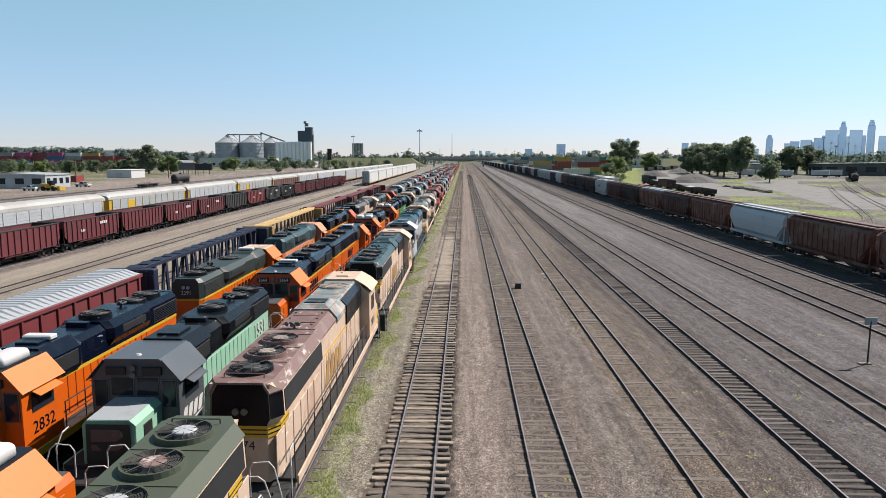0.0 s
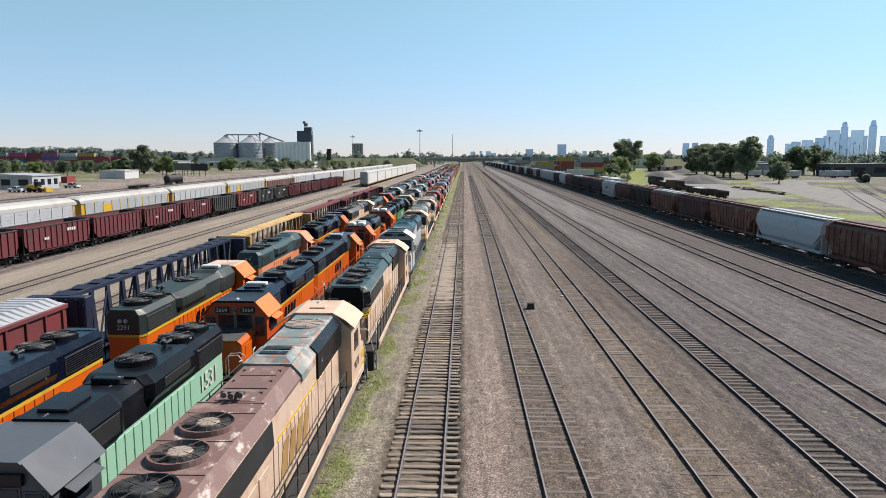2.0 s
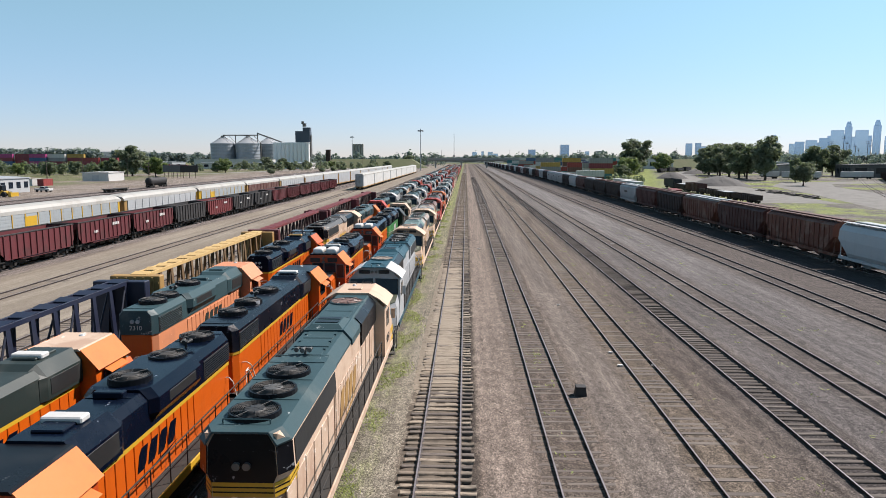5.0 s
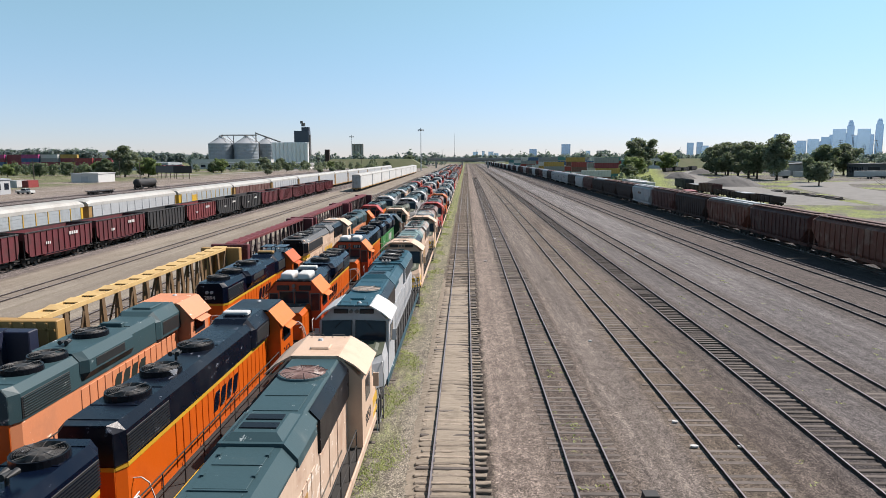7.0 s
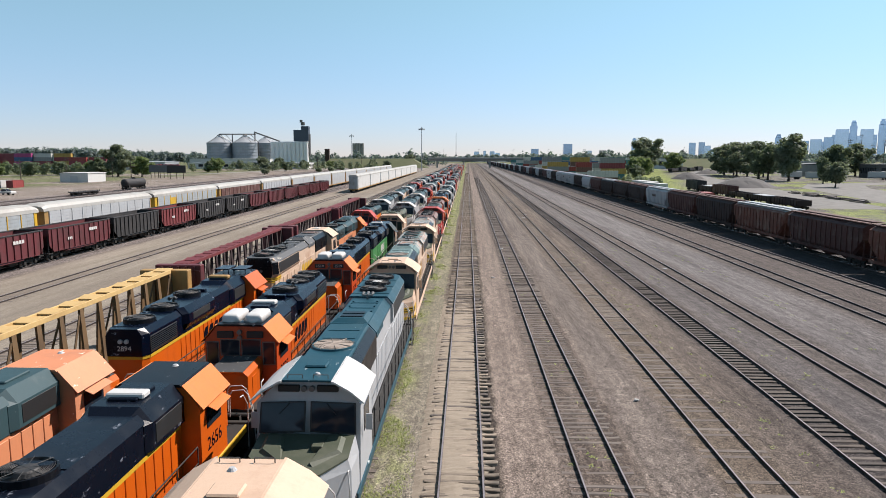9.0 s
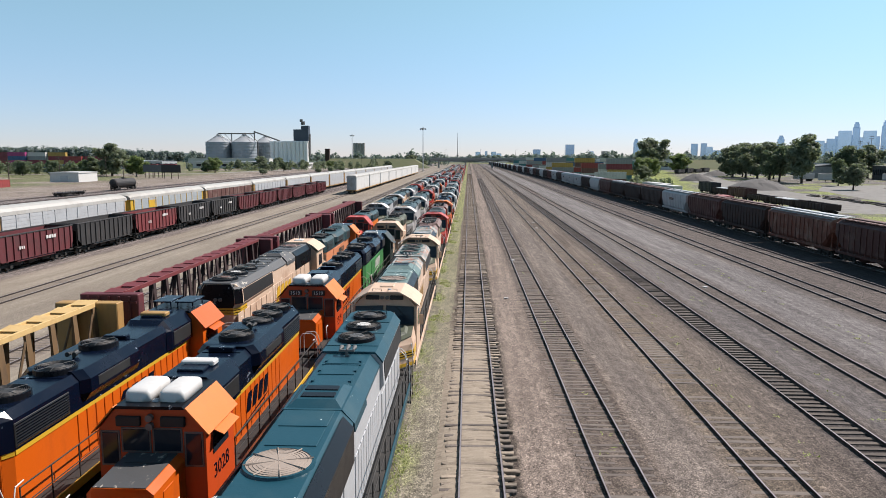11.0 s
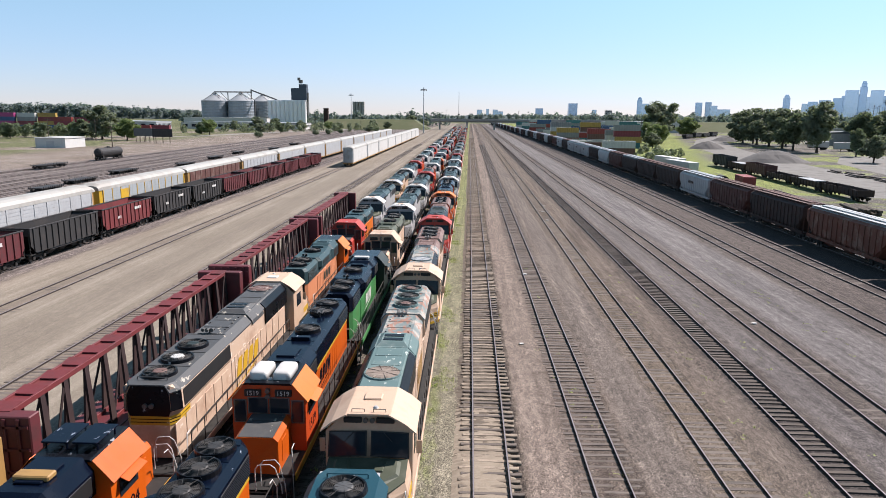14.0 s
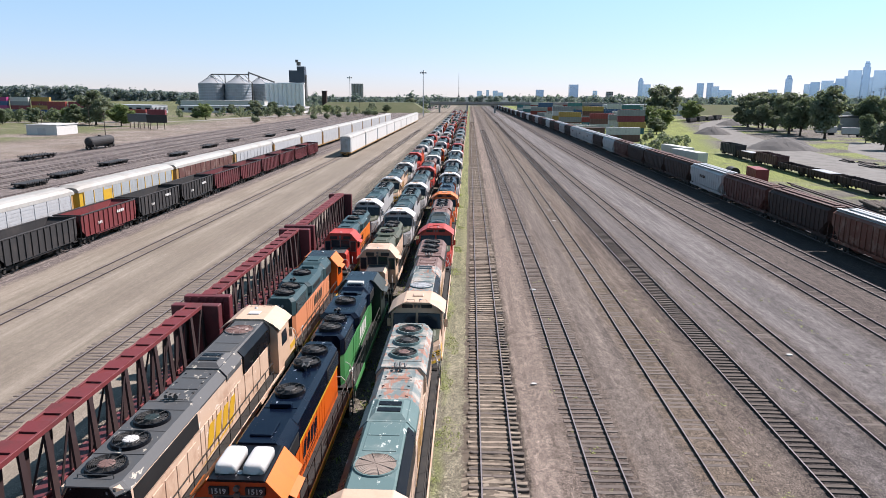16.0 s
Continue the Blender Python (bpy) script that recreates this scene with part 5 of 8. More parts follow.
    if near > 0:
        hy = s.get("horn", 9.4) - e
        obj("horn", f"sw_horn{hy}", lambda bm: (cyl(bm, 0.1, hy, 4.47, 0.05, 0.24, 8), [bmesh.ops.create_cone(bm, cap_ends=True, segments=10, radius1=0.085, radius2=0.025, depth=0.36, matrix=Matrix.Translation((0.1 + 0.12 * k, hy, 4.6)) @ Matrix.Rotation(math.pi / 2 * (1 if k else -1), 4, "X")) for k in (-1, 0, 1)]), "dark", t)
    if s.get("stripe"):
        def line(bm):
            for q in (-1, 1):
                box(bm, q * 0.895 - 0.014, q * 0.895 + 0.014, 2.25 - e, 12.18, 3.1, 3.235)
                plate(bm, (q * 0.885, 12.2, 3.1), (q * 0.71, 12.5, 3.1), (q * 0.71, 12.5, 3.235), (q * 0.885, 12.2, 3.235), 0.014 * q)
            box(bm, -0.71, 0.71, 12.54, 12.56, 3.1, 3.22)
        if near >= 0:
            obj("stripe", f"sw_line{e}", line, s["stripe"], t)
    if near > 0:
        q = 1 if face < 0 else -1
        for k in range((13 + int(e / 0.54)) if near > 1 else 0):
            obj("hood_door", f"sw_door{q}", lambda bm: box(bm, q * 0.89 - 0.018, q * 0.89 + 0.018, 0, 0.48, 1.65, 3.12, 0.012), s["side"], t, pose(0, 2.5 - e + 0.54 * k, 0))
        for q in (-1, 1):
            obj("handrail", f"sw_rails{q}{e}", lambda bm, q=q: deck_rails(bm, q * 1.46, [2.4 - e + (1.17 + e / 9) * k for k in range(10)], 1.52, 2.55), s["rails"], t)
        end_platform(t, f"sw_f{e}", -2.95 - e, -1, "white", near)
        end_platform(t, "sw_r", 14.0, 1, "white", near)
        if s.get("bars"):
            for q, turn in ((1, RIGHT), (-1, LEFT)):
                obj("lettering", "sw_mark", mark(0.50, 0.66), s["bars"], t, at(q * 0.912, 6.2 - e / 2, 2.55, turn))
        if s.get("sidebars"):
            for q, turn in ((1, RIGHT), (-1, LEFT)):
                if number:
                    letters(t, number, 0.62, at(q * 1.503, 1.1 - e, 2.3, turn), s["sidebars"])
        if number and face > 0:
            letters(t, number, 0.3, at(0, 12.562, 3.55, REAR), "white")
        if s.get("cabmark"):
            for q, turn in ((1, RIGHT), (-1, LEFT)):
                obj("lettering", "sw_cabmark", mark(0.34, 0.5), s["cabmark"], t, at(q * 1.503, 1.1 - e, 2.3, turn))
        if s.get("hoodnum"):
            letters(t, number, 0.95, at(0.918, 10.6, 2.62, RIGHT), s["hoodnum"])
    return t


def road(**kw):
    d = dict(cab="peach", roof="peach", hatch="peach", side="beige", top="teal", top2="teal", box="black", rear="black", sill="beige", nose_top="olive", ring=("black",), blade=("fan", "greyroof"), dynring="teal", dyn="greyroof", rails="under", stripe="yellow", bars="ochre", digits="dark", label="faded cream six-axle locomotive with a dark roof")
    d.update(kw)
    return d


def sw(**kw):
    d = dict(cab="orange", roof="black", slope="faded_orange", nose="orange", nose_top="greyroof", side="orange", top="navy", rear="orange", sill="yellow", ring="black", stripe="yellow", rails="under", bars="navy", sidebars="navy", label="orange and black four-axle locomotive parked in a row")
    d.update(kw)
    return d


ORANGE = sw()
ROW_1, ROW_2, ROW_3 = -4.6, -9.07, -13.35
road_engine(2.1, ROW_1 - 0.3, -1, road(top="olive", top2="olive", ring=("olive",), blade=("silver", "primer"), rear="olive", label="green-roofed cream locomotive with round roof fans"))
road_engine(34.5, ROW_1 - 0.25, 1, road(top="patchy", top2="primer", dynring="patchy", dyn="tan_disc", ring=("primer", "primer", "black"), blade=("tan_disc", "tan_disc", "fan"), edge="yellow", rear="black", nose_top="olive", label="faded cream locomotive with a peeling maroon roof"), number="9874")
road_engine(57.7, ROW_1, 1, road(cut=-0.2, hatch="peach", dyn="primer", rails="under", label="faded cream locomotive with a teal roof"), number="9850")
road_engine(71.2, ROW_1, -1, road(nose="silver", top="deep_teal", top2="deep_teal", dynring="deep_teal", cab="silver", roof="white", roof_mid="deep_teal", hatch="deep_teal", side="silver", sill="deep_teal", rear="deep_teal", stripe=None, bars=None, dyn="tan_disc", blade=("greyroof", "white", "greyroof"), label="white and grey locomotive with a teal roof"))
road_engine(93.8, ROW_1, -1, road(top="pale_teal", top2="patchy", dynring="pale_teal", hatch="peach", dyn="tan_disc", ring=("pale_teal",), blade=("primer", "fan"), label="faded cream locomotive with a patchy teal roof"))
road_engine(116.35, ROW_1, -1, road(top="patchy", top2="primer", hatch="beige", dyn="silver", label="faded cream locomotive with a rusty patchy roof"))
switch_engine(15.4, ROW_2 - 0.3, 1, sw(ac="white", label="orange locomotive with white roof coolers, parked in a long row"))
switch_engine(22.7, ROW_2 - 0.4, -1, sw(cab="slate", roof="slate", slope="slate", nose="mint", nose_top="cargrey", side="mint", top="black", rear="mint", sill="mint", stripe=None, bars=None, sidebars=None, blankboard=True, nose_front="dgreen", nose_door="dark", rim="slate", cabmark="white", hoodnum="white", label="faded mint green locomotive with a grey cab"), number="1531")
# shade_red cabs are orange ones with their shade in the paint
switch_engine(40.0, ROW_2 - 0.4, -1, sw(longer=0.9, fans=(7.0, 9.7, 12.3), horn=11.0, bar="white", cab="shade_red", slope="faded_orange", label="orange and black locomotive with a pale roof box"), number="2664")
switch_engine(69.8, ROW_2 - 0.45, 1, sw(top="scuffed", bar="white", longer=3.0, bulge=False, fans=(8.1, 11.0, 13.2), horn=9.6, label="orange and black locomotive, hood end forward"), number="2656")
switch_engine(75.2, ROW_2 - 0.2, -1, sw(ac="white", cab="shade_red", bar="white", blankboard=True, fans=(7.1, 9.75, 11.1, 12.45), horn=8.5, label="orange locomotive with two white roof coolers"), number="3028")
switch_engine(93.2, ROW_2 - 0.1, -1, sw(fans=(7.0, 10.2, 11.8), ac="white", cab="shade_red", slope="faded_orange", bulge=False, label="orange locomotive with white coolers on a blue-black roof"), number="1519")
switch_engine(120.6, ROW_2, 1, sw(cab="dgreen", roof="navy", slope="dgreen", nose="green", side="green", top="navy", rear="black", sill="green", stripe=None, bars="white", bar="white", label="bright green locomotive with a blue-black roof"))
switch_engine(128.2, ROW_2, -1, sw(cab="peach", roof="beige", slope="peach", nose="beige", side="beige", top="olive", rear="beige", sill="beige", stripe=None, bars=None, label="cream locomotive with an olive roof, parked in a long row"))
switch_engine(21.2, ROW_3 - 0.6, -1, sw(longer=1.2, ac="white", bar="white", label="orange locomotive with a numbered cab side"), number="2832")
switch_engine(52.6, ROW_3 - 0.6, 1, sw(longer=1.9, fans=(7.3, 11.5, 13.0), horn=10.2, top="dgreen", roof="beige", slope="faded_orange", bar="white", label="green-topped orange locomotive, hood end forward"), number="2291")
switch_engine(71.1, ROW_3 - 0.8, 1, sw(longer=1.6, top="teal", side="salmon", roof="salmon", slope="salmon", cab="salmon", stripe=None, bars="dgreen", fans=(8.1, 10.9, 12.3), horn=9.6, label="teal-topped faded orange locomotive in a row"), number="2310")
switch_engine(88.9, ROW_3 - 0.45, 1, sw(longer=1.9, bars="navy", panels="navy", bar="ochre", slope="orange", fans=(8.0, 10.6, 13.0), horn=9.4, label="orange and black locomotive with raised roof panels"), number="2894")
road_engine(107.0, ROW_3 - 0.25, 1, road(top="greyroof", top2="greyroof", rear="black", hatch="white", dynring="greyroof", dyn="primer", blade=("dgreen", "white", "primer"), bars="yellow", label="cream locomotive with a grey roof, parked in a long row"))
switch_engine(127.2, ROW_3, 1, sw(top="teal", side="salmon", rear="black", stripe=None, bars="dgreen", label="teal-topped faded orange locomotive"))
switch_engine(134.6, ROW_3, -1, sw(top="teal", roof="red", slope="red", cab="red", nose="red", side="faded_orange", stripe=None, label="teal-topped locomotive with a red cab"))

# the rest of the rows, farther off
FAR_SCHEMES = [
    (road_engine, 22.6, 6.3, road(cab="red", roof="red", hatch="red", side="shade_red", top="dgreen", top2="primer", stripe=None, bars=None, label="red locomotive with a dark roof, parked in a long row")),
    (switch_engine, 18.6, 3.4, sw(ac="white", label="orange and black locomotive with white coolers")),
    (road_engine, 22.6, 6.3, road(cab="silver", roof="white", side="silver", stripe=None, bars=None, label="grey and white locomotive with a teal roof")),
    (switch_engine, 18.6, 3.4, sw(top="dgreen", roof="white", label="green-topped orange locomotive with a white cab roof")),
    (switch_engine, 18.6, 3.4, sw(cab="green", slope="white", nose="green", side="green", top="dgreen", stripe=None, bars=None, label="dark green locomotive with white roof edges, parked in a long row")),
    (road_engine, 22.6, 6.3, road(roof="silver", label="cream locomotive with a pale roof, parked in a long row")),
    (switch_engine, 18.6, 3.4, sw(top="teal", roof="red", slope="red", cab="red", label="orange locomotive with a red cab, parked in a long row")),
    (road_engine, 22.6, 6.3, road(cab="orange", roof="faded_orange", side="orange", top="navy", top2="navy", stripe=None, bars=None, label="orange locomotive with a blue-black roof, parked in a long row")),
]
rng = random.Random(5)
ORDER = {ROW_1: [0, 7, 2, 2, 2, 0, 5, 5, 2, 0], ROW_2: [2, 2, 0, 2, 3, 2, 0, 2, 6, 2], ROW_3: [2, 5, 2, 0, 2, 2, 0, 2, 2, 6]}
for row, start in ((ROW_1, 133.6), (ROW_2, 143.0), (ROW_3, 149.4)):
    y = start
    queue = list(ORDER[row])
    while y < 640:
        fn, length, lead, scheme = FAR_SCHEMES[queue.pop(0)] if queue else rng.choice(FAR_SCHEMES)
        fn(y + lead, row, -1, scheme, 1 if y < 205 else 0 if y < 330 else -1)
        y += length + 0.2
# ---------------------------------------------------------------- freight cars
def car_running_gear(t, half, near=True):
    """Two trucks with wheels, and couplers."""
    for c in (-1, 1):
        if not near:
            obj("truck", "car_truck_whole", lambda bm: (truck_mesh((-0.88, 0.88))(bm), [cyl(bm, q * 0.76, a, 0.6, 0.42, 0.13, 14, "X") for q in (-1, 1) for a in (-0.88, 0.88)]), "under", t, pose(0, c * (half - 2.0), -0.08))
            continue
        tr = obj("truck", "car_truck", truck_mesh((-0.88, 0.88)), "under", t, pose(0, c * (half - 2.0), -0.08))
        if near:
            for a in (-0.88, 0.88):
                obj("wheelset", "wheel_small", wheel_mesh(0.42), "steel", tr, pose(0, a, 0.08))
    couplers(t, -half, half)


def centre_beam_car(y0, y1, x, paint, top, label, post_paint):
    """Lumber flatcar with end bulkheads and an open beam along the middle."""
    half = (y1 - y0) / 2 - 0.35
    t = thing("lumber_flatcar", pose(x, (y0 + y1) / 2, 0), label, "flatcar", "lumber flatcars in a row")
    car_running_gear(t, half + 0.1)
    key = f"cb{half:.2f}"
    obj("deck", key + "deck", lambda bm: (box(bm, -1.42, 1.42, -half, half, 1.08, 1.22, 0.02), [box(bm, q * 1.38 - 0.05, q * 1.38 + 0.05, -half, half, 0.85, 1.24, 0.02) for q in (-1, 1)], box(bm, -0.3, 0.3, -half, half, 0.6, 1.08, 0.03)), paint, t)
    for e in (-1, 1):
        def bulk(bm, e=e):
            box(bm, -1.42, 1.42, e * (half - 0.35) - 0.3, e * (half - 0.35) + 0.3, 1.22, 4.68, 0.04)
        wall = obj("bulkhead", key + f"bulk{e}", bulk, paint, t)
        for k in (-1.0, -0.5, 0.0, 0.5, 1.0):
            obj("stiffener", "cb_stiff", lambda bm: box(bm, -0.06, 0.06, -0.06, 0.06, 1.3, 4.6, 0.015), paint, wall, pose(k, e * (half - 0.05), 0))
        for k in range(4):
            obj("cross_bar", "cb_bar", lambda bm: box(bm, -1.35, 1.35, -0.04, 0.04, -0.05, 0.05), paint, wall, pose(0, e * (half - 0.03), 1.75 + 0.85 * k))
    n = 14
    step = (2 * half - 1.6) / n
    def beam(bm):
        a = half - 0.7
        for q in (-1, 1):
            box(bm, q * 0.42 - 0.05, q * 0.42 + 0.05, -a, a, 4.5, 4.72, 0.01)
            box(bm, q * 0.42 - 0.05, q * 0.42 + 0.05, -a, a, 1.22, 1.4, 0.01)
    obj("top_beam", key + "beam", beam, top, t)
    obj("beam_plate", key + "plate", lambda bm: box(bm, -0.37, 0.37, -half + 0.7, half - 0.7, 4.56, 4.62), top, t)
    for k in range(n + 1):
        yy = -half + 0.8 + k * step
        def gusset(bm):
            loft(bm, [[(-0.46, -0.32, 4.66), (0.46, -0.32, 4.66), (0.46, 0.38, 4.74), (-0.46, 0.38, 4.74)], [(-0.46, -0.32, 4.70), (0.46, -0.32, 4.70), (0.46, 0.38, 4.78), (-0.46, 0.38, 4.78)]])
        obj("cross_plate", "cb_gusset", gusset, top, t, pose(0, yy, 0))
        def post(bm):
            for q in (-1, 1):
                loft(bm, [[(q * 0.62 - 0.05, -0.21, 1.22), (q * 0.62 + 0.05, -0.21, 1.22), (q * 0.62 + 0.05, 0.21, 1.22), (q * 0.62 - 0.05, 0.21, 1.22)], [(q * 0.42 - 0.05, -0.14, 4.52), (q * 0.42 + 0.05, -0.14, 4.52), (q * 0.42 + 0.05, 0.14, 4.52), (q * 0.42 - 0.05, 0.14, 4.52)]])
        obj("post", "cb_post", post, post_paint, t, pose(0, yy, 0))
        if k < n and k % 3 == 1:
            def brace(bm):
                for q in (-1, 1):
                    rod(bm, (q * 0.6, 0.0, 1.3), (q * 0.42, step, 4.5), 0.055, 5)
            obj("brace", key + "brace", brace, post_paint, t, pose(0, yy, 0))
    return t


def ribbed_boxcar(y0, y1, x):
    half = (y1 - y0) / 2 - 0.35
    t = thing("boxcar", pose(x, (y0 + y1) / 2, 0), "red steel boxcar with a ribbed silver roof", "boxcar", "boxcars in a row")
    car_running_gear(t, half + 0.1)
    obj("body", "cg_body", lambda bm: (box(bm, -1.45, 1.45, -half, half, 1.05, 4.62, 0.03), box(bm, -0.3, 0.3, -half, half, 0.6, 1.05)), "carred", t)
    k = 0
    yy = -half + 0.3
    while yy < half:
        for q in (-1, 1):
            obj("side_rib", f"cg_rib{q}", lambda bm, q=q: box(bm, q * 1.49 - 0.05, q * 1.49 + 0.05, -0.07, 0.07, 1.1, 4.55, 0.015), "carred", t, pose(0, yy, 0))
        yy += 1.28
    obj("top_rail", "cg_rail", lambda bm: [box(bm, q * 1.5 - 0.06, q * 1.5 + 0.06, -half, half, 4.48, 4.68, 0.02) for q in (-1, 1)], "carred", t)
    n = int(2 * half / 0.46)
    for i in range(n):
        y = -half + 0.23 + i * 2 * half / n
        def rib(bm):
            w = half / n
            loft(bm, [[(-1.42, yy, 4.68), (-0.7, yy, 4.7 + h), (0.7, yy, 4.7 + h), (1.42, yy, 4.68), (1.42, yy, 4.63), (-1.42, yy, 4.63)] for yy, h in ((-w, 0.12), (-w * 0.5, 0.24), (w * 0.5, 0.24), (w, 0.12))])
        obj("roof_panel", "cg_roofrib", rib, "galv", t, pose(0, y, 0))
    return t


def open_hopper(y, x, paint, mark, label, length=13.6):
    half = length / 2 - 0.5
    t = thing("hopper_car", pose(x, y, 0), label, "hopper car", "open hopper cars in a train")
    car_running_gear(t, half + 0.25)
    def shell(bm):
        for q in (-1, 1):
            loft(bm, [[(q * 1.5, yy, z0), (q * 1.55, yy, z0), (q * 1.55, yy, 3.62), (q * 1.5, yy, 3.62)] for yy, z0 in ((-half, 1.9), (-half + 0.8, 1.15), (half - 0.8, 1.15), (half, 1.9))])
        for e in (-1, 1):
            plate(bm, (-1.5, e * half, 3.5), (1.5, e * half, 3.5), (1.5, e * (half - 3.4), 1.0), (-1.5, e * (half - 3.4), 1.0), 0.05)
            box(bm, -1.5, 1.5, e * half - 0.04, e * half + 0.04, 2.9, 3.62)
        box(bm, -1.45, 1.45, -half + 3.2, half - 3.2, 0.95, 1.05)
        box(bm, -0.25, 0.25, -half, half, 0.75, 1.0)
    obj("body", f"oh_body{length}", shell, paint, t)
    obj("top_rim", f"oh_rim{length}", lambda bm: ([box(bm, q * 1.54 - 0.07, q * 1.54 + 0.07, -half - 0.05, half + 0.05, 3.58, 3.72, 0.02) for q in (-1, 1)], [box(bm, -1.5, 1.5, e * half - 0.07, e * half + 0.07, 3.58, 3.72, 0.02) for e in (-1, 1)]), "carblack", t)
    n = 12
    for k in range(n):
        yy = -half + 0.5 + (2 * half - 1.0) * k / (n - 1)
        z0 = 1.25
        for q in ((1,) if y > 190 else (-1, 1)):
            obj("side_post", f"oh_post{q}{z0:.1f}", lambda bm, q=q, z0=z0: box(bm, q * 1.6 - 0.06, q * 1.6 + 0.06, -0.055, 0.055, z0, 3.6, 0.01), paint, t, pose(0, yy, 0))
    def chutes(bm):
        for c in (-2.2, 0, 2.2):
            loft(bm, [[(-1.2, c - 1.0, 1.1), (1.2, c - 1.0, 1.1), (1.2, c + 1.0, 1.1), (-1.2, c + 1.0, 1.1)], [(-0.8, c - 0.35, 0.45), (0.8, c - 0.35, 0.45), (0.8, c + 0.35, 0.45), (-0.8, c + 0.35, 0.45)]])
    obj("hopper_chute", "oh_chute", chutes, "under", t)
    for e in (-1, 1):
        def frame_end(bm, e=e):
            for q in (-1, 1):
                rod(bm, (q * 1.4, e * half, 1.0), (q * 1.4, e * half, 3.5), 0.06, 5)
                rod(bm, (q * 0.5, e * (half - 0.1), 1.0), (q * 0.5, e * (half - 0.1), 3.2), 0.05, 5)
            box(bm, -1.45, 1.45, e * (half - 0.3) - 0.4, e * (half - 0.3) + 0.4, 0.95, 1.05)
        obj("end_frame", f"oh_end{e}{length}", frame_end, "under", t)
    if mark:
        for q, turn in ((1, RIGHT), (-1, LEFT)):
            obj("lettering", "oh_mark", bars(4, 0.34, 0.34, 0.1), "white", t, at(q * 1.665, 2.2, 2.9, turn))
            obj("lettering", "oh_mark2", bars(3, 0.2, 0.3, 0.12), "white", t, at(q * 1.665, -2.6, 2.3, turn))
    return t


def car_carrier(y, x, sides, ends, label, length=28.7):
    half = length / 2 - 0.45
    t = thing("car_carrier", pose(x, y, 0), label, "railcar", "car carriers in a train")
    car_running_gear(t, half + 0.2, False)
    obj("deck", "cc_deck", lambda bm: (box(bm, -1.5, 1.5, -half, half, 0.95, 1.3, 0.03), box(bm, -0.4, 0.4, -half, half, 0.55, 0.95)), "ochre", t)
    obj("side_wall", "cc_walls", lambda bm: [box(bm, q * 1.45 - 0.04, q * 1.45 + 0.04, -half + 1.0, half - 1.0, 1.3, 5.1) for q in (-1, 1)], sides, t)
    roof_out = [(-1.52, 4.95), (-1.5, 5.35), (-1.25, 5.68), (-0.7, 5.86), (0.7, 5.86), (1.25, 5.68), (1.5, 5.35), (1.52, 4.95), (1.4, 4.95), (-1.4, 4.95)]
    def roof(bm):
        loft(bm, [[(u * s, yy, 4.95 + (v - 4.95) * d) for u, v in roof_out] for yy, s, d in ((-half + 0.1, 0.96, 0.7), (-half + 0.9, 1.0, 1.0), (half - 0.9, 1.0, 1.0), (half - 0.1, 0.96, 0.7))])
    obj("roof", "cc_roof", roof, "roof_white", t)
    for q in (-1, 1):
        for k in range(12 if y < 240 and q > 0 else 0):
            yy = -half + 1.1 + (2 * half - 2.2) * k / 11
            obj("side_post", f"cc_post{q}", lambda bm, q=q: box(bm, q * 1.51 - 0.05, q * 1.51 + 0.05, -0.07, 0.07, 1.3, 4.95, 0.015), sides if ends == "ochre" else ends, t, pose(0, yy, 0))
        obj("side_screen", f"cc_rib{q}", lambda bm, q=q: [box(bm, q * 1.49 - 0.02, q * 1.49 + 0.02, -half + 1.1, half - 1.1, 1.5 + 0.38 * k, 1.72 + 0.38 * k) for k in range(9)], sides, t)["kind"] = "stuff"
    for e in (-1, 1):
        def door(bm, e=e):
            loft(bm, [[(-1.45, e * (half - 1.0), z), (-1.35, e * (half - 0.35), z), (-0.8, e * half, z), (0.8, e * half, z), (1.35, e * (half - 0.35), z), (1.45, e * (half - 1.0), z)] for z in (1.3, 5.0)])
        obj("end_door", f"cc_door{e}", door, ends, t)
    if ends == "yellow":
        for q, turn in ((1, RIGHT), (-1, LEFT)):
            obj("sign_panel", f"cc_sign{q}", lambda bm, q=q: box(bm, q * 1.535 - 0.015, q * 1.535 + 0.015, -half + 5.6, -half + 7.8, 2.4, 4.6), "yellow", t)
    return t


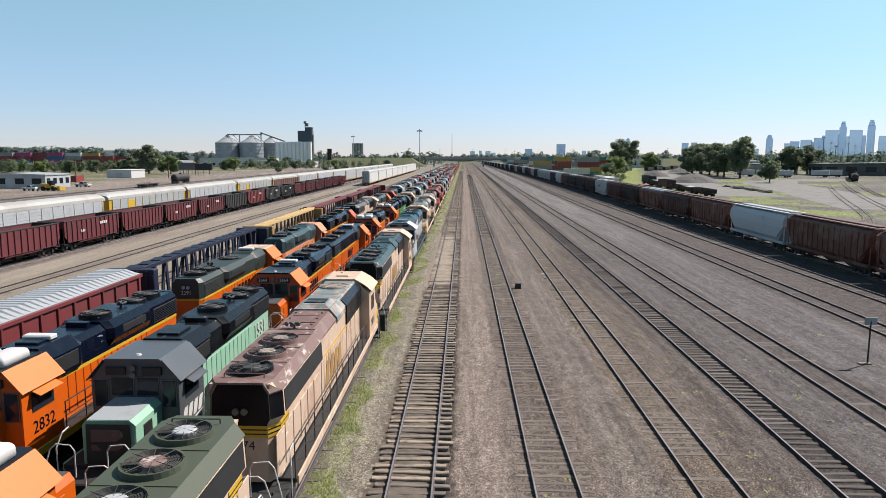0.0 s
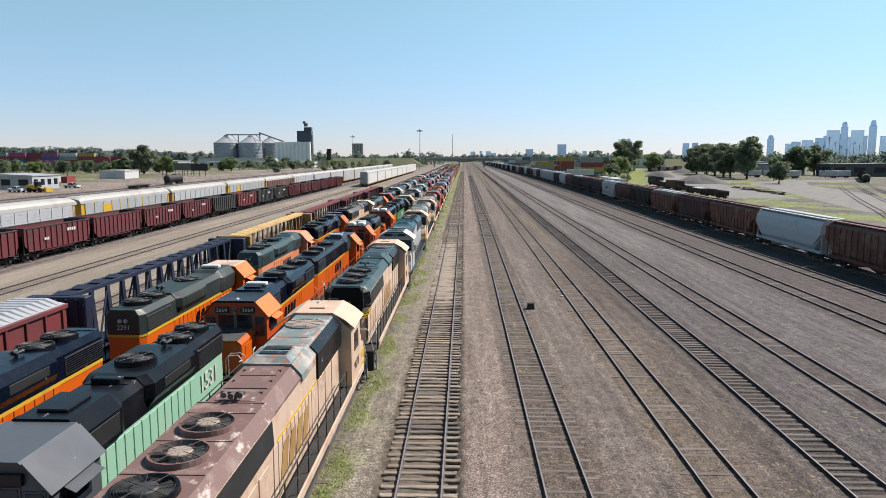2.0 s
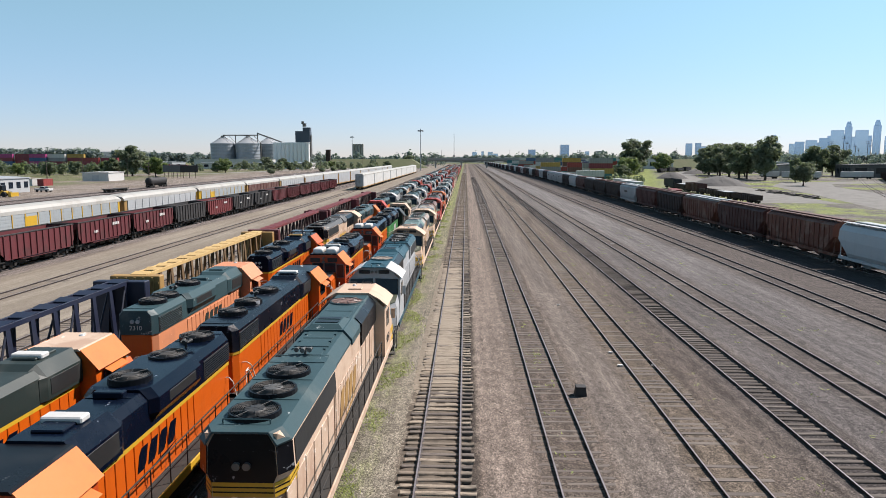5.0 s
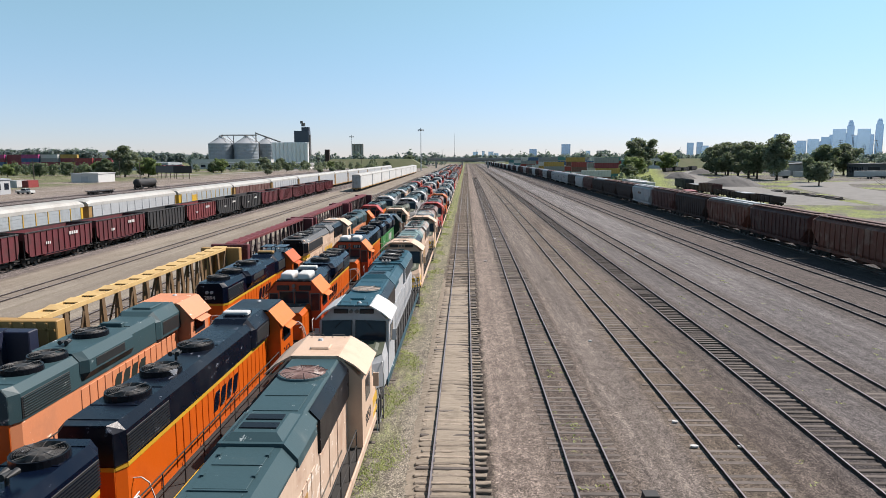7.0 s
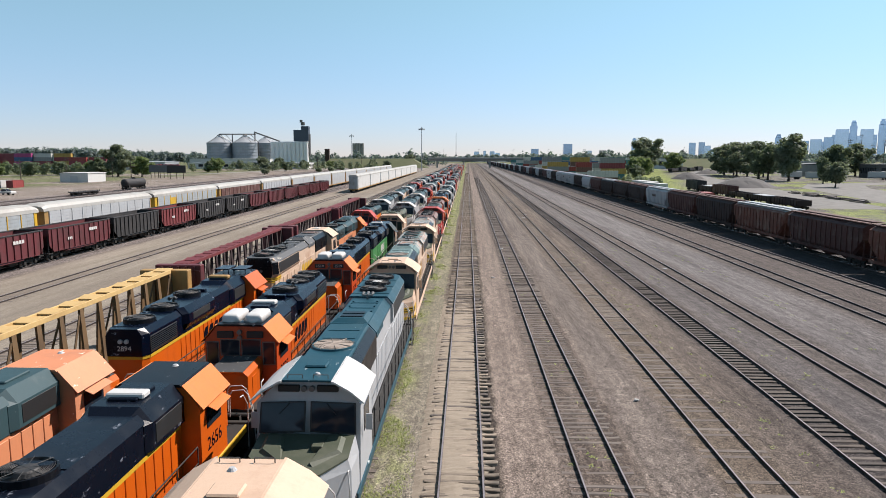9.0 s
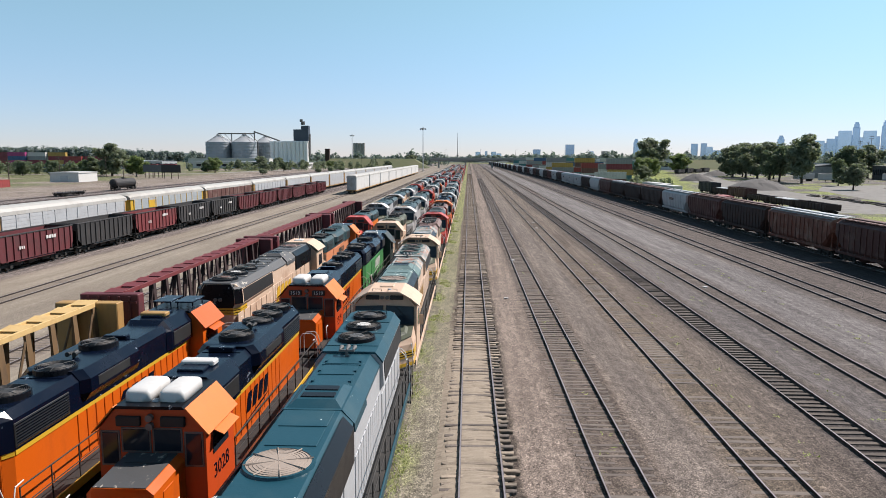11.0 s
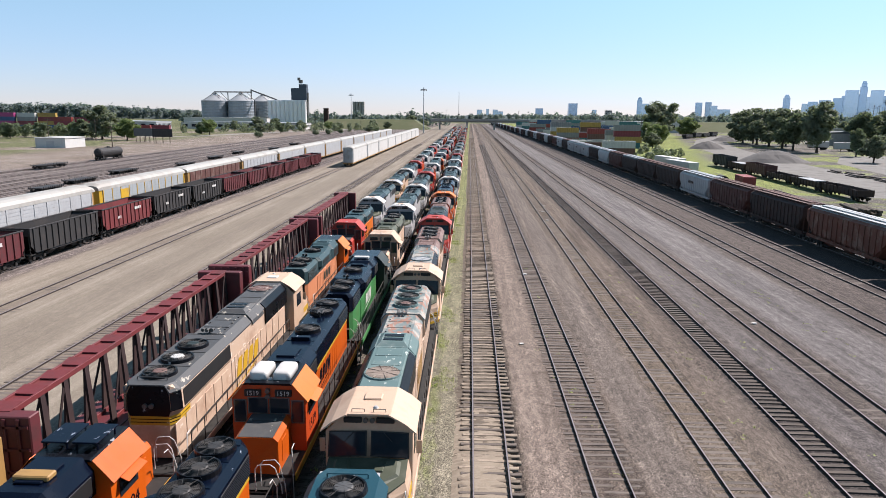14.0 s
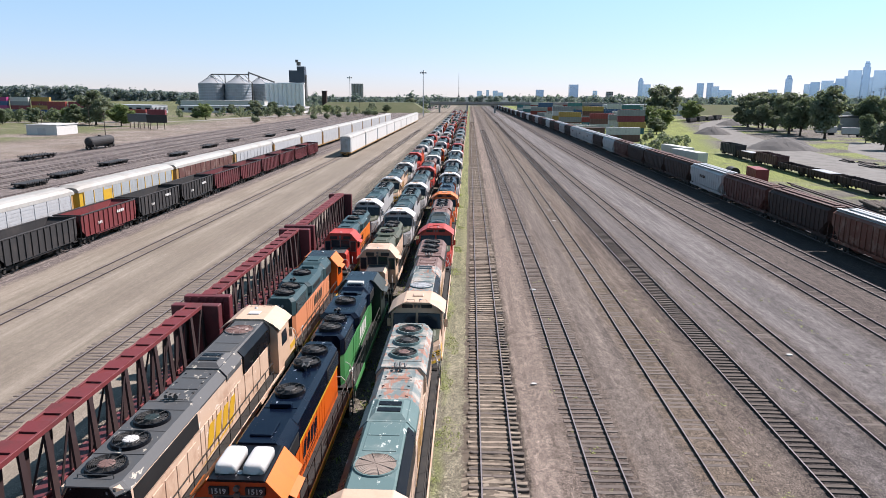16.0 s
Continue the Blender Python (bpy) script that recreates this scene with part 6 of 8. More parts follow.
def covered_hopper(y, fn, paint, roof, mark, label, length=17.5, near=True, tiny=False):
    x = fn(y)
    turn = -math.degrees(math.atan2(fn(y + 5) - fn(y - 5), 10))
    half = length / 2 - 0.5
    t = thing("covered_hopper", pose(x, y, 0, 0, 0, turn), label, "hopper car", "covered hopper cars in a train")
    car_running_gear(t, half + 0.25, near)
    # older cars have upright ribbed sides, the pale ones smooth round sides
    round_sides = paint in ("cargrey", "pale_hopper")
    shape = [(1.25, 1.25), (1.5, 1.7), (1.54, 2.9), (1.46, 3.9), (1.15, 4.42), (0.6, 4.62)] if round_sides else [(1.25, 1.25), (1.5, 1.6), (1.53, 2.9), (1.53, 4.2), (1.2, 4.42), (0.6, 4.62)]
    out = [(-shape[0][0], shape[0][1])] + shape + [(-u, v) for u, v in shape[:0:-1]]
    top = 3.9 if round_sides else 4.18
    def body(bm):
        rings = []
        for yy, low in ((-half, 3.0), (-half + 1.6, 1.25), (half - 1.6, 1.25), (half, 3.0)):
            rings.append([(u, yy, max(v, low) if v < 3.5 else v) for u, v in out])
        loft(bm, rings)
        box(bm, -0.3, 0.3, -half, half, 0.75, 1.25)
        for q in (-1, 1):
            box(bm, q * 1.35 - 0.06, q * 1.35 + 0.06, -half, half, 0.98, 1.3, 0.02)
    obj("body", f"ch_body{length}{round_sides}", body, paint, t)
    for k in range(0 if tiny else 3):
        c = (-1 + k) * half * 0.52
        def chute(bm):
            loft(bm, [[(-1.2, -2.0, 1.3), (1.2, -2.0, 1.3), (1.2, 2.0, 1.3), (-1.2, 2.0, 1.3)], [(-0.55, -0.4, 0.45), (0.55, -0.4, 0.45), (0.55, 0.4, 0.45), (-0.55, 0.4, 0.45)]])
        obj("hopper_chute", "ch_chute", chute, paint, t, pose(0, c, 0))
    n = 0 if round_sides else 15
    if not near and not round_sides:
        obj("side_ribs", f"ch_ribs{length}", lambda bm: [box(bm, q * 1.53 - 0.05, q * 1.53 + 0.05, -half + 1.2 + (2 * half - 2.4) * k / 13 - 0.05, -half + 1.2 + (2 * half - 2.4) * k / 13 + 0.05, 1.5, 4.18) for q in (-1, 1) for k in range(14)], paint, t)["kind"] = "stuff"
        n = 0
    for k in range(n):
        yy = -half + 0.7 + (2 * half - 1.4) * k / (n - 1)
        low = max(1.35, 2.9 - (half - abs(yy)) * 1.05)
        for q in (-1, 1):
            def rib(bm, q=q, low=low):
                zs = [low, 2.9, top] if low < 2.8 else [low, top]
                xs = {2.9: 1.56, top: 1.55}
                loft(bm, [[(q * (xs.get(z, 1.54)) - 0.05, -0.05, z), (q * xs.get(z, 1.54) + 0.05, -0.05, z), (q * xs.get(z, 1.54) + 0.05, 0.05, z), (q * xs.get(z, 1.54) - 0.05, 0.05, z)] for z in zs])
            obj("side_rib", f"ch_rib{q}{low:.1f}", rib, paint, t, pose(0, yy, 0))
    obj("roof_sheet", f"ch_roof{length}", lambda bm: prism(bm, [(-1.17, 4.43), (-0.6, 4.635), (0.6, 4.635), (1.17, 4.43), (1.17, 4.46), (0.61, 4.67), (-0.61, 4.67), (-1.17, 4.46)], -half, half), roof, t)
    def walkway(bm):
        for q in (-1, 1):
            box(bm, q * 0.95 - 0.24, q * 0.95 + 0.24, -half, half, 4.7, 4.74)
        m2 = 9
        for k in range(m2):
            yy = -half + 1.0 + (2 * half - 2.0) * k / (m2 - 1)
            box(bm, -1.15, 1.15, yy - 0.05, yy + 0.05, 4.66, 4.72)
    if tiny:
        return t
    obj("roof_walkway", f"ch_walk{length}", walkway, "galv" if roof != "rusty" else "rusty", t)
    obj("hatch", f"ch_hatch{length}", lambda bm: box(bm, -0.3, 0.3, -half + 0.8, half - 0.8, 4.67, 4.82, 0.04), roof, t)
    for e in (-1, 1):
        def end(bm, e=e):
            for q in (-1, 1):
                rod(bm, (q * 1.25, e * (half - 0.1), 1.0), (q * 1.25, e * (half - 0.1), 3.3), 0.06, 5)
                rod(bm, (q * 0.5, e * (half - 0.1), 1.0), (q * 0.5, e * (half - 0.5), 3.0), 0.05, 5)
            box(bm, -1.4, 1.4, e * (half - 0.6) - 0.6, e * (half - 0.6) + 0.6, 0.98, 1.1)
            for k in range(6):
                rod(bm, (1.1, e * half, 1.3 + 0.5 * k), (1.45, e * half, 1.3 + 0.5 * k), 0.02, 4)
        obj("end_frame", f"ch_end{e}{length}", end, paint, t)
    if mark:
        for q, tn in ((1, RIGHT), (-1, LEFT)):
            obj("lettering", "ch_mark", bars(6, 0.35, 0.45, 0.14), mark, t, at(q * 1.6, 1.0, 3.1, tn))
    return t


def tank_car(m, label, paint="carblack", length=14.5):
    half = length / 2
    t = thing("tank_car", m, label, "tank car")
    car_running_gear(t, half, False)
    def tank(bm):
        n, r, zc = 18, 1.4, 2.45
        rings = []
        for yy, s in ((-half + 0.3, 0.45), (-half + 0.6, 0.85), (-half + 1.0, 1.0), (half - 1.0, 1.0), (half - 0.6, 0.85), (half - 0.3, 0.45)):
            rings.append([(r * s * math.cos(2 * math.pi * i / n), yy, zc + r * s * math.sin(2 * math.pi * i / n)) for i in range(n)])
        loft(bm, rings)
        cyl(bm, 0, 0, 3.95, 0.5, 0.4, 14)
        box(bm, -0.6, 0.6, -1.4, 1.4, 3.8, 3.86)
    obj("tank", f"tank{length}", tank, paint, t)
    obj("sill", f"tank_sill{length}", lambda bm: (box(bm, -0.35, 0.35, -half, half, 0.75, 1.1), [box(bm, -1.3, 1.3, e * (half - 1.6) - 0.35, e * (half - 1.6) + 0.35, 0.9, 1.6) for e in (-1, 1)]), "under", t)
    for e in (-1, 1):
        obj("handrail", f"tank_rail{e}{length}", lambda bm, e=e: (rod(bm, (-1.3, e * half, 2.2), (1.3, e * half, 2.2), 0.03, 5), rod(bm, (-1.3, e * half, 1.1), (-1.3, e * half, 2.2), 0.03, 5), rod(bm, (1.3, e * half, 1.1), (1.3, e * half, 2.2), 0.03, 5)), "under", t)
    return t


def low_car(m, label, length=16.0, side=0.9, paint="rustdark", load=None):
    """A low gondola or flatcar with stakes."""
    half = length / 2 - 0.4
    t = thing("flatcar", m, label, "flatcar", "rusty low cars in a line")
    car_running_gear(t, half + 0.2, False)
    def body(bm):
        box(bm, -1.4, 1.4, -half, half, 1.0, 1.2, 0.02)
        box(bm, -0.3, 0.3, -half, half, 0.65, 1.0)
        if side > 0.3:
            for q in (-1, 1):
                box(bm, q * 1.4 - 0.05, q * 1.4 + 0.05, -half, half, 1.2, 1.2 + side)
            for e in (-1, 1):
                box(bm, -1.35, 1.35, e * half - 0.05, e * half + 0.05, 1.2, 1.2 + side)
        for k in range(10):
            yy = -half + 0.4 + (2 * half - 0.8) * k / 9
            for q in (-1, 1):
                box(bm, q * 1.48 - 0.05, q * 1.48 + 0.05, yy - 0.06, yy + 0.06, 1.0, 1.25 + side)
    obj("body", f"low_body{length}{side}", body, paint, t)
    if load:
        obj("cover", f"low_load{length}{side}", lambda bm: box(bm, -1.2, 1.2, -half * 0.5, half * 0.6, 1.2 + side - 0.1, 1.25 + side, 0.03), load, t)
    return t


# row of lumber cars beside the engines
ribbed_boxcar(14.0, 38.4, -17.9)
ribbed_boxcar(-10.8, 13.6, -17.9)
centre_beam_car(38.9, 63.5, -17.7, "blue", "blue", "dark blue lumber flatcar with an open centre beam, empty", "blue")
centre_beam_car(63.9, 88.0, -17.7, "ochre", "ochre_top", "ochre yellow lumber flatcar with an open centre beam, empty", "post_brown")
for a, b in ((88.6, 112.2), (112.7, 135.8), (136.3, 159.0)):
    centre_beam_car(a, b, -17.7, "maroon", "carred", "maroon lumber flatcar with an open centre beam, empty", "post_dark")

# open hoppers on the far side of the dirt road
for k in range(16):
    y = 57.0 + 13.62 * k
    kind = {6: "carblack", 7: "carred", 8: "carblack", 9: "carblack"}.get(k, "maroon")
    open_hopper(y, -45.8, kind, k in (2, 4, 5, 7, 8, 9), {"carblack": "sooty black open hopper car, empty", "maroon": "maroon open hopper car with side posts, empty", "carred": "faded red open hopper car, empty"}[kind])
# car carriers
for k in range(15):
    y = 82.5 + 28.5 * k
    sides, ends = (("silver", "ochre"), ("cargrey", "yellow"), ("silver", "ochre"), ("cargrey", "yellow"), ("rusty", "ochre"))[k] if k < 5 else ("silver", "ochre")
    car_carrier(y, -50.4, sides, ends, "silver car carrier with a rounded white roof" if ends == "ochre" else "blue-grey car carrier with yellow ends")
for k in range(9):
    car_carrier(276.5 + 28.5 * k, -35.6, "white", "cargrey", "white car carrier standing on a yard track")

# covered hoppers to the right
HOPPERS = ["rust_red", "rust_red", "rust_red", "pale_hopper", "rust_red", "rusty", "rust_red", "rustdark", "rusty", "silver", "rustdark", "rustdark", "rustdark", "rusty", "cargrey", "rustdark", "silver", "silver", "silver", "rustdark"]
for k in range(63):
    y = 37.6 + 17.6 * k
    paint = HOPPERS[k] if k < len(HOPPERS) else ("rustdark", "rusty", "silver", "rusty", "rustdark", "cargrey")[k % 6]
    covered_hopper(y, HOPPER_LINE, paint, "rusty" if paint in ("rusty", "rust_red", "rustdark") and k % 3 else "cargrey", "navy" if paint == "silver" else None, {"rusty": "rust-streaked brown covered hopper car", "rust_red": "red-brown covered hopper car with pale rust streaks", "pale_hopper": "pale blue-white covered hopper car with smooth sides", "rustdark": "dark weathered brown covered hopper car", "cargrey": "pale grey-blue covered hopper car", "silver": "dull silver covered hopper car"}[paint], near=k < 9, tiny=k > 33)

tank_car(pose(-115.3, 283, 0), "black tank car standing alone on a yard track")
low_car(pose(-112.5, 247, 0), "low dark flatcar standing on a yard track", 13, 0.2, "carblack")
for k, (y, ln) in enumerate(((196, 8), (212, 10), (236, 11), (262, 9), (292, 9), (322, 8), (352, 8), (395, 8))):
    low_car(pose(-82.0 - (k % 3) * 2.5, y, -0.35), "low rusty car frame set down in the yard", ln, 0.15, "carblack")
# line of rusty low cars in the lot
for y, side, load, paint in ((279, 2.4, None, "carblack"), (263.4, 1.2, "silver", "rustdark"), (247.8, 2.0, None, "rusty"), (232.2, 0.8, None, "rustdark"), (216.6, 0.9, "silver", "rustdark"), (201, 1.0, None, "rustdark")):
    low_car(pose(76.0 - 0.062 * (286 - y), y, 0, 0, 0, -3.5), "rusty low freight car in a line on weedy ground", 15.4, side, paint, load)
# ---------------------------------------------------------------- trees
def leaf_cloud(bm, rng, lobes, count, size):
    """Many small leaf patches, thick towards the outside of several lobes."""
    for _ in range(count):
        cx, cy, cz, rx, rz = rng.choice(lobes)
        while True:
            v = Vector((rng.uniform(-1, 1), rng.uniform(-1, 1), rng.uniform(-1, 1)))
            if 0.35 < v.length < 1.0:
                break
        v *= (0.7 + 0.35 * rng.random()) * (rng.uniform(1.15, 1.5) if rng.random() < 0.16 else 1.0)
        c = Vector((cx + v.x * rx, cy + v.y * rx, cz + v.z * rz))
        n = (v + Vector((rng.uniform(-0.9, 0.9), rng.uniform(-0.9, 0.9), rng.uniform(-0.3, 1.1)))).normalized()
        a = n.orthogonal().normalized()
        b = n.cross(a)
        s = size * rng.uniform(0.5, 1.25)
        w = rng.uniform(0.5, 1.0)
        bm.faces.new([bm.verts.new(c + a * s * p + b * s * w * q) for p, q in ((-1, -0.4), (0.3, -1), (1, 0.3), (-0.3, 0.9))])


def tree_parts(seed, tall):
    """Lobes of a crown of height 1: clumps along uneven limbs, with gaps between them."""
    rng = random.Random(seed + 3)
    lobes = []
    limbs = 9
    for k in range(limbs):
        a = k * 2.4 + rng.uniform(-0.4, 0.4)
        low = 0.17 + 0.44 * k / limbs + rng.uniform(-0.05, 0.05)
        reach = (0.26 if tall else 0.37) * (1.0 - 0.45 * abs(k / limbs - 0.3)) * rng.uniform(0.7, 1.15)
        rise = rng.uniform(0.10, 0.30)
        for q in (0.35, 0.62, 0.85, 1.0):
            r = rng.uniform(0.12, 0.18) * (1.15 - 0.4 * q)
            side = rng.uniform(-0.09, 0.09)
            lobes.append((reach * q * math.cos(a) - side * math.sin(a), reach * q * math.sin(a) + side * math.cos(a), low + rise * q + rng.uniform(-0.04, 0.04), r, r * rng.uniform(0.65, 0.95)))
    for k in range(6):
        lobes.append((rng.uniform(-0.1, 0.1), rng.uniform(-0.1, 0.1), 0.60 + 0.055 * k, rng.uniform(0.11, 0.17), rng.uniform(0.07, 0.10)))
    lobes += [(0, 0, 0.48, 0.26, 0.25), (0.06, -0.05, 0.32, 0.26, 0.17), (-0.06, 0.05, 0.68, 0.2, 0.2)]
    return lobes


def tree(x, y, h, kind="leaf", seed=0, wide=1.0, tall=False, label="leafy broadleaf tree at the edge of the yard", dense=9000):
    v = seed % 5
    t = thing("tree", pose(x, y, 0, 0, 0, seed * 67 % 360), label, "tree", "trees round the yard")
    t.scale = (h * wide, h * wide, h)
    lobes = tree_parts(v + (10 if tall else 0), tall)
    def trunk(bm):
        n = 8
        rings = [[(r * math.cos(2 * math.pi * i / n) + dx, r * math.sin(2 * math.pi * i / n), z) for i in range(n)] for r, z, dx in ((0.034, -0.01, 0), (0.024, 0.05, 0), (0.02, 0.25, 0.01), (0.014, 0.5, -0.01), (0.005, 0.78, 0.0))]
        loft(bm, rings)
        for cx, cy, cz, rx, rz in lobes[2:36:4]:
            rod(bm, (0, 0, max(0.16, cz - 0.28)), (cx, cy, cz), 0.007, 5)
    obj("trunk", f"tree_trunk{v}{tall}", trunk, "bark", t)
    obj("crown", f"tree_crown{v}{tall}", lambda bm: leaf_cloud(bm, random.Random(v + 40), lobes, dense, 0.028), kind, t)
    return t


def shrub(x, y, h, kind="leaf", seed=0, label="rounded green bush on the verge"):
    t = thing("shrub", pose(x, y, 0, 0, 0, seed * 50), label, "bush", "bushes")
    t.scale = (h * 1.2, h * 1.2, h)
    obj("crown", f"shrub{seed % 3}", lambda bm: leaf_cloud(bm, random.Random(seed % 3), [(0, 0, 0.45, 0.45, 0.42), (0.25, 0.1, 0.4, 0.3, 0.35), (-0.2, 0.2, 0.5, 0.3, 0.4)], 900, 0.06), kind, t)
    obj("stem", f"shrub_stem{seed % 3}", lambda bm: [rod(bm, (0, 0, -0.02), (0.2 * math.cos(k * 2.1), 0.2 * math.sin(k * 2.1), 0.5), 0.02, 5) for k in range(3)], "bark", t)
    return t


def wood(name, spots, size, kind, label, seed=1, per=90):
    """Far woods as one mass of leaf patches."""
    def build(bm):
        rng = random.Random(seed)
        for x, y, h in spots:
            lobes = [(x + rng.uniform(-0.3, 0.3) * h, y, h * f, h * 0.42 * g, h * 0.3) for f, g in ((0.3, 1.1), (0.55, 1.0), (0.75, 0.7))]
            leaf_cloud(bm, rng, lobes, per, size * h)
    ob = obj(name, name, build, kind)
    return tagged(ob, label, "trees", kind="stuff")


rng = random.Random(11)
def ridge(x):
    """Height of the tree tops along the horizon, higher on the hills to one side."""
    if x < -840:
        return 29
    if x < -640:
        return 29 - 8 * (x + 840) / 200
    if x < -380:
        return 21 - 9 * (x + 640) / 260
    return 12 if x < 0 else 16


def far_hill(bm):
    """A low wooded rise along the horizon."""
    xs = list(range(-2600, 2601, 20))
    rows = [[bm.verts.new((x, 1540 + off, lift * (ridge(x) * (0.93 + 0.10 * noise.noise(Vector((x * 0.012, off, 2.0))) + 0.05 * noise.noise(Vector((x * 0.05, off, 5.0))))) - (0.5 if lift == 0 else 0))) for x in xs] for off, lift in ((-60, 0.0), (-35, 0.55), (0, 0.86), (120, 0.9), (500, 0.0))]
    for a, b in zip(rows, rows[1:]):
        for i in range(len(xs) - 1):
            bm.faces.new((a[i], a[i + 1], b[i + 1], b[i]))


# hill and far woods take their haze from the leaf colour
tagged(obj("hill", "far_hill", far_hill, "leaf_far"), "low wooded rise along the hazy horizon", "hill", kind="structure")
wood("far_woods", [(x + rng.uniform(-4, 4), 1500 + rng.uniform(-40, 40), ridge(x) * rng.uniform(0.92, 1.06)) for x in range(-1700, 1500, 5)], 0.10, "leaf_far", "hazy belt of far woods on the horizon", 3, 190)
wood("hedge", [(-360 + 3.4 * k + rng.uniform(-4, 4), 462 + rng.uniform(-16, 16) - 0.05 * k, rng.uniform(5.5, 9.5)) for k in range(46)], 0.075, "leaf_dark", "thick hedge of trees along the lot", 8, 320)
wood("verge_bushes", [(-200 + 2.6 * k + rng.uniform(-5, 5), 560 + 2.6 * k + rng.uniform(-20, 20), rng.uniform(3.5, 8)) for k in range(46)], 0.075, "leaf", "bushes and low trees along the road verge", 9, 240)
wood("thicket", [(62 + rng.uniform(-7, 14), 300 + rng.uniform(-20, 95), rng.uniform(1.5, 4)) for k in range(40)] + [(rng.uniform(100, 118), rng.uniform(480, 520), rng.uniform(5, 9)) for k in range(14)], 0.13, "leaf", "rough green thicket beside the container yard", 10, 90)
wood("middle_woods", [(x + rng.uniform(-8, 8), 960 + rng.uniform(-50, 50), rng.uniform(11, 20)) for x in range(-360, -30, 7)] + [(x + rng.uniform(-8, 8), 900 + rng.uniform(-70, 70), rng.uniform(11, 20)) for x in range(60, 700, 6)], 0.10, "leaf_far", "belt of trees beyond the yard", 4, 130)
for k, (x, y, h, kind, wide, tall) in enumerate((
    (-198, 434, 19.3, "leaf", 1.15, False), (-180, 425, 12, "leaf_light", 1.2, False),
    (-262, 470, 7.5, "leaf_dark", 1.3, False), (-243, 455, 9, "leaf_dark", 1.2, False), (-230, 462, 9, "leaf_light", 1.3, False), (-215, 445, 11.5, "leaf_dark", 1.2, False), (-285, 465, 7.5, "leaf", 1.3, False), (-305, 470, 7, "leaf_light", 1.3, False), (-330, 480, 8, "leaf_dark", 1.3, False), (-204, 470, 10, "leaf_dark", 1.2, False), (-355, 490, 8, "leaf", 1.3, False), (-272, 440, 8, "leaf_light", 1.3, False), (-250, 436, 9, "leaf_dark", 1.2, False),
    (-172, 520, 11, "leaf_light", 1.2, False), (-185, 540, 9, "leaf_dark", 1.2, False), (-150, 560, 8, "leaf", 1.1, False), (-140, 575, 8, "leaf_dark", 1.1, False), (-196, 640, 9, "leaf", 1.2, False), (-180, 650, 12, "leaf", 1.2, False), (-168, 660, 11, "leaf_dark", 1.2, False), (-150, 680, 9, "leaf", 1.3, False), (-130, 700, 8, "leaf_light", 1.3, False),
    (-92, 720, 10, "leaf", 1.2, False), (-80, 735, 8, "leaf_dark", 1.2, False), (-62, 790, 14, "leaf", 1.2, False), (-50, 800, 10, "leaf_dark", 1.2, False),
    (121, 525, 25.5, "leaf", 1.1, False), (109, 505, 12, "leaf_light", 1.2, False), (150, 560, 15, "leaf_light", 1.2, False), (160, 590, 12, "leaf", 1.3, False), (84, 395, 8, "leaf", 1.2, False), (94, 425, 11.5, "leaf_light", 1.2, False), (103, 462, 12.5, "leaf", 1.1, False), (98, 445, 9, "leaf_light", 1.2, False),
    (158, 480, 20, "leaf", 1.15, False), (156, 455, 21, "leaf", 1.15, False), (153, 432, 20, "leaf", 1.15, False), (150, 410, 20.5, "leaf", 1.1, False), (147, 392, 18, "leaf_dark", 1.1, False), (148, 372, 23, "leaf", 0.95, True), (160, 470, 16, "leaf_dark", 1.1, False), (165, 440, 17, "leaf_dark", 1.1, False),
    (149.5, 344, 11.5, "leaf_dark", 0.8, True), (135.2, 306.6, 10, "leaf", 1.15, False), (210, 450, 19, "leaf_dark", 1.1, False), (224, 456, 20, "leaf", 1.1, False),
    (215, 560, 11, "leaf", 1.2, False), (240, 620, 12, "leaf_dark", 1.3, False), (300, 640, 13, "leaf", 1.3, False))):
    tree(x, y, h, kind, k, wide, tall)
for k, (x, y, h) in enumerate(((-128.5, 483, 4.6), (-107, 545, 4), (-101, 560, 5), (-98, 590, 4), (-84, 640, 6), (-80, 650, 5), (68, 352, 2.6), (72, 360, 3.0), (63, 338, 1.6))):
    shrub(x, y, h, "leaf_dark" if k % 2 else "leaf", k)

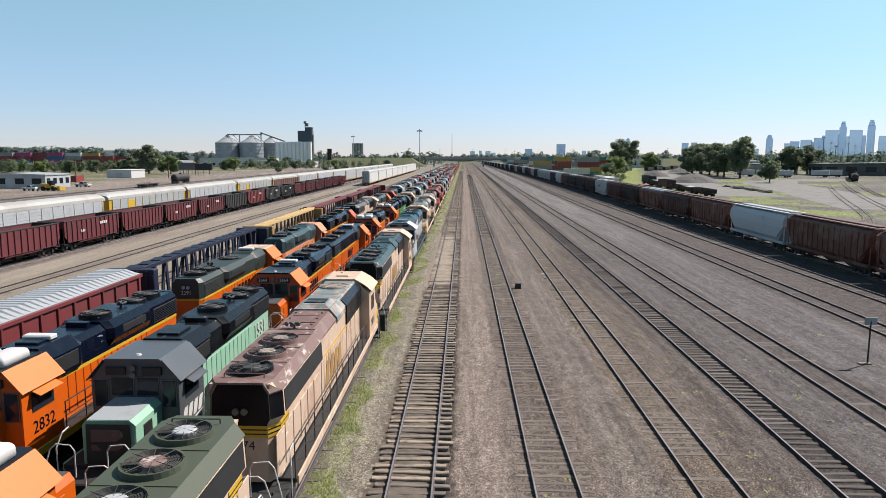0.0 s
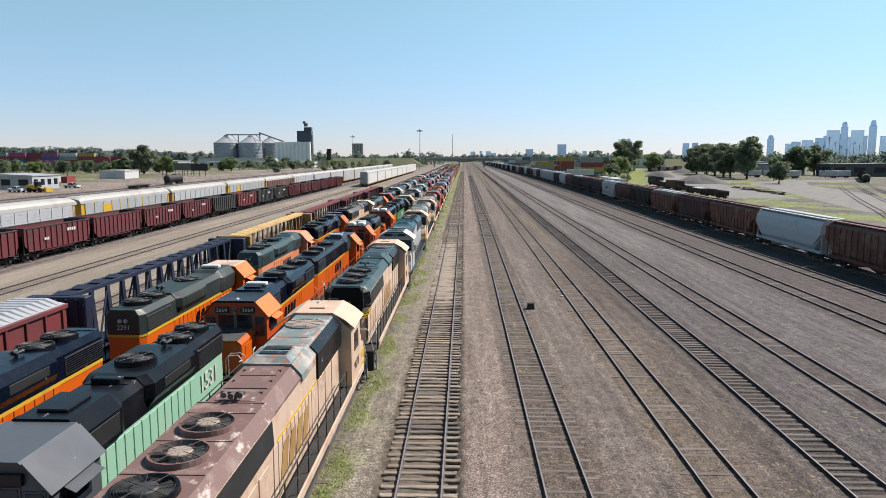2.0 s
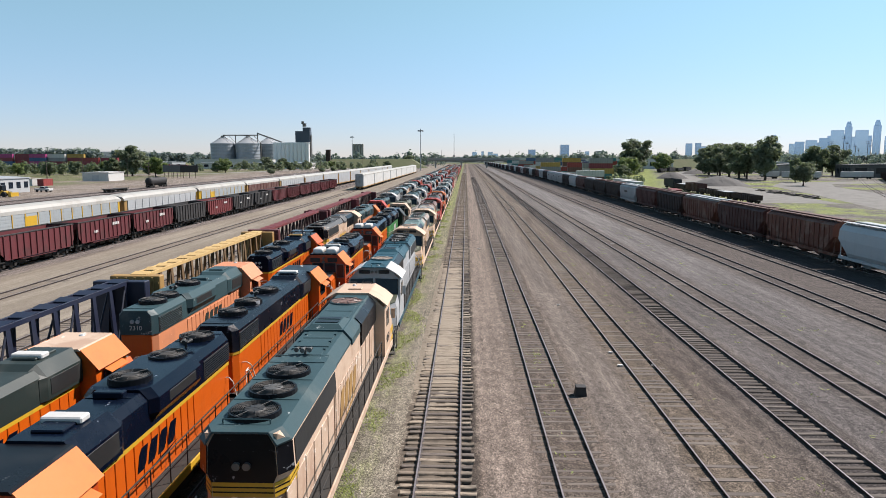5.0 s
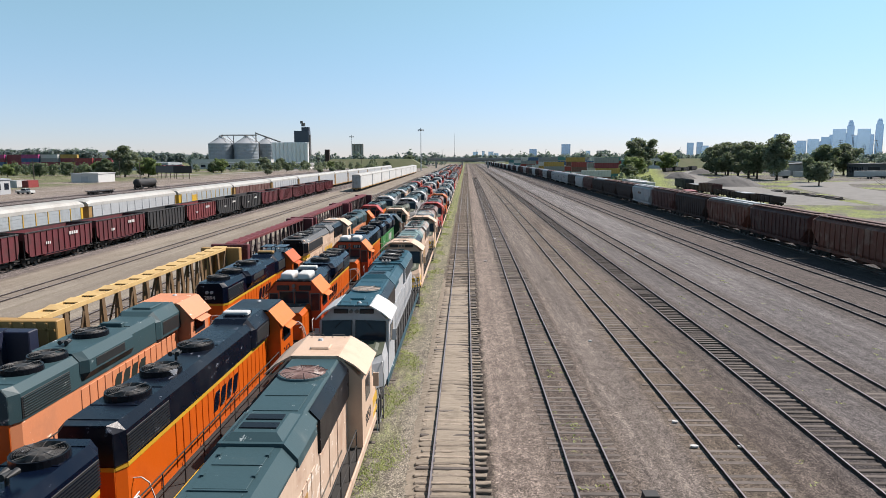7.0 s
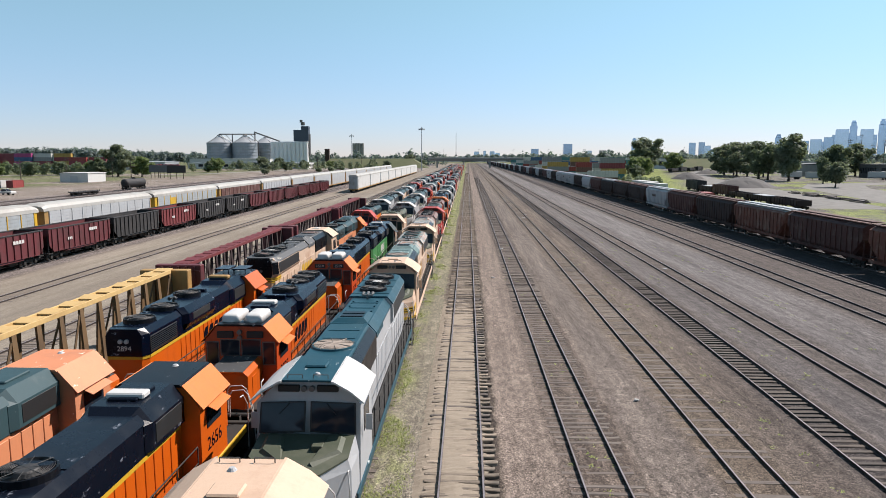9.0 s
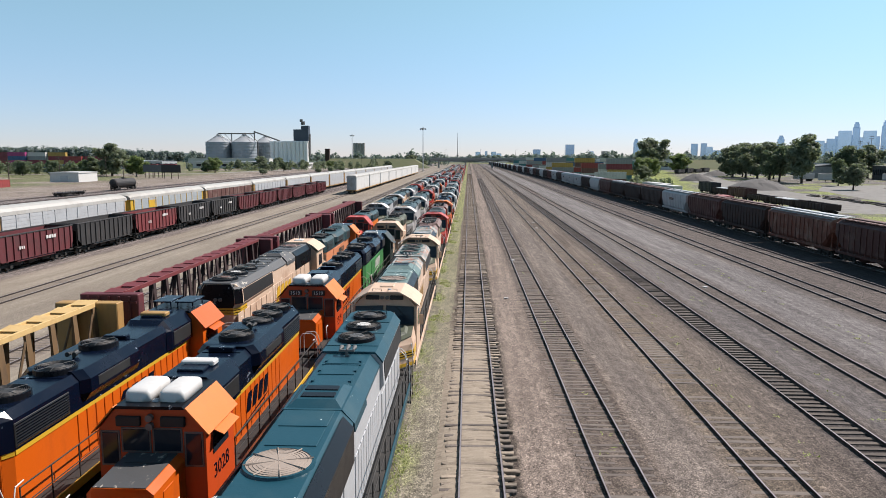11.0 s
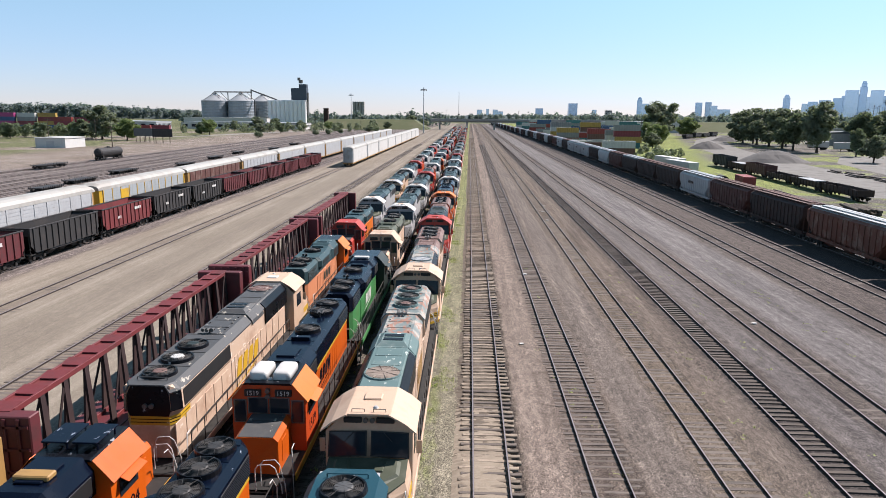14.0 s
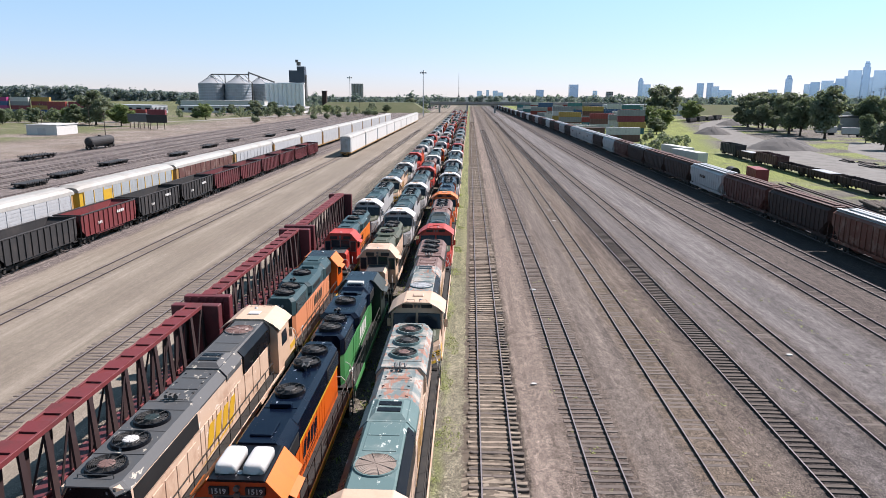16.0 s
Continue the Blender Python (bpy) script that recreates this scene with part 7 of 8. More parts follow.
# ---------------------------------------------------------------- buildings
def building(name, x0, x1, y0, y1, h, wall, roof, label, rows=0, cols=0, pitch=0.0, category="building", z0=0.0, door=False):
    t = thing(name, pose((x0 + x1) / 2, (y0 + y1) / 2, z0), label, category)
    a, b = (x1 - x0) / 2, (y1 - y0) / 2
    key = f"{name}{x0:.0f}{y0:.0f}"
    obj("wall", key + "w", lambda bm: box(bm, -a, a, -b, b, 0, h, 0.02), wall, t)
    obj("roof", key + "r", lambda bm: loft(bm, [[(-a - 0.3, yy, h + 0.004), (a + 0.3, yy, h + 0.004), (a + 0.3, yy, h + 0.3), (0, yy, h + 0.3 + pitch), (-a - 0.3, yy, h + 0.3)] for yy in (-b - 0.3, b + 0.3)]), roof, t)
    for r in range(rows):
        for c in range(cols):
            u = -a + (c + 0.5) * 2 * a / cols
            z = h * (r + 0.55) / rows
            ww, wh = 0.55 * a / cols, 0.22 * h / rows
            obj("window", key + "win", lambda bm: box(bm, -ww, ww, -0.06, 0.06, -wh, wh, 0.02), "glass", t, pose(u, -b, z))
            if name != "tower_block":
                v = -b + (c + 0.5) * 2 * b / cols
                side = -1 if x0 > 0 else 1
                obj("window", key + "wins", lambda bm: box(bm, -0.06, 0.06, -0.55 * b / cols, 0.55 * b / cols, -wh, wh, 0.02), "glass", t, pose(side * a, v, z))
    if door:
        obj("door", key + "d", lambda bm: box(bm, -1.7, 1.7, -0.05, 0.05, 0, h * 0.72, 0.02), "galv", t, pose(0, -b - 0.02, 0))
    return t


def hazed_glass(name, a, b):
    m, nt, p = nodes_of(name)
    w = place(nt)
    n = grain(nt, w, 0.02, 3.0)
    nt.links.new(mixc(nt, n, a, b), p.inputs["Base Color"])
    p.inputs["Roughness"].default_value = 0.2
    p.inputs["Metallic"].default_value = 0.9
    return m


# skyline colours lightened and blued to carry the haze of distance
M["skyline_a"] = hazed_glass("hazed_blue_tower", (0.36, 0.49, 0.66), (0.44, 0.57, 0.73))
M["skyline_b"] = hazed_glass("hazed_pale_blue_tower", (0.45, 0.58, 0.74), (0.53, 0.65, 0.79))
M["skyline_c"] = hazed_glass("hazed_slate_tower", (0.36, 0.47, 0.62), (0.40, 0.51, 0.66))
M["brickred"] = surface("brown_brick", (0.22, 0.12, 0.09), (0.14, 0.09, 0.07), 0.4, 0.9)


def bearing(az, dist):
    return math.sin(radians(az)) * dist, 35 + math.cos(radians(az)) * dist


def skyscraper(az, width, top, dist, paint, crown=0, label="tall glass office tower in the far skyline"):
    """A tower by its bearing and width in degrees and its top's height angle."""
    x, y = bearing(az, dist)
    w = math.tan(radians(width)) * dist / 2
    h = 12 + math.tan(radians(top)) * dist
    t = thing("tower_block", pose(x, y, 0, 0, 0, -az), label, "skyscraper", "far city skyline")
    key = f"sky{az:.2f}"
    cut = h * (0.86 if crown else 1.0)
    obj("shaft", key, lambda bm: box(bm, -w, w, -w, w, 0, cut, 1.0), paint, t)
    if crown:
        obj("crown", key + "c", lambda bm: (box(bm, -w * 0.72, w * 0.72, -w * 0.72, w * 0.72, cut, h * 0.95, 1.0), box(bm, -w * 0.5, w * 0.5, -w * 0.5, w * 0.5, h * 0.95, h, 0.8)), paint, t)
    return t


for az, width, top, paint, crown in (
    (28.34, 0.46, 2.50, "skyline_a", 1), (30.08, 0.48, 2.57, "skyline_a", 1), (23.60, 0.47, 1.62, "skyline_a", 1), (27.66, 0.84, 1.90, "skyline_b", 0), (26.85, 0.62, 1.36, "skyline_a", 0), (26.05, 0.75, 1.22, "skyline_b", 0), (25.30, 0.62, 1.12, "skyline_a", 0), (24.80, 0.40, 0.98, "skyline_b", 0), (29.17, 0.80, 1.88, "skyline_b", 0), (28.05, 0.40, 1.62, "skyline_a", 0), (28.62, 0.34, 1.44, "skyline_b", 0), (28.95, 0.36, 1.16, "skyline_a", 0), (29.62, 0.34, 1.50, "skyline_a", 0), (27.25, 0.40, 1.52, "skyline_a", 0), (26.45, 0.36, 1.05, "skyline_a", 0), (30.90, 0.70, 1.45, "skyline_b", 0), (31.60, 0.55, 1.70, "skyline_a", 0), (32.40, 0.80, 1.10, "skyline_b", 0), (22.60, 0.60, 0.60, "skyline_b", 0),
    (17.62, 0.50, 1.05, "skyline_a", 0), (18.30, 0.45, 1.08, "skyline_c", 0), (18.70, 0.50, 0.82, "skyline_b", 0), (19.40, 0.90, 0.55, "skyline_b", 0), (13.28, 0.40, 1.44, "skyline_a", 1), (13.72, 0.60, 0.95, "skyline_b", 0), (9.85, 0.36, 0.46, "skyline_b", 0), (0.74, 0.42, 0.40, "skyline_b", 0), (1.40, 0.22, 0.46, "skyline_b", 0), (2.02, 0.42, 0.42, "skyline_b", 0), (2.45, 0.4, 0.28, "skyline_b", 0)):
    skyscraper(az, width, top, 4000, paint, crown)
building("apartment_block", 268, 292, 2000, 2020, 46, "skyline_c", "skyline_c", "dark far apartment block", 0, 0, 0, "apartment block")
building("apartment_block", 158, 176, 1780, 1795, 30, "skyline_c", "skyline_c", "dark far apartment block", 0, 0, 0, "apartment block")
building("apartment_block", 370, 386, 2000, 2020, 28, "concrete", "concrete", "pale far apartment block", 5, 4, 0, "apartment block")

# grain terminal
def steel_bin(x, y, r, h):
    t = thing("grain_bin", pose(x, y, 0), "large corrugated steel grain bin with a conical roof", "silo", "grain bins")
    key = f"bin{r}{h}"
    def shell(bm):
        n = 36
        rings = []
        k = 16
        for i in range(k + 1):
            z = h * i / k
            rings += [[(q * math.cos(2 * math.pi * j / n), q * math.sin(2 * math.pi * j / n), z + d) for j in range(n)] for q, d in ((r, 0), (r + 0.18, h / k / 2))]
        loft(bm, rings[:-1])
    obj("shell", key, shell, "bin_steel", t)
    obj("cone_roof", key + "roof", lambda bm: (cyl(bm, 0, 0, h + r * 0.24, r + 0.3, r * 0.48, 36, "Z", 1.2), cyl(bm, 0, 0, h + r * 0.5, 1.3, 2.0, 12)), "galv", t)
    obj("ladder", key + "lad", lambda bm: (box(bm, r + 0.1, r + 1.3, -0.5, 0.5, 0, h + 1), [rod(bm, (0, 0, h + r * 0.56 + 1), (r * math.cos(a), r * math.sin(a), h), 0.25, 4) for a in (0.5, 2.4, 4.0, 5.5)]), "steel", t)
    return t


for x, y in ((-300.8, 884), (-269.6, 884), (-252.5, 910)):
    steel_bin(x, y, 15.3 if x < -260 else 13.4, 28.0)
silo_row = thing("concrete_silos", pose(-212, 878, 0), "row of tall white concrete silos", "silo")
for k in range(9):
    obj("silo", "csilo", lambda bm: cyl(bm, 0, 0, 14, 2.65, 28, 24), "silo_white", silo_row, pose(-22 + 5.0 * k, 0, 0))
obj("gallery", "cgallery", lambda bm: box(bm, -25, 21, -1.2, 1.2, 28, 29.2, 0.1), "silo_white", silo_row)
headhouse = thing("head_house", pose(-199, 884, 0), "dark blue steel head house of a grain elevator", "tower")
obj("tower", "hh_tower", lambda bm: (box(bm, -4, 4, -4, 4, 0, 30), box(bm, -10, 8, -5, 5, 29.5, 43, 0.2), box(bm, -1, 8, -4, 4, 43, 47.5, 0.2)), "slate_blue", headhouse)
obj("hopper_head", "hh_head", lambda bm: (cyl(bm, 0.5, 0, 50.5, 2.4, 4.0, 14), cyl(bm, -1.5, 0, 53.5, 1.8, 3.0, 12), box(bm, 7, 9, -3, 3, 12, 38)), "steel", headhouse)
conveyor = thing("conveyor", pose(0, 0, 0), "long grain conveyor gantry above the bins", "conveyor")
obj("gantry", "conv_a", lambda bm: (rod(bm, (-301, 884, 38.2), (-257, 886, 38.2), 0.7, 6), rod(bm, (-258, 886, 40.5), (-226, 880, 29.5), 0.8, 6), rod(bm, (-258, 886, 28), (-258, 886, 41.5), 0.7, 6), rod(bm, (-285, 884, 0), (-285, 884, 38), 0.6, 5), [rod(bm, (cx + d, 884, 29.5), (cx + e, 884, 38), 0.35, 5) for cx in (-300.8, -269.6) for d, e in ((15, 7), (-9, -1), (9, 1))]), "steel", conveyor)
building("warehouse", -262, -150, 690, 720, 5.5, "white", "galv", "long low white warehouse", 1, 14, 0.6)
building("warehouse", -350, -262, 640, 670, 6.5, "galv", "galv", "long low grey warehouse with a pale roof", 1, 12, 0.6)
building("warehouse", -322, -228, 842, 856, 8.6, "white", "white", "plain white annex beside the silos", 0, 0, 0.3)
silos2 = thing("concrete_silos", pose(-188, 1240, 0), "group of grey concrete silos far off", "silo")
for k in range(4):
    obj("silo", "csilo2", lambda bm: cyl(bm, 0, 0, 17, 2.6, 34, 16), "concrete", silos2, pose(-7.5 + 5.0 * k, 0, 0))
stack = thing("chimney", pose(-172, 896, 0), "dark square chimney stack", "chimney")
obj("shaft", "chimney_shaft", lambda bm: (box(bm, -2.6, 2.6, -2.6, 2.6, 0, 20, 0.2), box(bm, -2.8, 2.8, -2.8, 2.8, 19, 20.6, 0.2)), "rustdark", stack)


def light_mast(x, y, h, label):
    t = thing("light_mast", pose(x, y, 0), label, "mast", "light masts")
    obj("pole", f"mast_pole{h}", lambda bm: cyl(bm, 0, 0, h / 2, 0.45, h, 10, "Z", 0.22), "galv", t)
    obj("lamp_ring", f"mast_ring{h}", lambda bm: (cyl(bm, 0, 0, h + 0.2, 1.6, 0.5, 14), [box(bm, 2.0 * math.cos(a) - 0.5, 2.0 * math.cos(a) + 0.5, 2.0 * math.sin(a) - 0.4, 2.0 * math.sin(a) + 0.4, h - 0.9, h + 0.3, 0.1) for a in (0.3, 1.9, 3.4, 5.0)], box(bm, -0.3, 0.3, -0.3, 0.3, h, h + 1.6)), "galv", t)
    return t


light_mast(-37.5, 617, 33.6, "tall yard light mast with a ring of lamps")
light_mast(-128, 814, 34, "tall yard light mast with a ring of lamps")
aerial = thing("aerial", pose(-24, 1500, 0), "thin far radio mast", "mast")
obj("mast", "aerial_mast", lambda bm: (cyl(bm, 0, 0, 30, 0.7, 60, 6, "Z", 0.3), cyl(bm, 0, 0, 14, 2.2, 3, 10)), "steel", aerial)

# overpass
bridge = thing("overpass", pose(35, 762, 0), "grey concrete road overpass across the tracks", "bridge")
obj("deck", "br_deck", lambda bm: box(bm, -75, 110, -6, 6, 8.4, 9.4, 0.1), "concrete", bridge)
for q in (-1, 1):
    obj("parapet", "br_parapet", lambda bm: box(bm, -75, 110, -0.25, 0.25, 9.4, 10.4, 0.05), "concrete", bridge, pose(0, q * 5.75, 0))
for q in (-4, 0, 4):
    obj("girder", "br_girder", lambda bm: box(bm, -75, 110, -0.4, 0.4, 7.0, 8.4), "concrete", bridge, pose(0, q, 0))
for k in range(7):
    obj("pier", "br_pier", lambda bm: ([box(bm, -0.7, 0.7, q - 0.7, q + 0.7, 0, 6.2, 0.1) for q in (-4, 0, 4)], box(bm, -0.8, 0.8, -5.6, 5.6, 6.2, 7.0, 0.1)), "concrete", bridge, pose(-66 + 27 * k, 0, 0))
for k in range(5):
    obj("lamp_post", "br_lamp", lambda bm: (cyl(bm, 0, 0, 14, 0.12, 9, 6), rod(bm, (0, 0, 18.4), (1.8, 0, 18.8), 0.08, 5)), "steel", bridge, pose(-60 + 36 * k, 5.8, 0))
def bank(bm):
    loft(bm, [[(-150, 735, -0.3), (-40, 735, -0.3), (-40, 790, -0.3), (-150, 790, -0.3)], [(-140, 754, 9.2), (-56, 754, 9.2), (-56, 771, 9.2), (-140, 771, 9.2)]])
    loft(bm, [[(145, 735, -0.3), (320, 735, -0.3), (320, 790, -0.3), (145, 790, -0.3)], [(150, 754, 9.2), (310, 754, 9.2), (310, 771, 9.2), (150, 771, 9.2)]])
M["meadow"] = surface("rough_meadow", (0.12, 0.14, 0.055), (0.19, 0.185, 0.10), 0.6, 0.95, scale=0.05, streak=False, bump=0.4)
tagged(obj("embankment", "bank", bank, "meadow"), "grassy embankment carrying the road up to the overpass", "embankment", kind="structure")


def strip_road(name, pts, w, material, label, z=0.012):
    def build(bm):
        n = len(pts)
        rows = []
        for i, p in enumerate(pts):
            a, b = Vector(pts[max(0, i - 1)][:2]), Vector(pts[min(n - 1, i + 1)][:2])
            d = (b - a).normalized()
            s = Vector((d.y, -d.x)) * w / 2
            h = p[2] if len(p) > 2 else 0
            rows.append([bm.verts.new((p[0] + q * s.x, p[1] + q * s.y, h + z)) for q in (-1, 1)])
        for a, b in zip(rows, rows[1:]):
            bm.faces.new((a[0], a[1], b[1], b[0]))
    return tagged(obj(name, name, build, material), label, "road", kind="structure")


M["pave"] = surface("pale_worn_paving", (0.34, 0.325, 0.30), (0.25, 0.235, 0.21), 0.5, 0.9, scale=0.1, streak=False)
M["gravel_pale"] = surface("pale_crushed_gravel", (0.245, 0.234, 0.216), (0.155, 0.147, 0.132), 0.6, 0.95, scale=0.3, streak=False, bump=0.4)
strip_road("road_1", [(-420, 440), (-260, 455), (-200, 474), (-172, 505), (-157, 584), (-135, 660), (-110, 740)], 9, "pave", "pale concrete road beyond the yard")
strip_road("road_2", [(84, 200), (92, 250), (99, 300), (107, 350), (117, 400), (130, 450), (150, 510), (190, 600)], 18, "gravel_pale", "pale gravel track through the weedy lot")
strip_road("road_3", [(95, 150), (118, 240), (132, 300), (150, 335), (200, 352)], 22, "gravel_pale", "wide pale gravel yard road")


def heap(x, y, r, h, label):
    def build(bm):
        rr = random.Random(int(x))
        n = 26
        rings = [[((r * s + rr.uniform(-0.05, 0.05) * r) * math.cos(2 * math.pi * i / n), (r * s) * math.sin(2 * math.pi * i / n) * 0.8, h * z + rr.uniform(-0.04, 0.04) * h) for i in range(n)] for s, z in ((1, -0.1), (0.75, 0.3), (0.5, 0.66), (0.26, 0.9), (0.1, 1.0))]
        loft(bm, rings)
    return tagged(obj("gravel_mound", f"heap{x:.0f}", build, "heap", None, pose(x, y, 0)), label, "gravel heap", "gravel heaps")


M["heap"] = surface("grey_gravel_heap", (0.16, 0.152, 0.148), (0.22, 0.21, 0.20), 0.5, 0.95, scale=0.6, streak=False, bump=0.5, grainy=0.3)
heap(111, 400, 9, 3.4, "cone-shaped heap of grey gravel")
heap(103, 309, 12.5, 3.8, "broad heap of dark grey gravel")
heap(158, 504, 11, 3.2, "low heap of earth and gravel")

# ---------------------------------------------------------------- containers and trailers
PAINTS = {"box_pink": (0.50, 0.06, 0.24), "box_maroon": (0.30, 0.04, 0.06), "box_red": (0.36, 0.05, 0.045), "box_white": (0.72, 0.72, 0.70), "box_yellow": (0.56, 0.36, 0.08), "box_blue": (0.05, 0.13, 0.30), "box_teal": (0.07, 0.26, 0.28), "box_grey": (0.33, 0.34, 0.35), "box_brown": (0.20, 0.09, 0.07), "box_orange": (0.42, 0.16, 0.07)}
for key, col in PAINTS.items():
    M[key] = surface(key.replace("box_", "") + "_container_paint", col, None, 0.35, 0.55)


def container(x, y, z, turn, paint, length=12.2, label="", h=2.7):
    t = thing("shipping_container", pose(x, y, z, 0, 0, turn), label or paint.replace("box_", "") + " corrugated steel shipping container in a stack", "container", "stacked shipping containers")
    half = length / 2
    def body(bm):
        n = int(length / 0.6)
        for q in (-1, 1):
            pts = []
            for i in range(n + 1):
                yy = -half + length * i / n
                pts.append((q * (1.18 if i % 2 else 1.22), yy))
            vs = [[bm.verts.new((px, py, zz)) for px, py in pts] for zz in (0.12, h - 0.1)]
            for i in range(n):
                bm.faces.new((vs[0][i], vs[0][i + 1], vs[1][i + 1], vs[1][i]))
        box(bm, -1.2, 1.2, -half, half, h - 0.1, h)
        box(bm, -1.2, 1.2, -half, half, 0.0, 0.14)
        for e in (-1, 1):
            box(bm, -1.18, 1.18, e * (half - 0.05) - 0.03, e * (half - 0.05) + 0.03, 0.1, h - 0.06)
    obj("body", f"box_body{length}{h}", body, paint, t)
    if y > 380:
        return t

    def frame_bars(bm):
        for q in (-1, 1):
            for e in (-1, 1):
                box(bm, q * 1.2 - 0.06, q * 1.2 + 0.06, e * half - 0.06, e * half + 0.06, 0, h)
            for zz in (0.06, h - 0.06):
                box(bm, q * 1.2 - 0.05, q * 1.2 + 0.05, -half, half, zz - 0.06, zz + 0.06)
    obj("corner_frame", f"box_frame{length}{h}", frame_bars, paint, t)
    obj("door", f"box_door{length}{h}", lambda bm: [(box(bm, q * 0.59 - 0.55, q * 0.59 + 0.55, -half - 0.03, -half + 0.02, 0.15, h - 0.15, 0.01), rod(bm, (q * 0.3, -half - 0.06, 0.2), (q * 0.3, -half - 0.06, h - 0.2), 0.025, 5)) for q in (-1, 1)], paint, t)
    return t


container(57.8, 217, 0, -8, "box_red", 7.5, "bright red shipping container on weedy ground")
rng = random.Random(21)
names = list(PAINTS)
# stacks across the yard on the left, above the trees
for k in range(11):
    x = -394 + 13.2 * k
    order = ("box_red", "box_red", "box_maroon", "box_grey", "box_pink", "box_maroon", "box_pink", "box_white", "box_yellow", "box_red", "box_maroon")[k]
    for lv in range(5 if k < 9 else 4):
        container(x, 530 + 2 * (k % 3), 2.7 * lv, 90, order if lv >= 4 else rng.choice(("box_maroon", "box_red", "box_grey", "box_blue", "box_white", order)), 12.4)
for lv in range(2):
    container(-236, 560, 2.7 * lv, 90, "box_red" if lv else "box_white", 12.8)
    container(-222, 560, 2.7 * lv, 90, "box_maroon", 12.8)
# container yard on the right
WARM = ("box_brown", "box_maroon", "box_white", "box_yellow", "box_red", "box_brown", "box_grey", "box_teal", "box_white")
COOL = ("box_teal", "box_white", "box_grey", "box_teal", "box_white", "box_red", "box_blue")
for j, y in enumerate((396, 416, 438, 462, 490, 525, 565, 615, 680, 750)):
    x = HOPPER_LINE(y) + 13
    while x < 0.25 * (y - 71) - 5:
        outer = x > 0.25 * (y - 71) - 24 and y < 480
        paints = ("box_white", "box_white", "box_grey") if outer and j in (1, 2, 3) else WARM if j < 5 else COOL
        for lv in range(1 if x < HOPPER_LINE(y) + 15 and j < 3 else rng.choice((2, 3, 3, 4))):
            container(x + rng.uniform(-0.4, 0.4), y + rng.uniform(-0.5, 0.5), 2.7 * lv, 90, rng.choice(paints), 12.2)
        x += rng.choice((12.7, 12.9, 14.5, 18.0))
for lv, paint in enumerate(("box_brown", "box_white")):
    container(56.5, 339, 2.7 * lv, 90, paint, 12.2)
container(132, 560, 0, 0, "box_orange", 6.1, "orange shipping container beside the trees", 9.0)
container(136, 566, 0, 0, "box_white", 6.1, "tall white tank container beside the trees", 8.6)
for k in range(4):
    low_car(pose(146 + 11.5 * k, 545 + 17 * k, 0, 0, 0, -34), "dark freight car parked across the far lot", 15, 2.4 if k % 2 else 1.8, "carblack")
building("warehouse", 120, 200, 700, 722, 9, "white", "galv", "long white warehouse far behind the containers", 1, 10, 0.5)
building("warehouse", 215, 262, 560, 580, 7, "concrete", "galv", "low pale building behind the trees", 0, 0, 0.8)
building("warehouse", 190, 216, 452, 468, 6.5, "concrete", "greyroof", "low grey building behind the trees", 0, 0, 0.8)
building("depot", 215, 330, 420, 436, 7, "greyroof", "greyroof", "long grey industrial hall", 1, 10, 0.8)


def trailer(x, y, turn, label, length=14.0, paint="white"):
    t = thing("semi_trailer", pose(x, y, 0, 0, 0, turn), label, "trailer", "parked trailers")
    half = length / 2
    obj("box", f"tr_box{length}", lambda bm: box(bm, -1.27, 1.27, -half, half, 1.15, 3.95, 0.05), paint, t)
    obj("chassis", f"tr_ch{length}", lambda bm: (box(bm, -0.5, 0.5, -half + 0.3, half - 0.3, 0.85, 1.15), [box(bm, q * 0.7 - 0.06, q * 0.7 + 0.06, half - 3.2, half - 3.05, 0, 1.0) for q in (-1, 1)]), "under", t)
    for k in range(2):
        for q in (-1, 1):
            obj("wheel", "tr_wheel", lambda bm: cyl(bm, 0, 0, 0.5, 0.5, 0.5, 14, "X"), "rubber", t, pose(q, -half + 1.4 + 1.25 * k, 0))
    return t


trailer(54.4, 262, 8, "long pale blue-white trailer behind the hopper train", 15)
trailer(52.6, 246, 8, "long pale blue-white trailer behind the hopper train", 15)
for k, (x, y, a) in enumerate(((168, 388, 70), (175, 384, 70), (182, 396, 60), (163, 402, 80), (200, 392, 60), (210, 398, 60))):
    trailer(x, y, a, "white box trailer parked under the trees", 9)
for k in range(5):
    container(-184 + 4.5 * k, 296, 0, 0, ("box_white", "box_white", "box_grey", "box_white", "box_red")[k], 6.1, "small steel container at the edge of the lot")
building("storage_shed", -179, -166.5, 346, 361, 3.9, "white", "white", "plain white storage shed on the lot", 0, 0, 0.1, "shed", door=True)
building("workshop", -166, -141.5, 233, 248, 4.5, "silver", "galv", "low metal workshop with a shallow roof", 1, 4, 0.5, "workshop", door=True)


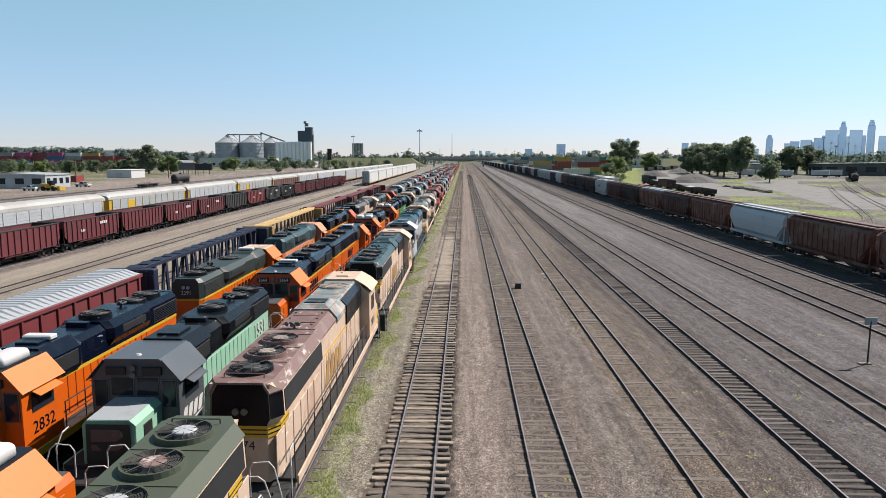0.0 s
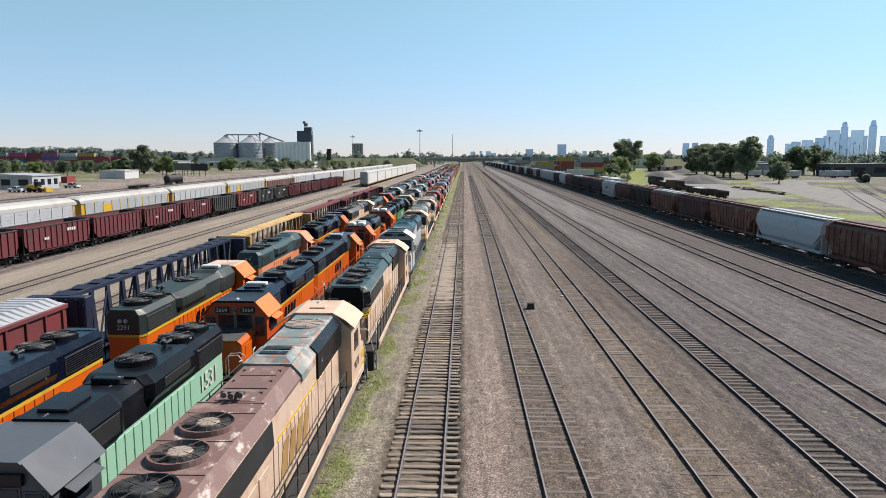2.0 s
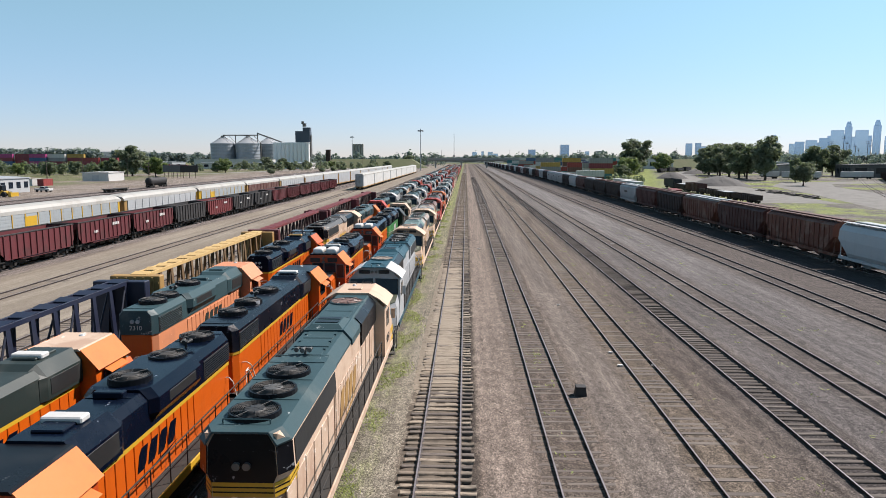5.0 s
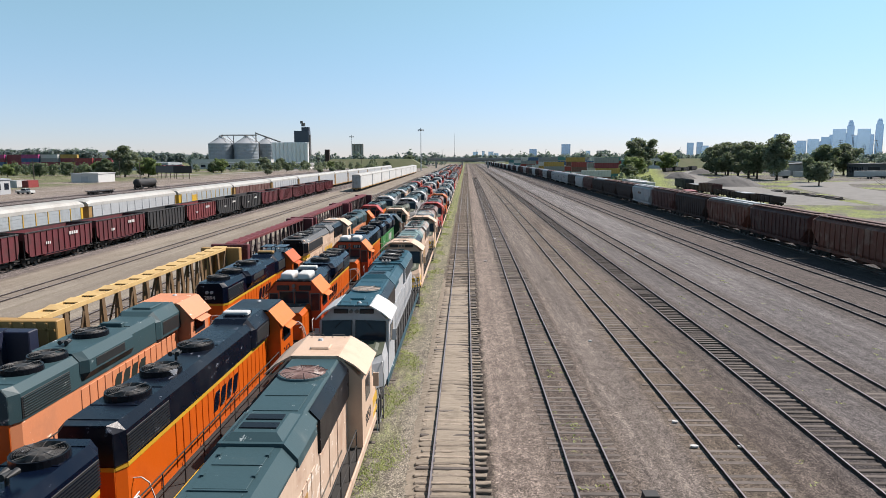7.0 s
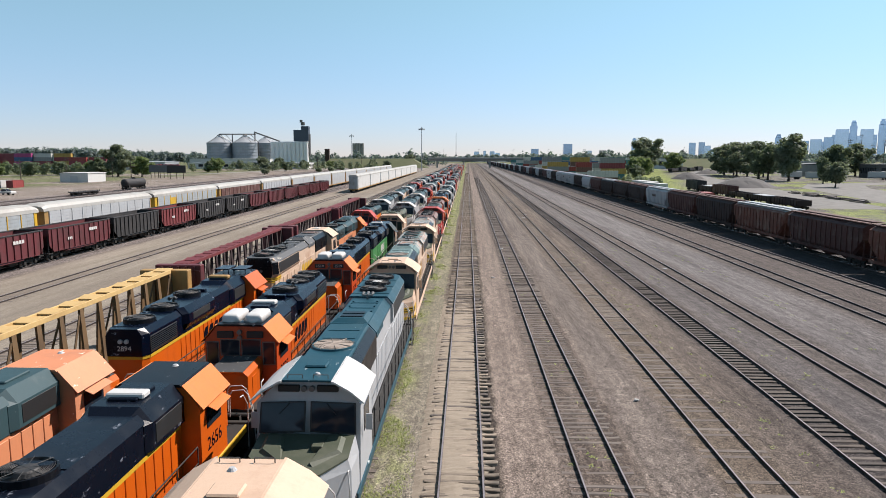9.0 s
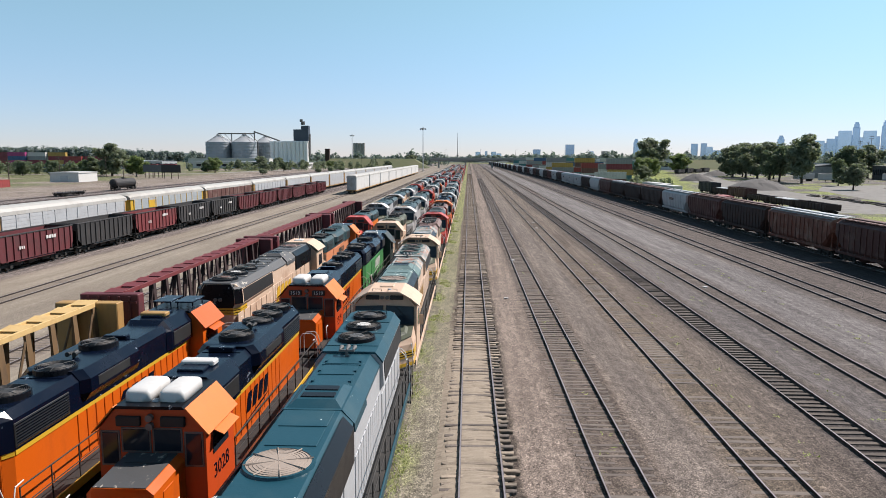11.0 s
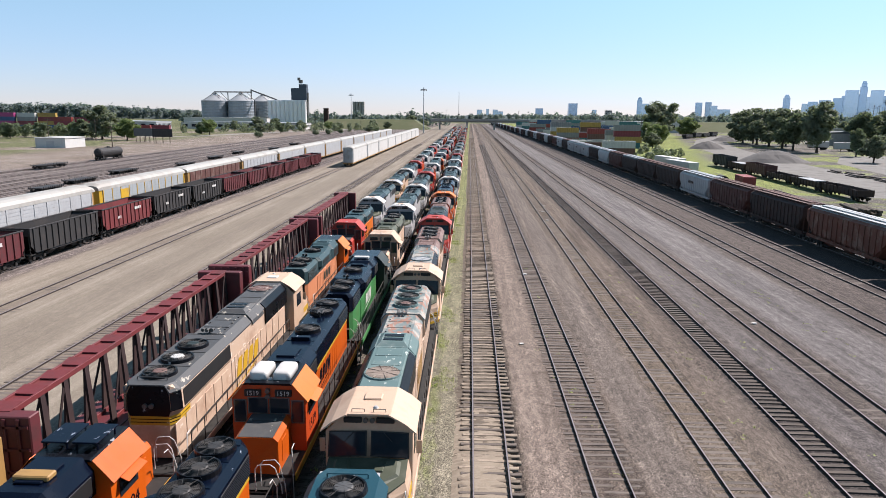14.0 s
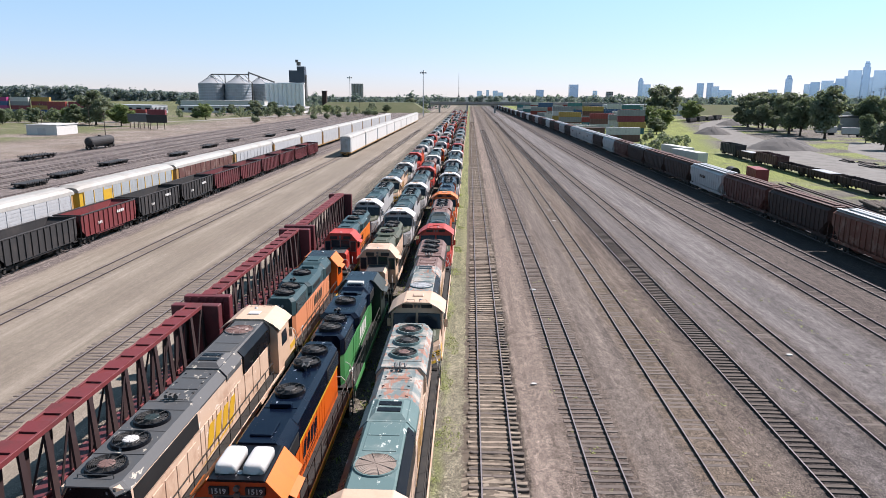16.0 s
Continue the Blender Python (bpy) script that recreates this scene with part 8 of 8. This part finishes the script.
def pickup(x, y, turn):
    t = thing("pickup_truck", pose(x, y, 0, 0, 0, turn), "white pickup truck parked on the dirt lot", "pickup truck", "parked pickup trucks")
    obj("body", "pk_body", lambda bm: (loft(bm, [[(-0.95, yy, 0.5), (0.95, yy, 0.5), (0.98, yy, 0.9), (0.9, yy, z), (-0.9, yy, z), (-0.98, yy, 0.9)] for yy, z in ((-2.8, 1.0), (-2.6, 1.12), (2.8, 1.15))]),
        loft(bm, [[(-0.85, -1.3, 1.1), (0.85, -1.3, 1.1), (0.85, 0.9, 1.1), (-0.85, 0.9, 1.1)], [(-0.7, -0.6, 1.85), (0.7, -0.6, 1.85), (0.7, 0.75, 1.85), (-0.7, 0.75, 1.85)]])), "white", t)
    obj("windows", "pk_win", lambda bm: ([plate(bm, (q * 0.83, -1.05, 1.2), (q * 0.83, 0.8, 1.2), (q * 0.73, 0.65, 1.72), (q * 0.73, -0.6, 1.72), 0.03 * q) for q in (-1, 1)], plate(bm, (-0.75, -1.28, 1.18), (0.75, -1.28, 1.18), (0.64, -0.68, 1.78), (-0.64, -0.68, 1.78), 0.03)), "glass", t)
    for q in (-1, 1):
        for yy in (-1.75, 1.75):
            obj("wheel", "pk_wheel", lambda bm: cyl(bm, 0, 0, 0.4, 0.4, 0.26, 16, "X"), "rubber", t, pose(q * 0.85, yy, 0))
    return t


pickup(-137.5, 218.5, 75)
pickup(-136.6, 247.5, 80)
pickup(-168, 226, 60)
loader = thing("wheel_loader", pose(-131.0, 219, 0, 0, 0, 80), "yellow wheel loader parked on the dirt lot", "loader")
obj("body", "ld_body", lambda bm: (box(bm, -1.1, 1.1, 0.2, 3.4, 0.9, 2.3, 0.15), box(bm, -0.8, 0.8, -1.6, 0.2, 0.8, 1.6, 0.1)), "yellow", loader)
obj("cab", "ld_cab", lambda bm: box(bm, -0.75, 0.75, -0.8, 0.9, 1.7, 3.3, 0.12), "glass", loader)
obj("bucket", "ld_bucket", lambda bm: (prism(bm, [(-1.4, 0.2), (1.4, 0.2), (1.4, 1.3), (-1.4, 1.3)], -4.2, -3.4), [rod(bm, (q * 0.7, -0.6, 1.8), (q * 0.7, -3.5, 0.8), 0.16, 6) for q in (-1, 1)]), "yellow", loader)
for q in (-1, 1):
    for yy in (-1.6, 2.2):
        obj("wheel", "ld_wheel", lambda bm: cyl(bm, 0, 0, 0.75, 0.75, 0.55, 18, "X"), "rubber", loader, pose(q * 1.05, yy, 0))


def billboard(x, y, turn, paint, w=8.0):
    t = thing("billboard", pose(x, y, 0, 0, 0, turn), "large roadside sign board on posts", "billboard", "roadside boards")
    obj("panel", f"bb_panel{w}", lambda bm: box(bm, -w / 2, w / 2, -0.15, 0.15, 3.0, 6.8, 0.04), paint, t)
    for k in (-0.35, 0.0, 0.35):
        obj("post", "bb_post", lambda bm: box(bm, -0.15, 0.15, 0.16, 0.45, 0, 6.6), "pole", t, pose(k * w, 0, 0))
    return t


billboard(-165.5, 409, 5, "slate", 5.6)
billboard(-159.2, 406, 5, "slate", 5.6)
billboard(-149.5, 399, 5, "carblack", 9.5)

# utility poles
def power_pole(x, y, h, label="weathered wooden power pole with cross arms"):
    t = thing("power_pole", pose(x, y, 0), label, "utility pole", "power poles")
    obj("pole", f"pp{h}", lambda bm: cyl(bm, 0, 0, h / 2, 0.22, h, 8, "Z", 0.14), "pole", t)
    for k in range(2):
        obj("cross_arm", "pp_arm", lambda bm: (box(bm, -1.6, 1.6, -0.1, 0.1, -0.1, 0.1), [cyl(bm, u, 0, 0.22, 0.06, 0.25, 6) for u in (-1.4, -0.7, 0.7, 1.4)]), "pole", t, pose(0, 0.2, h - 0.8 - 1.4 * k))
    return t


for k in range(13):
    a = 27.0 + (k % 5) * 0.72 + 0.1 * (k // 5)
    d = 560 + 46 * k
    x, y = bearing(a, d)
    power_pole(x, y, 19 + (k * 7 % 5) * 2.4)
for x, y, h in ((-186, 330, 10), (-150, 352, 9), (-196, 424, 11), (120, 560, 12), (128, 600, 12), (-236, 448, 11), (-120, 600, 11), (-100, 700, 12)):
    power_pole(x, y, h)

# tracks and cars that swing away to the right, towards the city
def swing(off):
    return lambda y: 86.0 + off + (y - 150) * 0.44 + (0.00022 * (y - 150) ** 2 if y > 150 else -0.0018 * (y - 150) ** 2)


for k, off in enumerate((0.0, 6.5, 12.0, 28.0)):
    track(f"track_{25 + k}", swing(off), 90 if k < 2 else 200, 900, ("tie_dusty", "tie"), 0.012, None, True, label="track curving away through gravel and weeds", tie_end=260)
tank_car(pose(swing(12.0)(322), 322, 0, 0, 0, -27), "black tank car at the end of a line of cars")
for k in range(4):
    yy = 338 + 17 * k
    low_car(pose(swing(12.0)(yy), yy, 0, 0, 0, -27), "rusty high-sided freight car beside the city tracks", 16, 2.4, "rustdark")
low_car(pose(swing(0)(640), 640, 0, 0, 0, -32), "dark freight car far along the city tracks", 14, 2.6, "carblack")

# heaps of old ties and track panels in the lot
def tie_pile(x, y, turn, n, label):
    t = thing("tie_pile", pose(x, y, 0, 0, 0, turn), label, "timber pile", "old timber piles")
    rr = random.Random(n)
    for k in range(n):
        obj("timber", "pile_tie", lambda bm: box(bm, -3.5, 3.5, -0.14, 0.14, 0, 0.26, 0.02), "tie_dusty" if k % 3 else "rail", t, pose(rr.uniform(-0.8, 0.8), -n * 0.12 + 0.34 * (k % (n // 2 + 1)), 0.28 * (k // (n // 2 + 1)), 0, 0, rr.uniform(-6, 6)))
    return t


for k, (x, y, a) in enumerate(((100.5, 264, 78), (101.5, 257, 84), (98.5, 250, 88), (100, 243, 92), (98, 236, 86), (99, 229, 90), (97, 222, 84))):
    tie_pile(x, y, a, 10 + k % 3, "pile of weathered track timbers on the ground")

# long rails and a heap of old poles on the grass behind the hopper train
for k in range(7):
    t = thing("loose_rail", pose(53.6 + 1.25 * k, 190 - 2.0 * (k % 3), 0, 0, 0, -4 - 0.6 * (k % 2)), "bundle of long rusty rails lying on the grass", "rail", "loose rails on the grass")
    obj("bar", "loose_bar", lambda bm: loft(bm, [[(-0.2, yy, 0), (0.2, yy, 0), (0.16, yy, 0.06), (0.18, yy, 0.2), (-0.18, yy, 0.2), (-0.16, yy, 0.06)] for yy in (-24, 24)]), "rustdark", t)
poles = thing("pole_heap", pose(62.5, 181, 0, 0, 0, 78), "heap of dark weathered poles on the ground", "timber pile")
rr = random.Random(4)
for k in range(14):
    obj("log", "heap_log", lambda bm: cyl(bm, 0, 0, 0, 0.24, 8.5, 10, "X"), "pole", poles, pose(rr.uniform(-0.7, 0.7), -1.6 + 0.5 * (k % 7) + 0.25 * (k // 7), 0.24 + 0.44 * (k // 7), 0, 0, rr.uniform(-3, 3)))
drum = thing("storage_tank", pose(55.4, 224, 0, 0, 0, -8), "short black steel tank lying beside a red container", "tank")
obj("shell", "drum_shell", lambda bm: cyl(bm, 0, 0, 1.1, 1.1, 4.5, 18, "Y"), "carblack", drum)
for q in (-1, 1):
    obj("saddle", "drum_saddle", lambda bm: box(bm, -0.8, 0.8, -0.15, 0.15, 0, 0.5, 0.02), "under", drum, pose(0, q * 1.3, 0))

# ---------------------------------------------------------------- small things near the tracks
boxy = thing("signal_box", pose(6.38, 58.75, 0), "small black trackside box on the gravel", "trackside box")
obj("case", "sb_case", lambda bm: loft(bm, [[(u * k, v * k, z) for u, v in ((-0.27, -0.24), (0.27, -0.24), (0.27, 0.24), (-0.27, 0.24))] for k, z in ((1.0, 0.0), (0.86, 0.40))]), "carblack", boxy)
obj("lid", "sb_lid", lambda bm: box(bm, -0.25, 0.25, -0.23, 0.23, 0.40, 0.46, 0.02), "carblack", boxy)
sign = thing("track_sign", pose(23.8, 37.6, 0), "small pale blue sign on a thin post", "sign")
obj("post", "sg_post", lambda bm: cyl(bm, 0, 0, 1.2, 0.045, 2.4, 8), "under", sign)
obj("panel", "sg_panel", lambda bm: box(bm, -0.34, 0.34, -0.03, 0.02, 2.2, 2.62, 0.02), "cargrey", sign)
obj("foot", "sg_foot", lambda bm: box(bm, -0.5, 0.2, -0.14, 0.1, 0, 0.08, 0.02), "tie", sign)
shrub(24.4, 33.6, 1.4, "leaf_light", 1, "low green weed bush on the gravel")
M["litter"] = surface("pale_paper_litter", (0.75, 0.74, 0.72), (0.5, 0.48, 0.45), 0.4, 0.8, streak=False)
for k, (x, y, s) in enumerate(((4.25, 132.1, 0.35), (10.6, 176, 0.4), (2.45, 111.5, 0.25), (20.08, 117.2, 0.3), (11.5, 183, 0.4), (8.0, 78.9, 0.16), (9.3, 63.4, 0.22), (11.1, 63.4, 0.18), (10.3, 167, 0.4), (9.3, 65.9, 0.18))):
    def scrap(bm, s=s, k=k):
        rr = random.Random(k)
        n = 7
        loft(bm, [[(s * (0.5 + 0.4 * rr.random()) * math.cos(2 * math.pi * i / n), s * (0.3 + 0.3 * rr.random()) * math.sin(2 * math.pi * i / n), z) for i in range(n)] for z in (0.0, 0.07)])
    tagged(obj("litter", f"scrap{k}", scrap, "litter", None, pose(x, y, 0.03)), "crumpled pale scrap lying on the gravel", "litter", "litter on the gravel")


def weeds(name, spots, h, label, wide=0.02):
    def build(bm):
        rr = random.Random(name)
        for x, y, s in spots:
            for _ in range(5):
                a = rr.uniform(0, 6.28)
                u = Vector((math.cos(a), math.sin(a), 0))
                b = Vector((x + rr.uniform(-0.2, 0.2), y + rr.uniform(-0.2, 0.2), 0))
                t = b + u * rr.uniform(0.02, 0.2) + Vector((0, 0, h * s * rr.uniform(0.5, 1.1)))
                w = Vector((-u.y, u.x, 0)) * wide * (1 + s)
                bm.faces.new([bm.verts.new(p) for p in (b - w, b + w, t)])
    return tagged(obj(name, name, build, "grass"), label, "grass", kind="stuff")


rng = random.Random(77)
spots = []
for _ in range(16000):
    y = 14 + 190 * rng.random() ** 1.4
    x = rng.gauss(-2.85, 0.5)
    if noise.noise(Vector((x * 0.7, y * 0.3, 0))) > 0.10 + 0.35 * (x + 2.9) and x < -1.35:
        spots.append((x, y, rng.uniform(0.4, 1.3)))
weeds("grass_tufts", spots, 0.10, "green and straw-coloured weeds beside the engines", 0.007)
spots = [(rng.choice((-6.8, -11.1, -15.4)) + rng.gauss(0, 0.5), rng.uniform(10, 180), rng.uniform(0.6, 1.4)) for _ in range(3500)]
weeds("weeds_between_rows", spots, 0.2, "weeds growing between the rows of engines")
spots = [(x + rng.gauss(0, 0.5), rng.uniform(20, 140), rng.uniform(0.3, 0.9)) for x in (-0.08, 4.9, 12.7, 17.5, 24.0) for _ in range(90)]
weeds("track_weeds", spots, 0.1, "sparse weeds among the tracks")
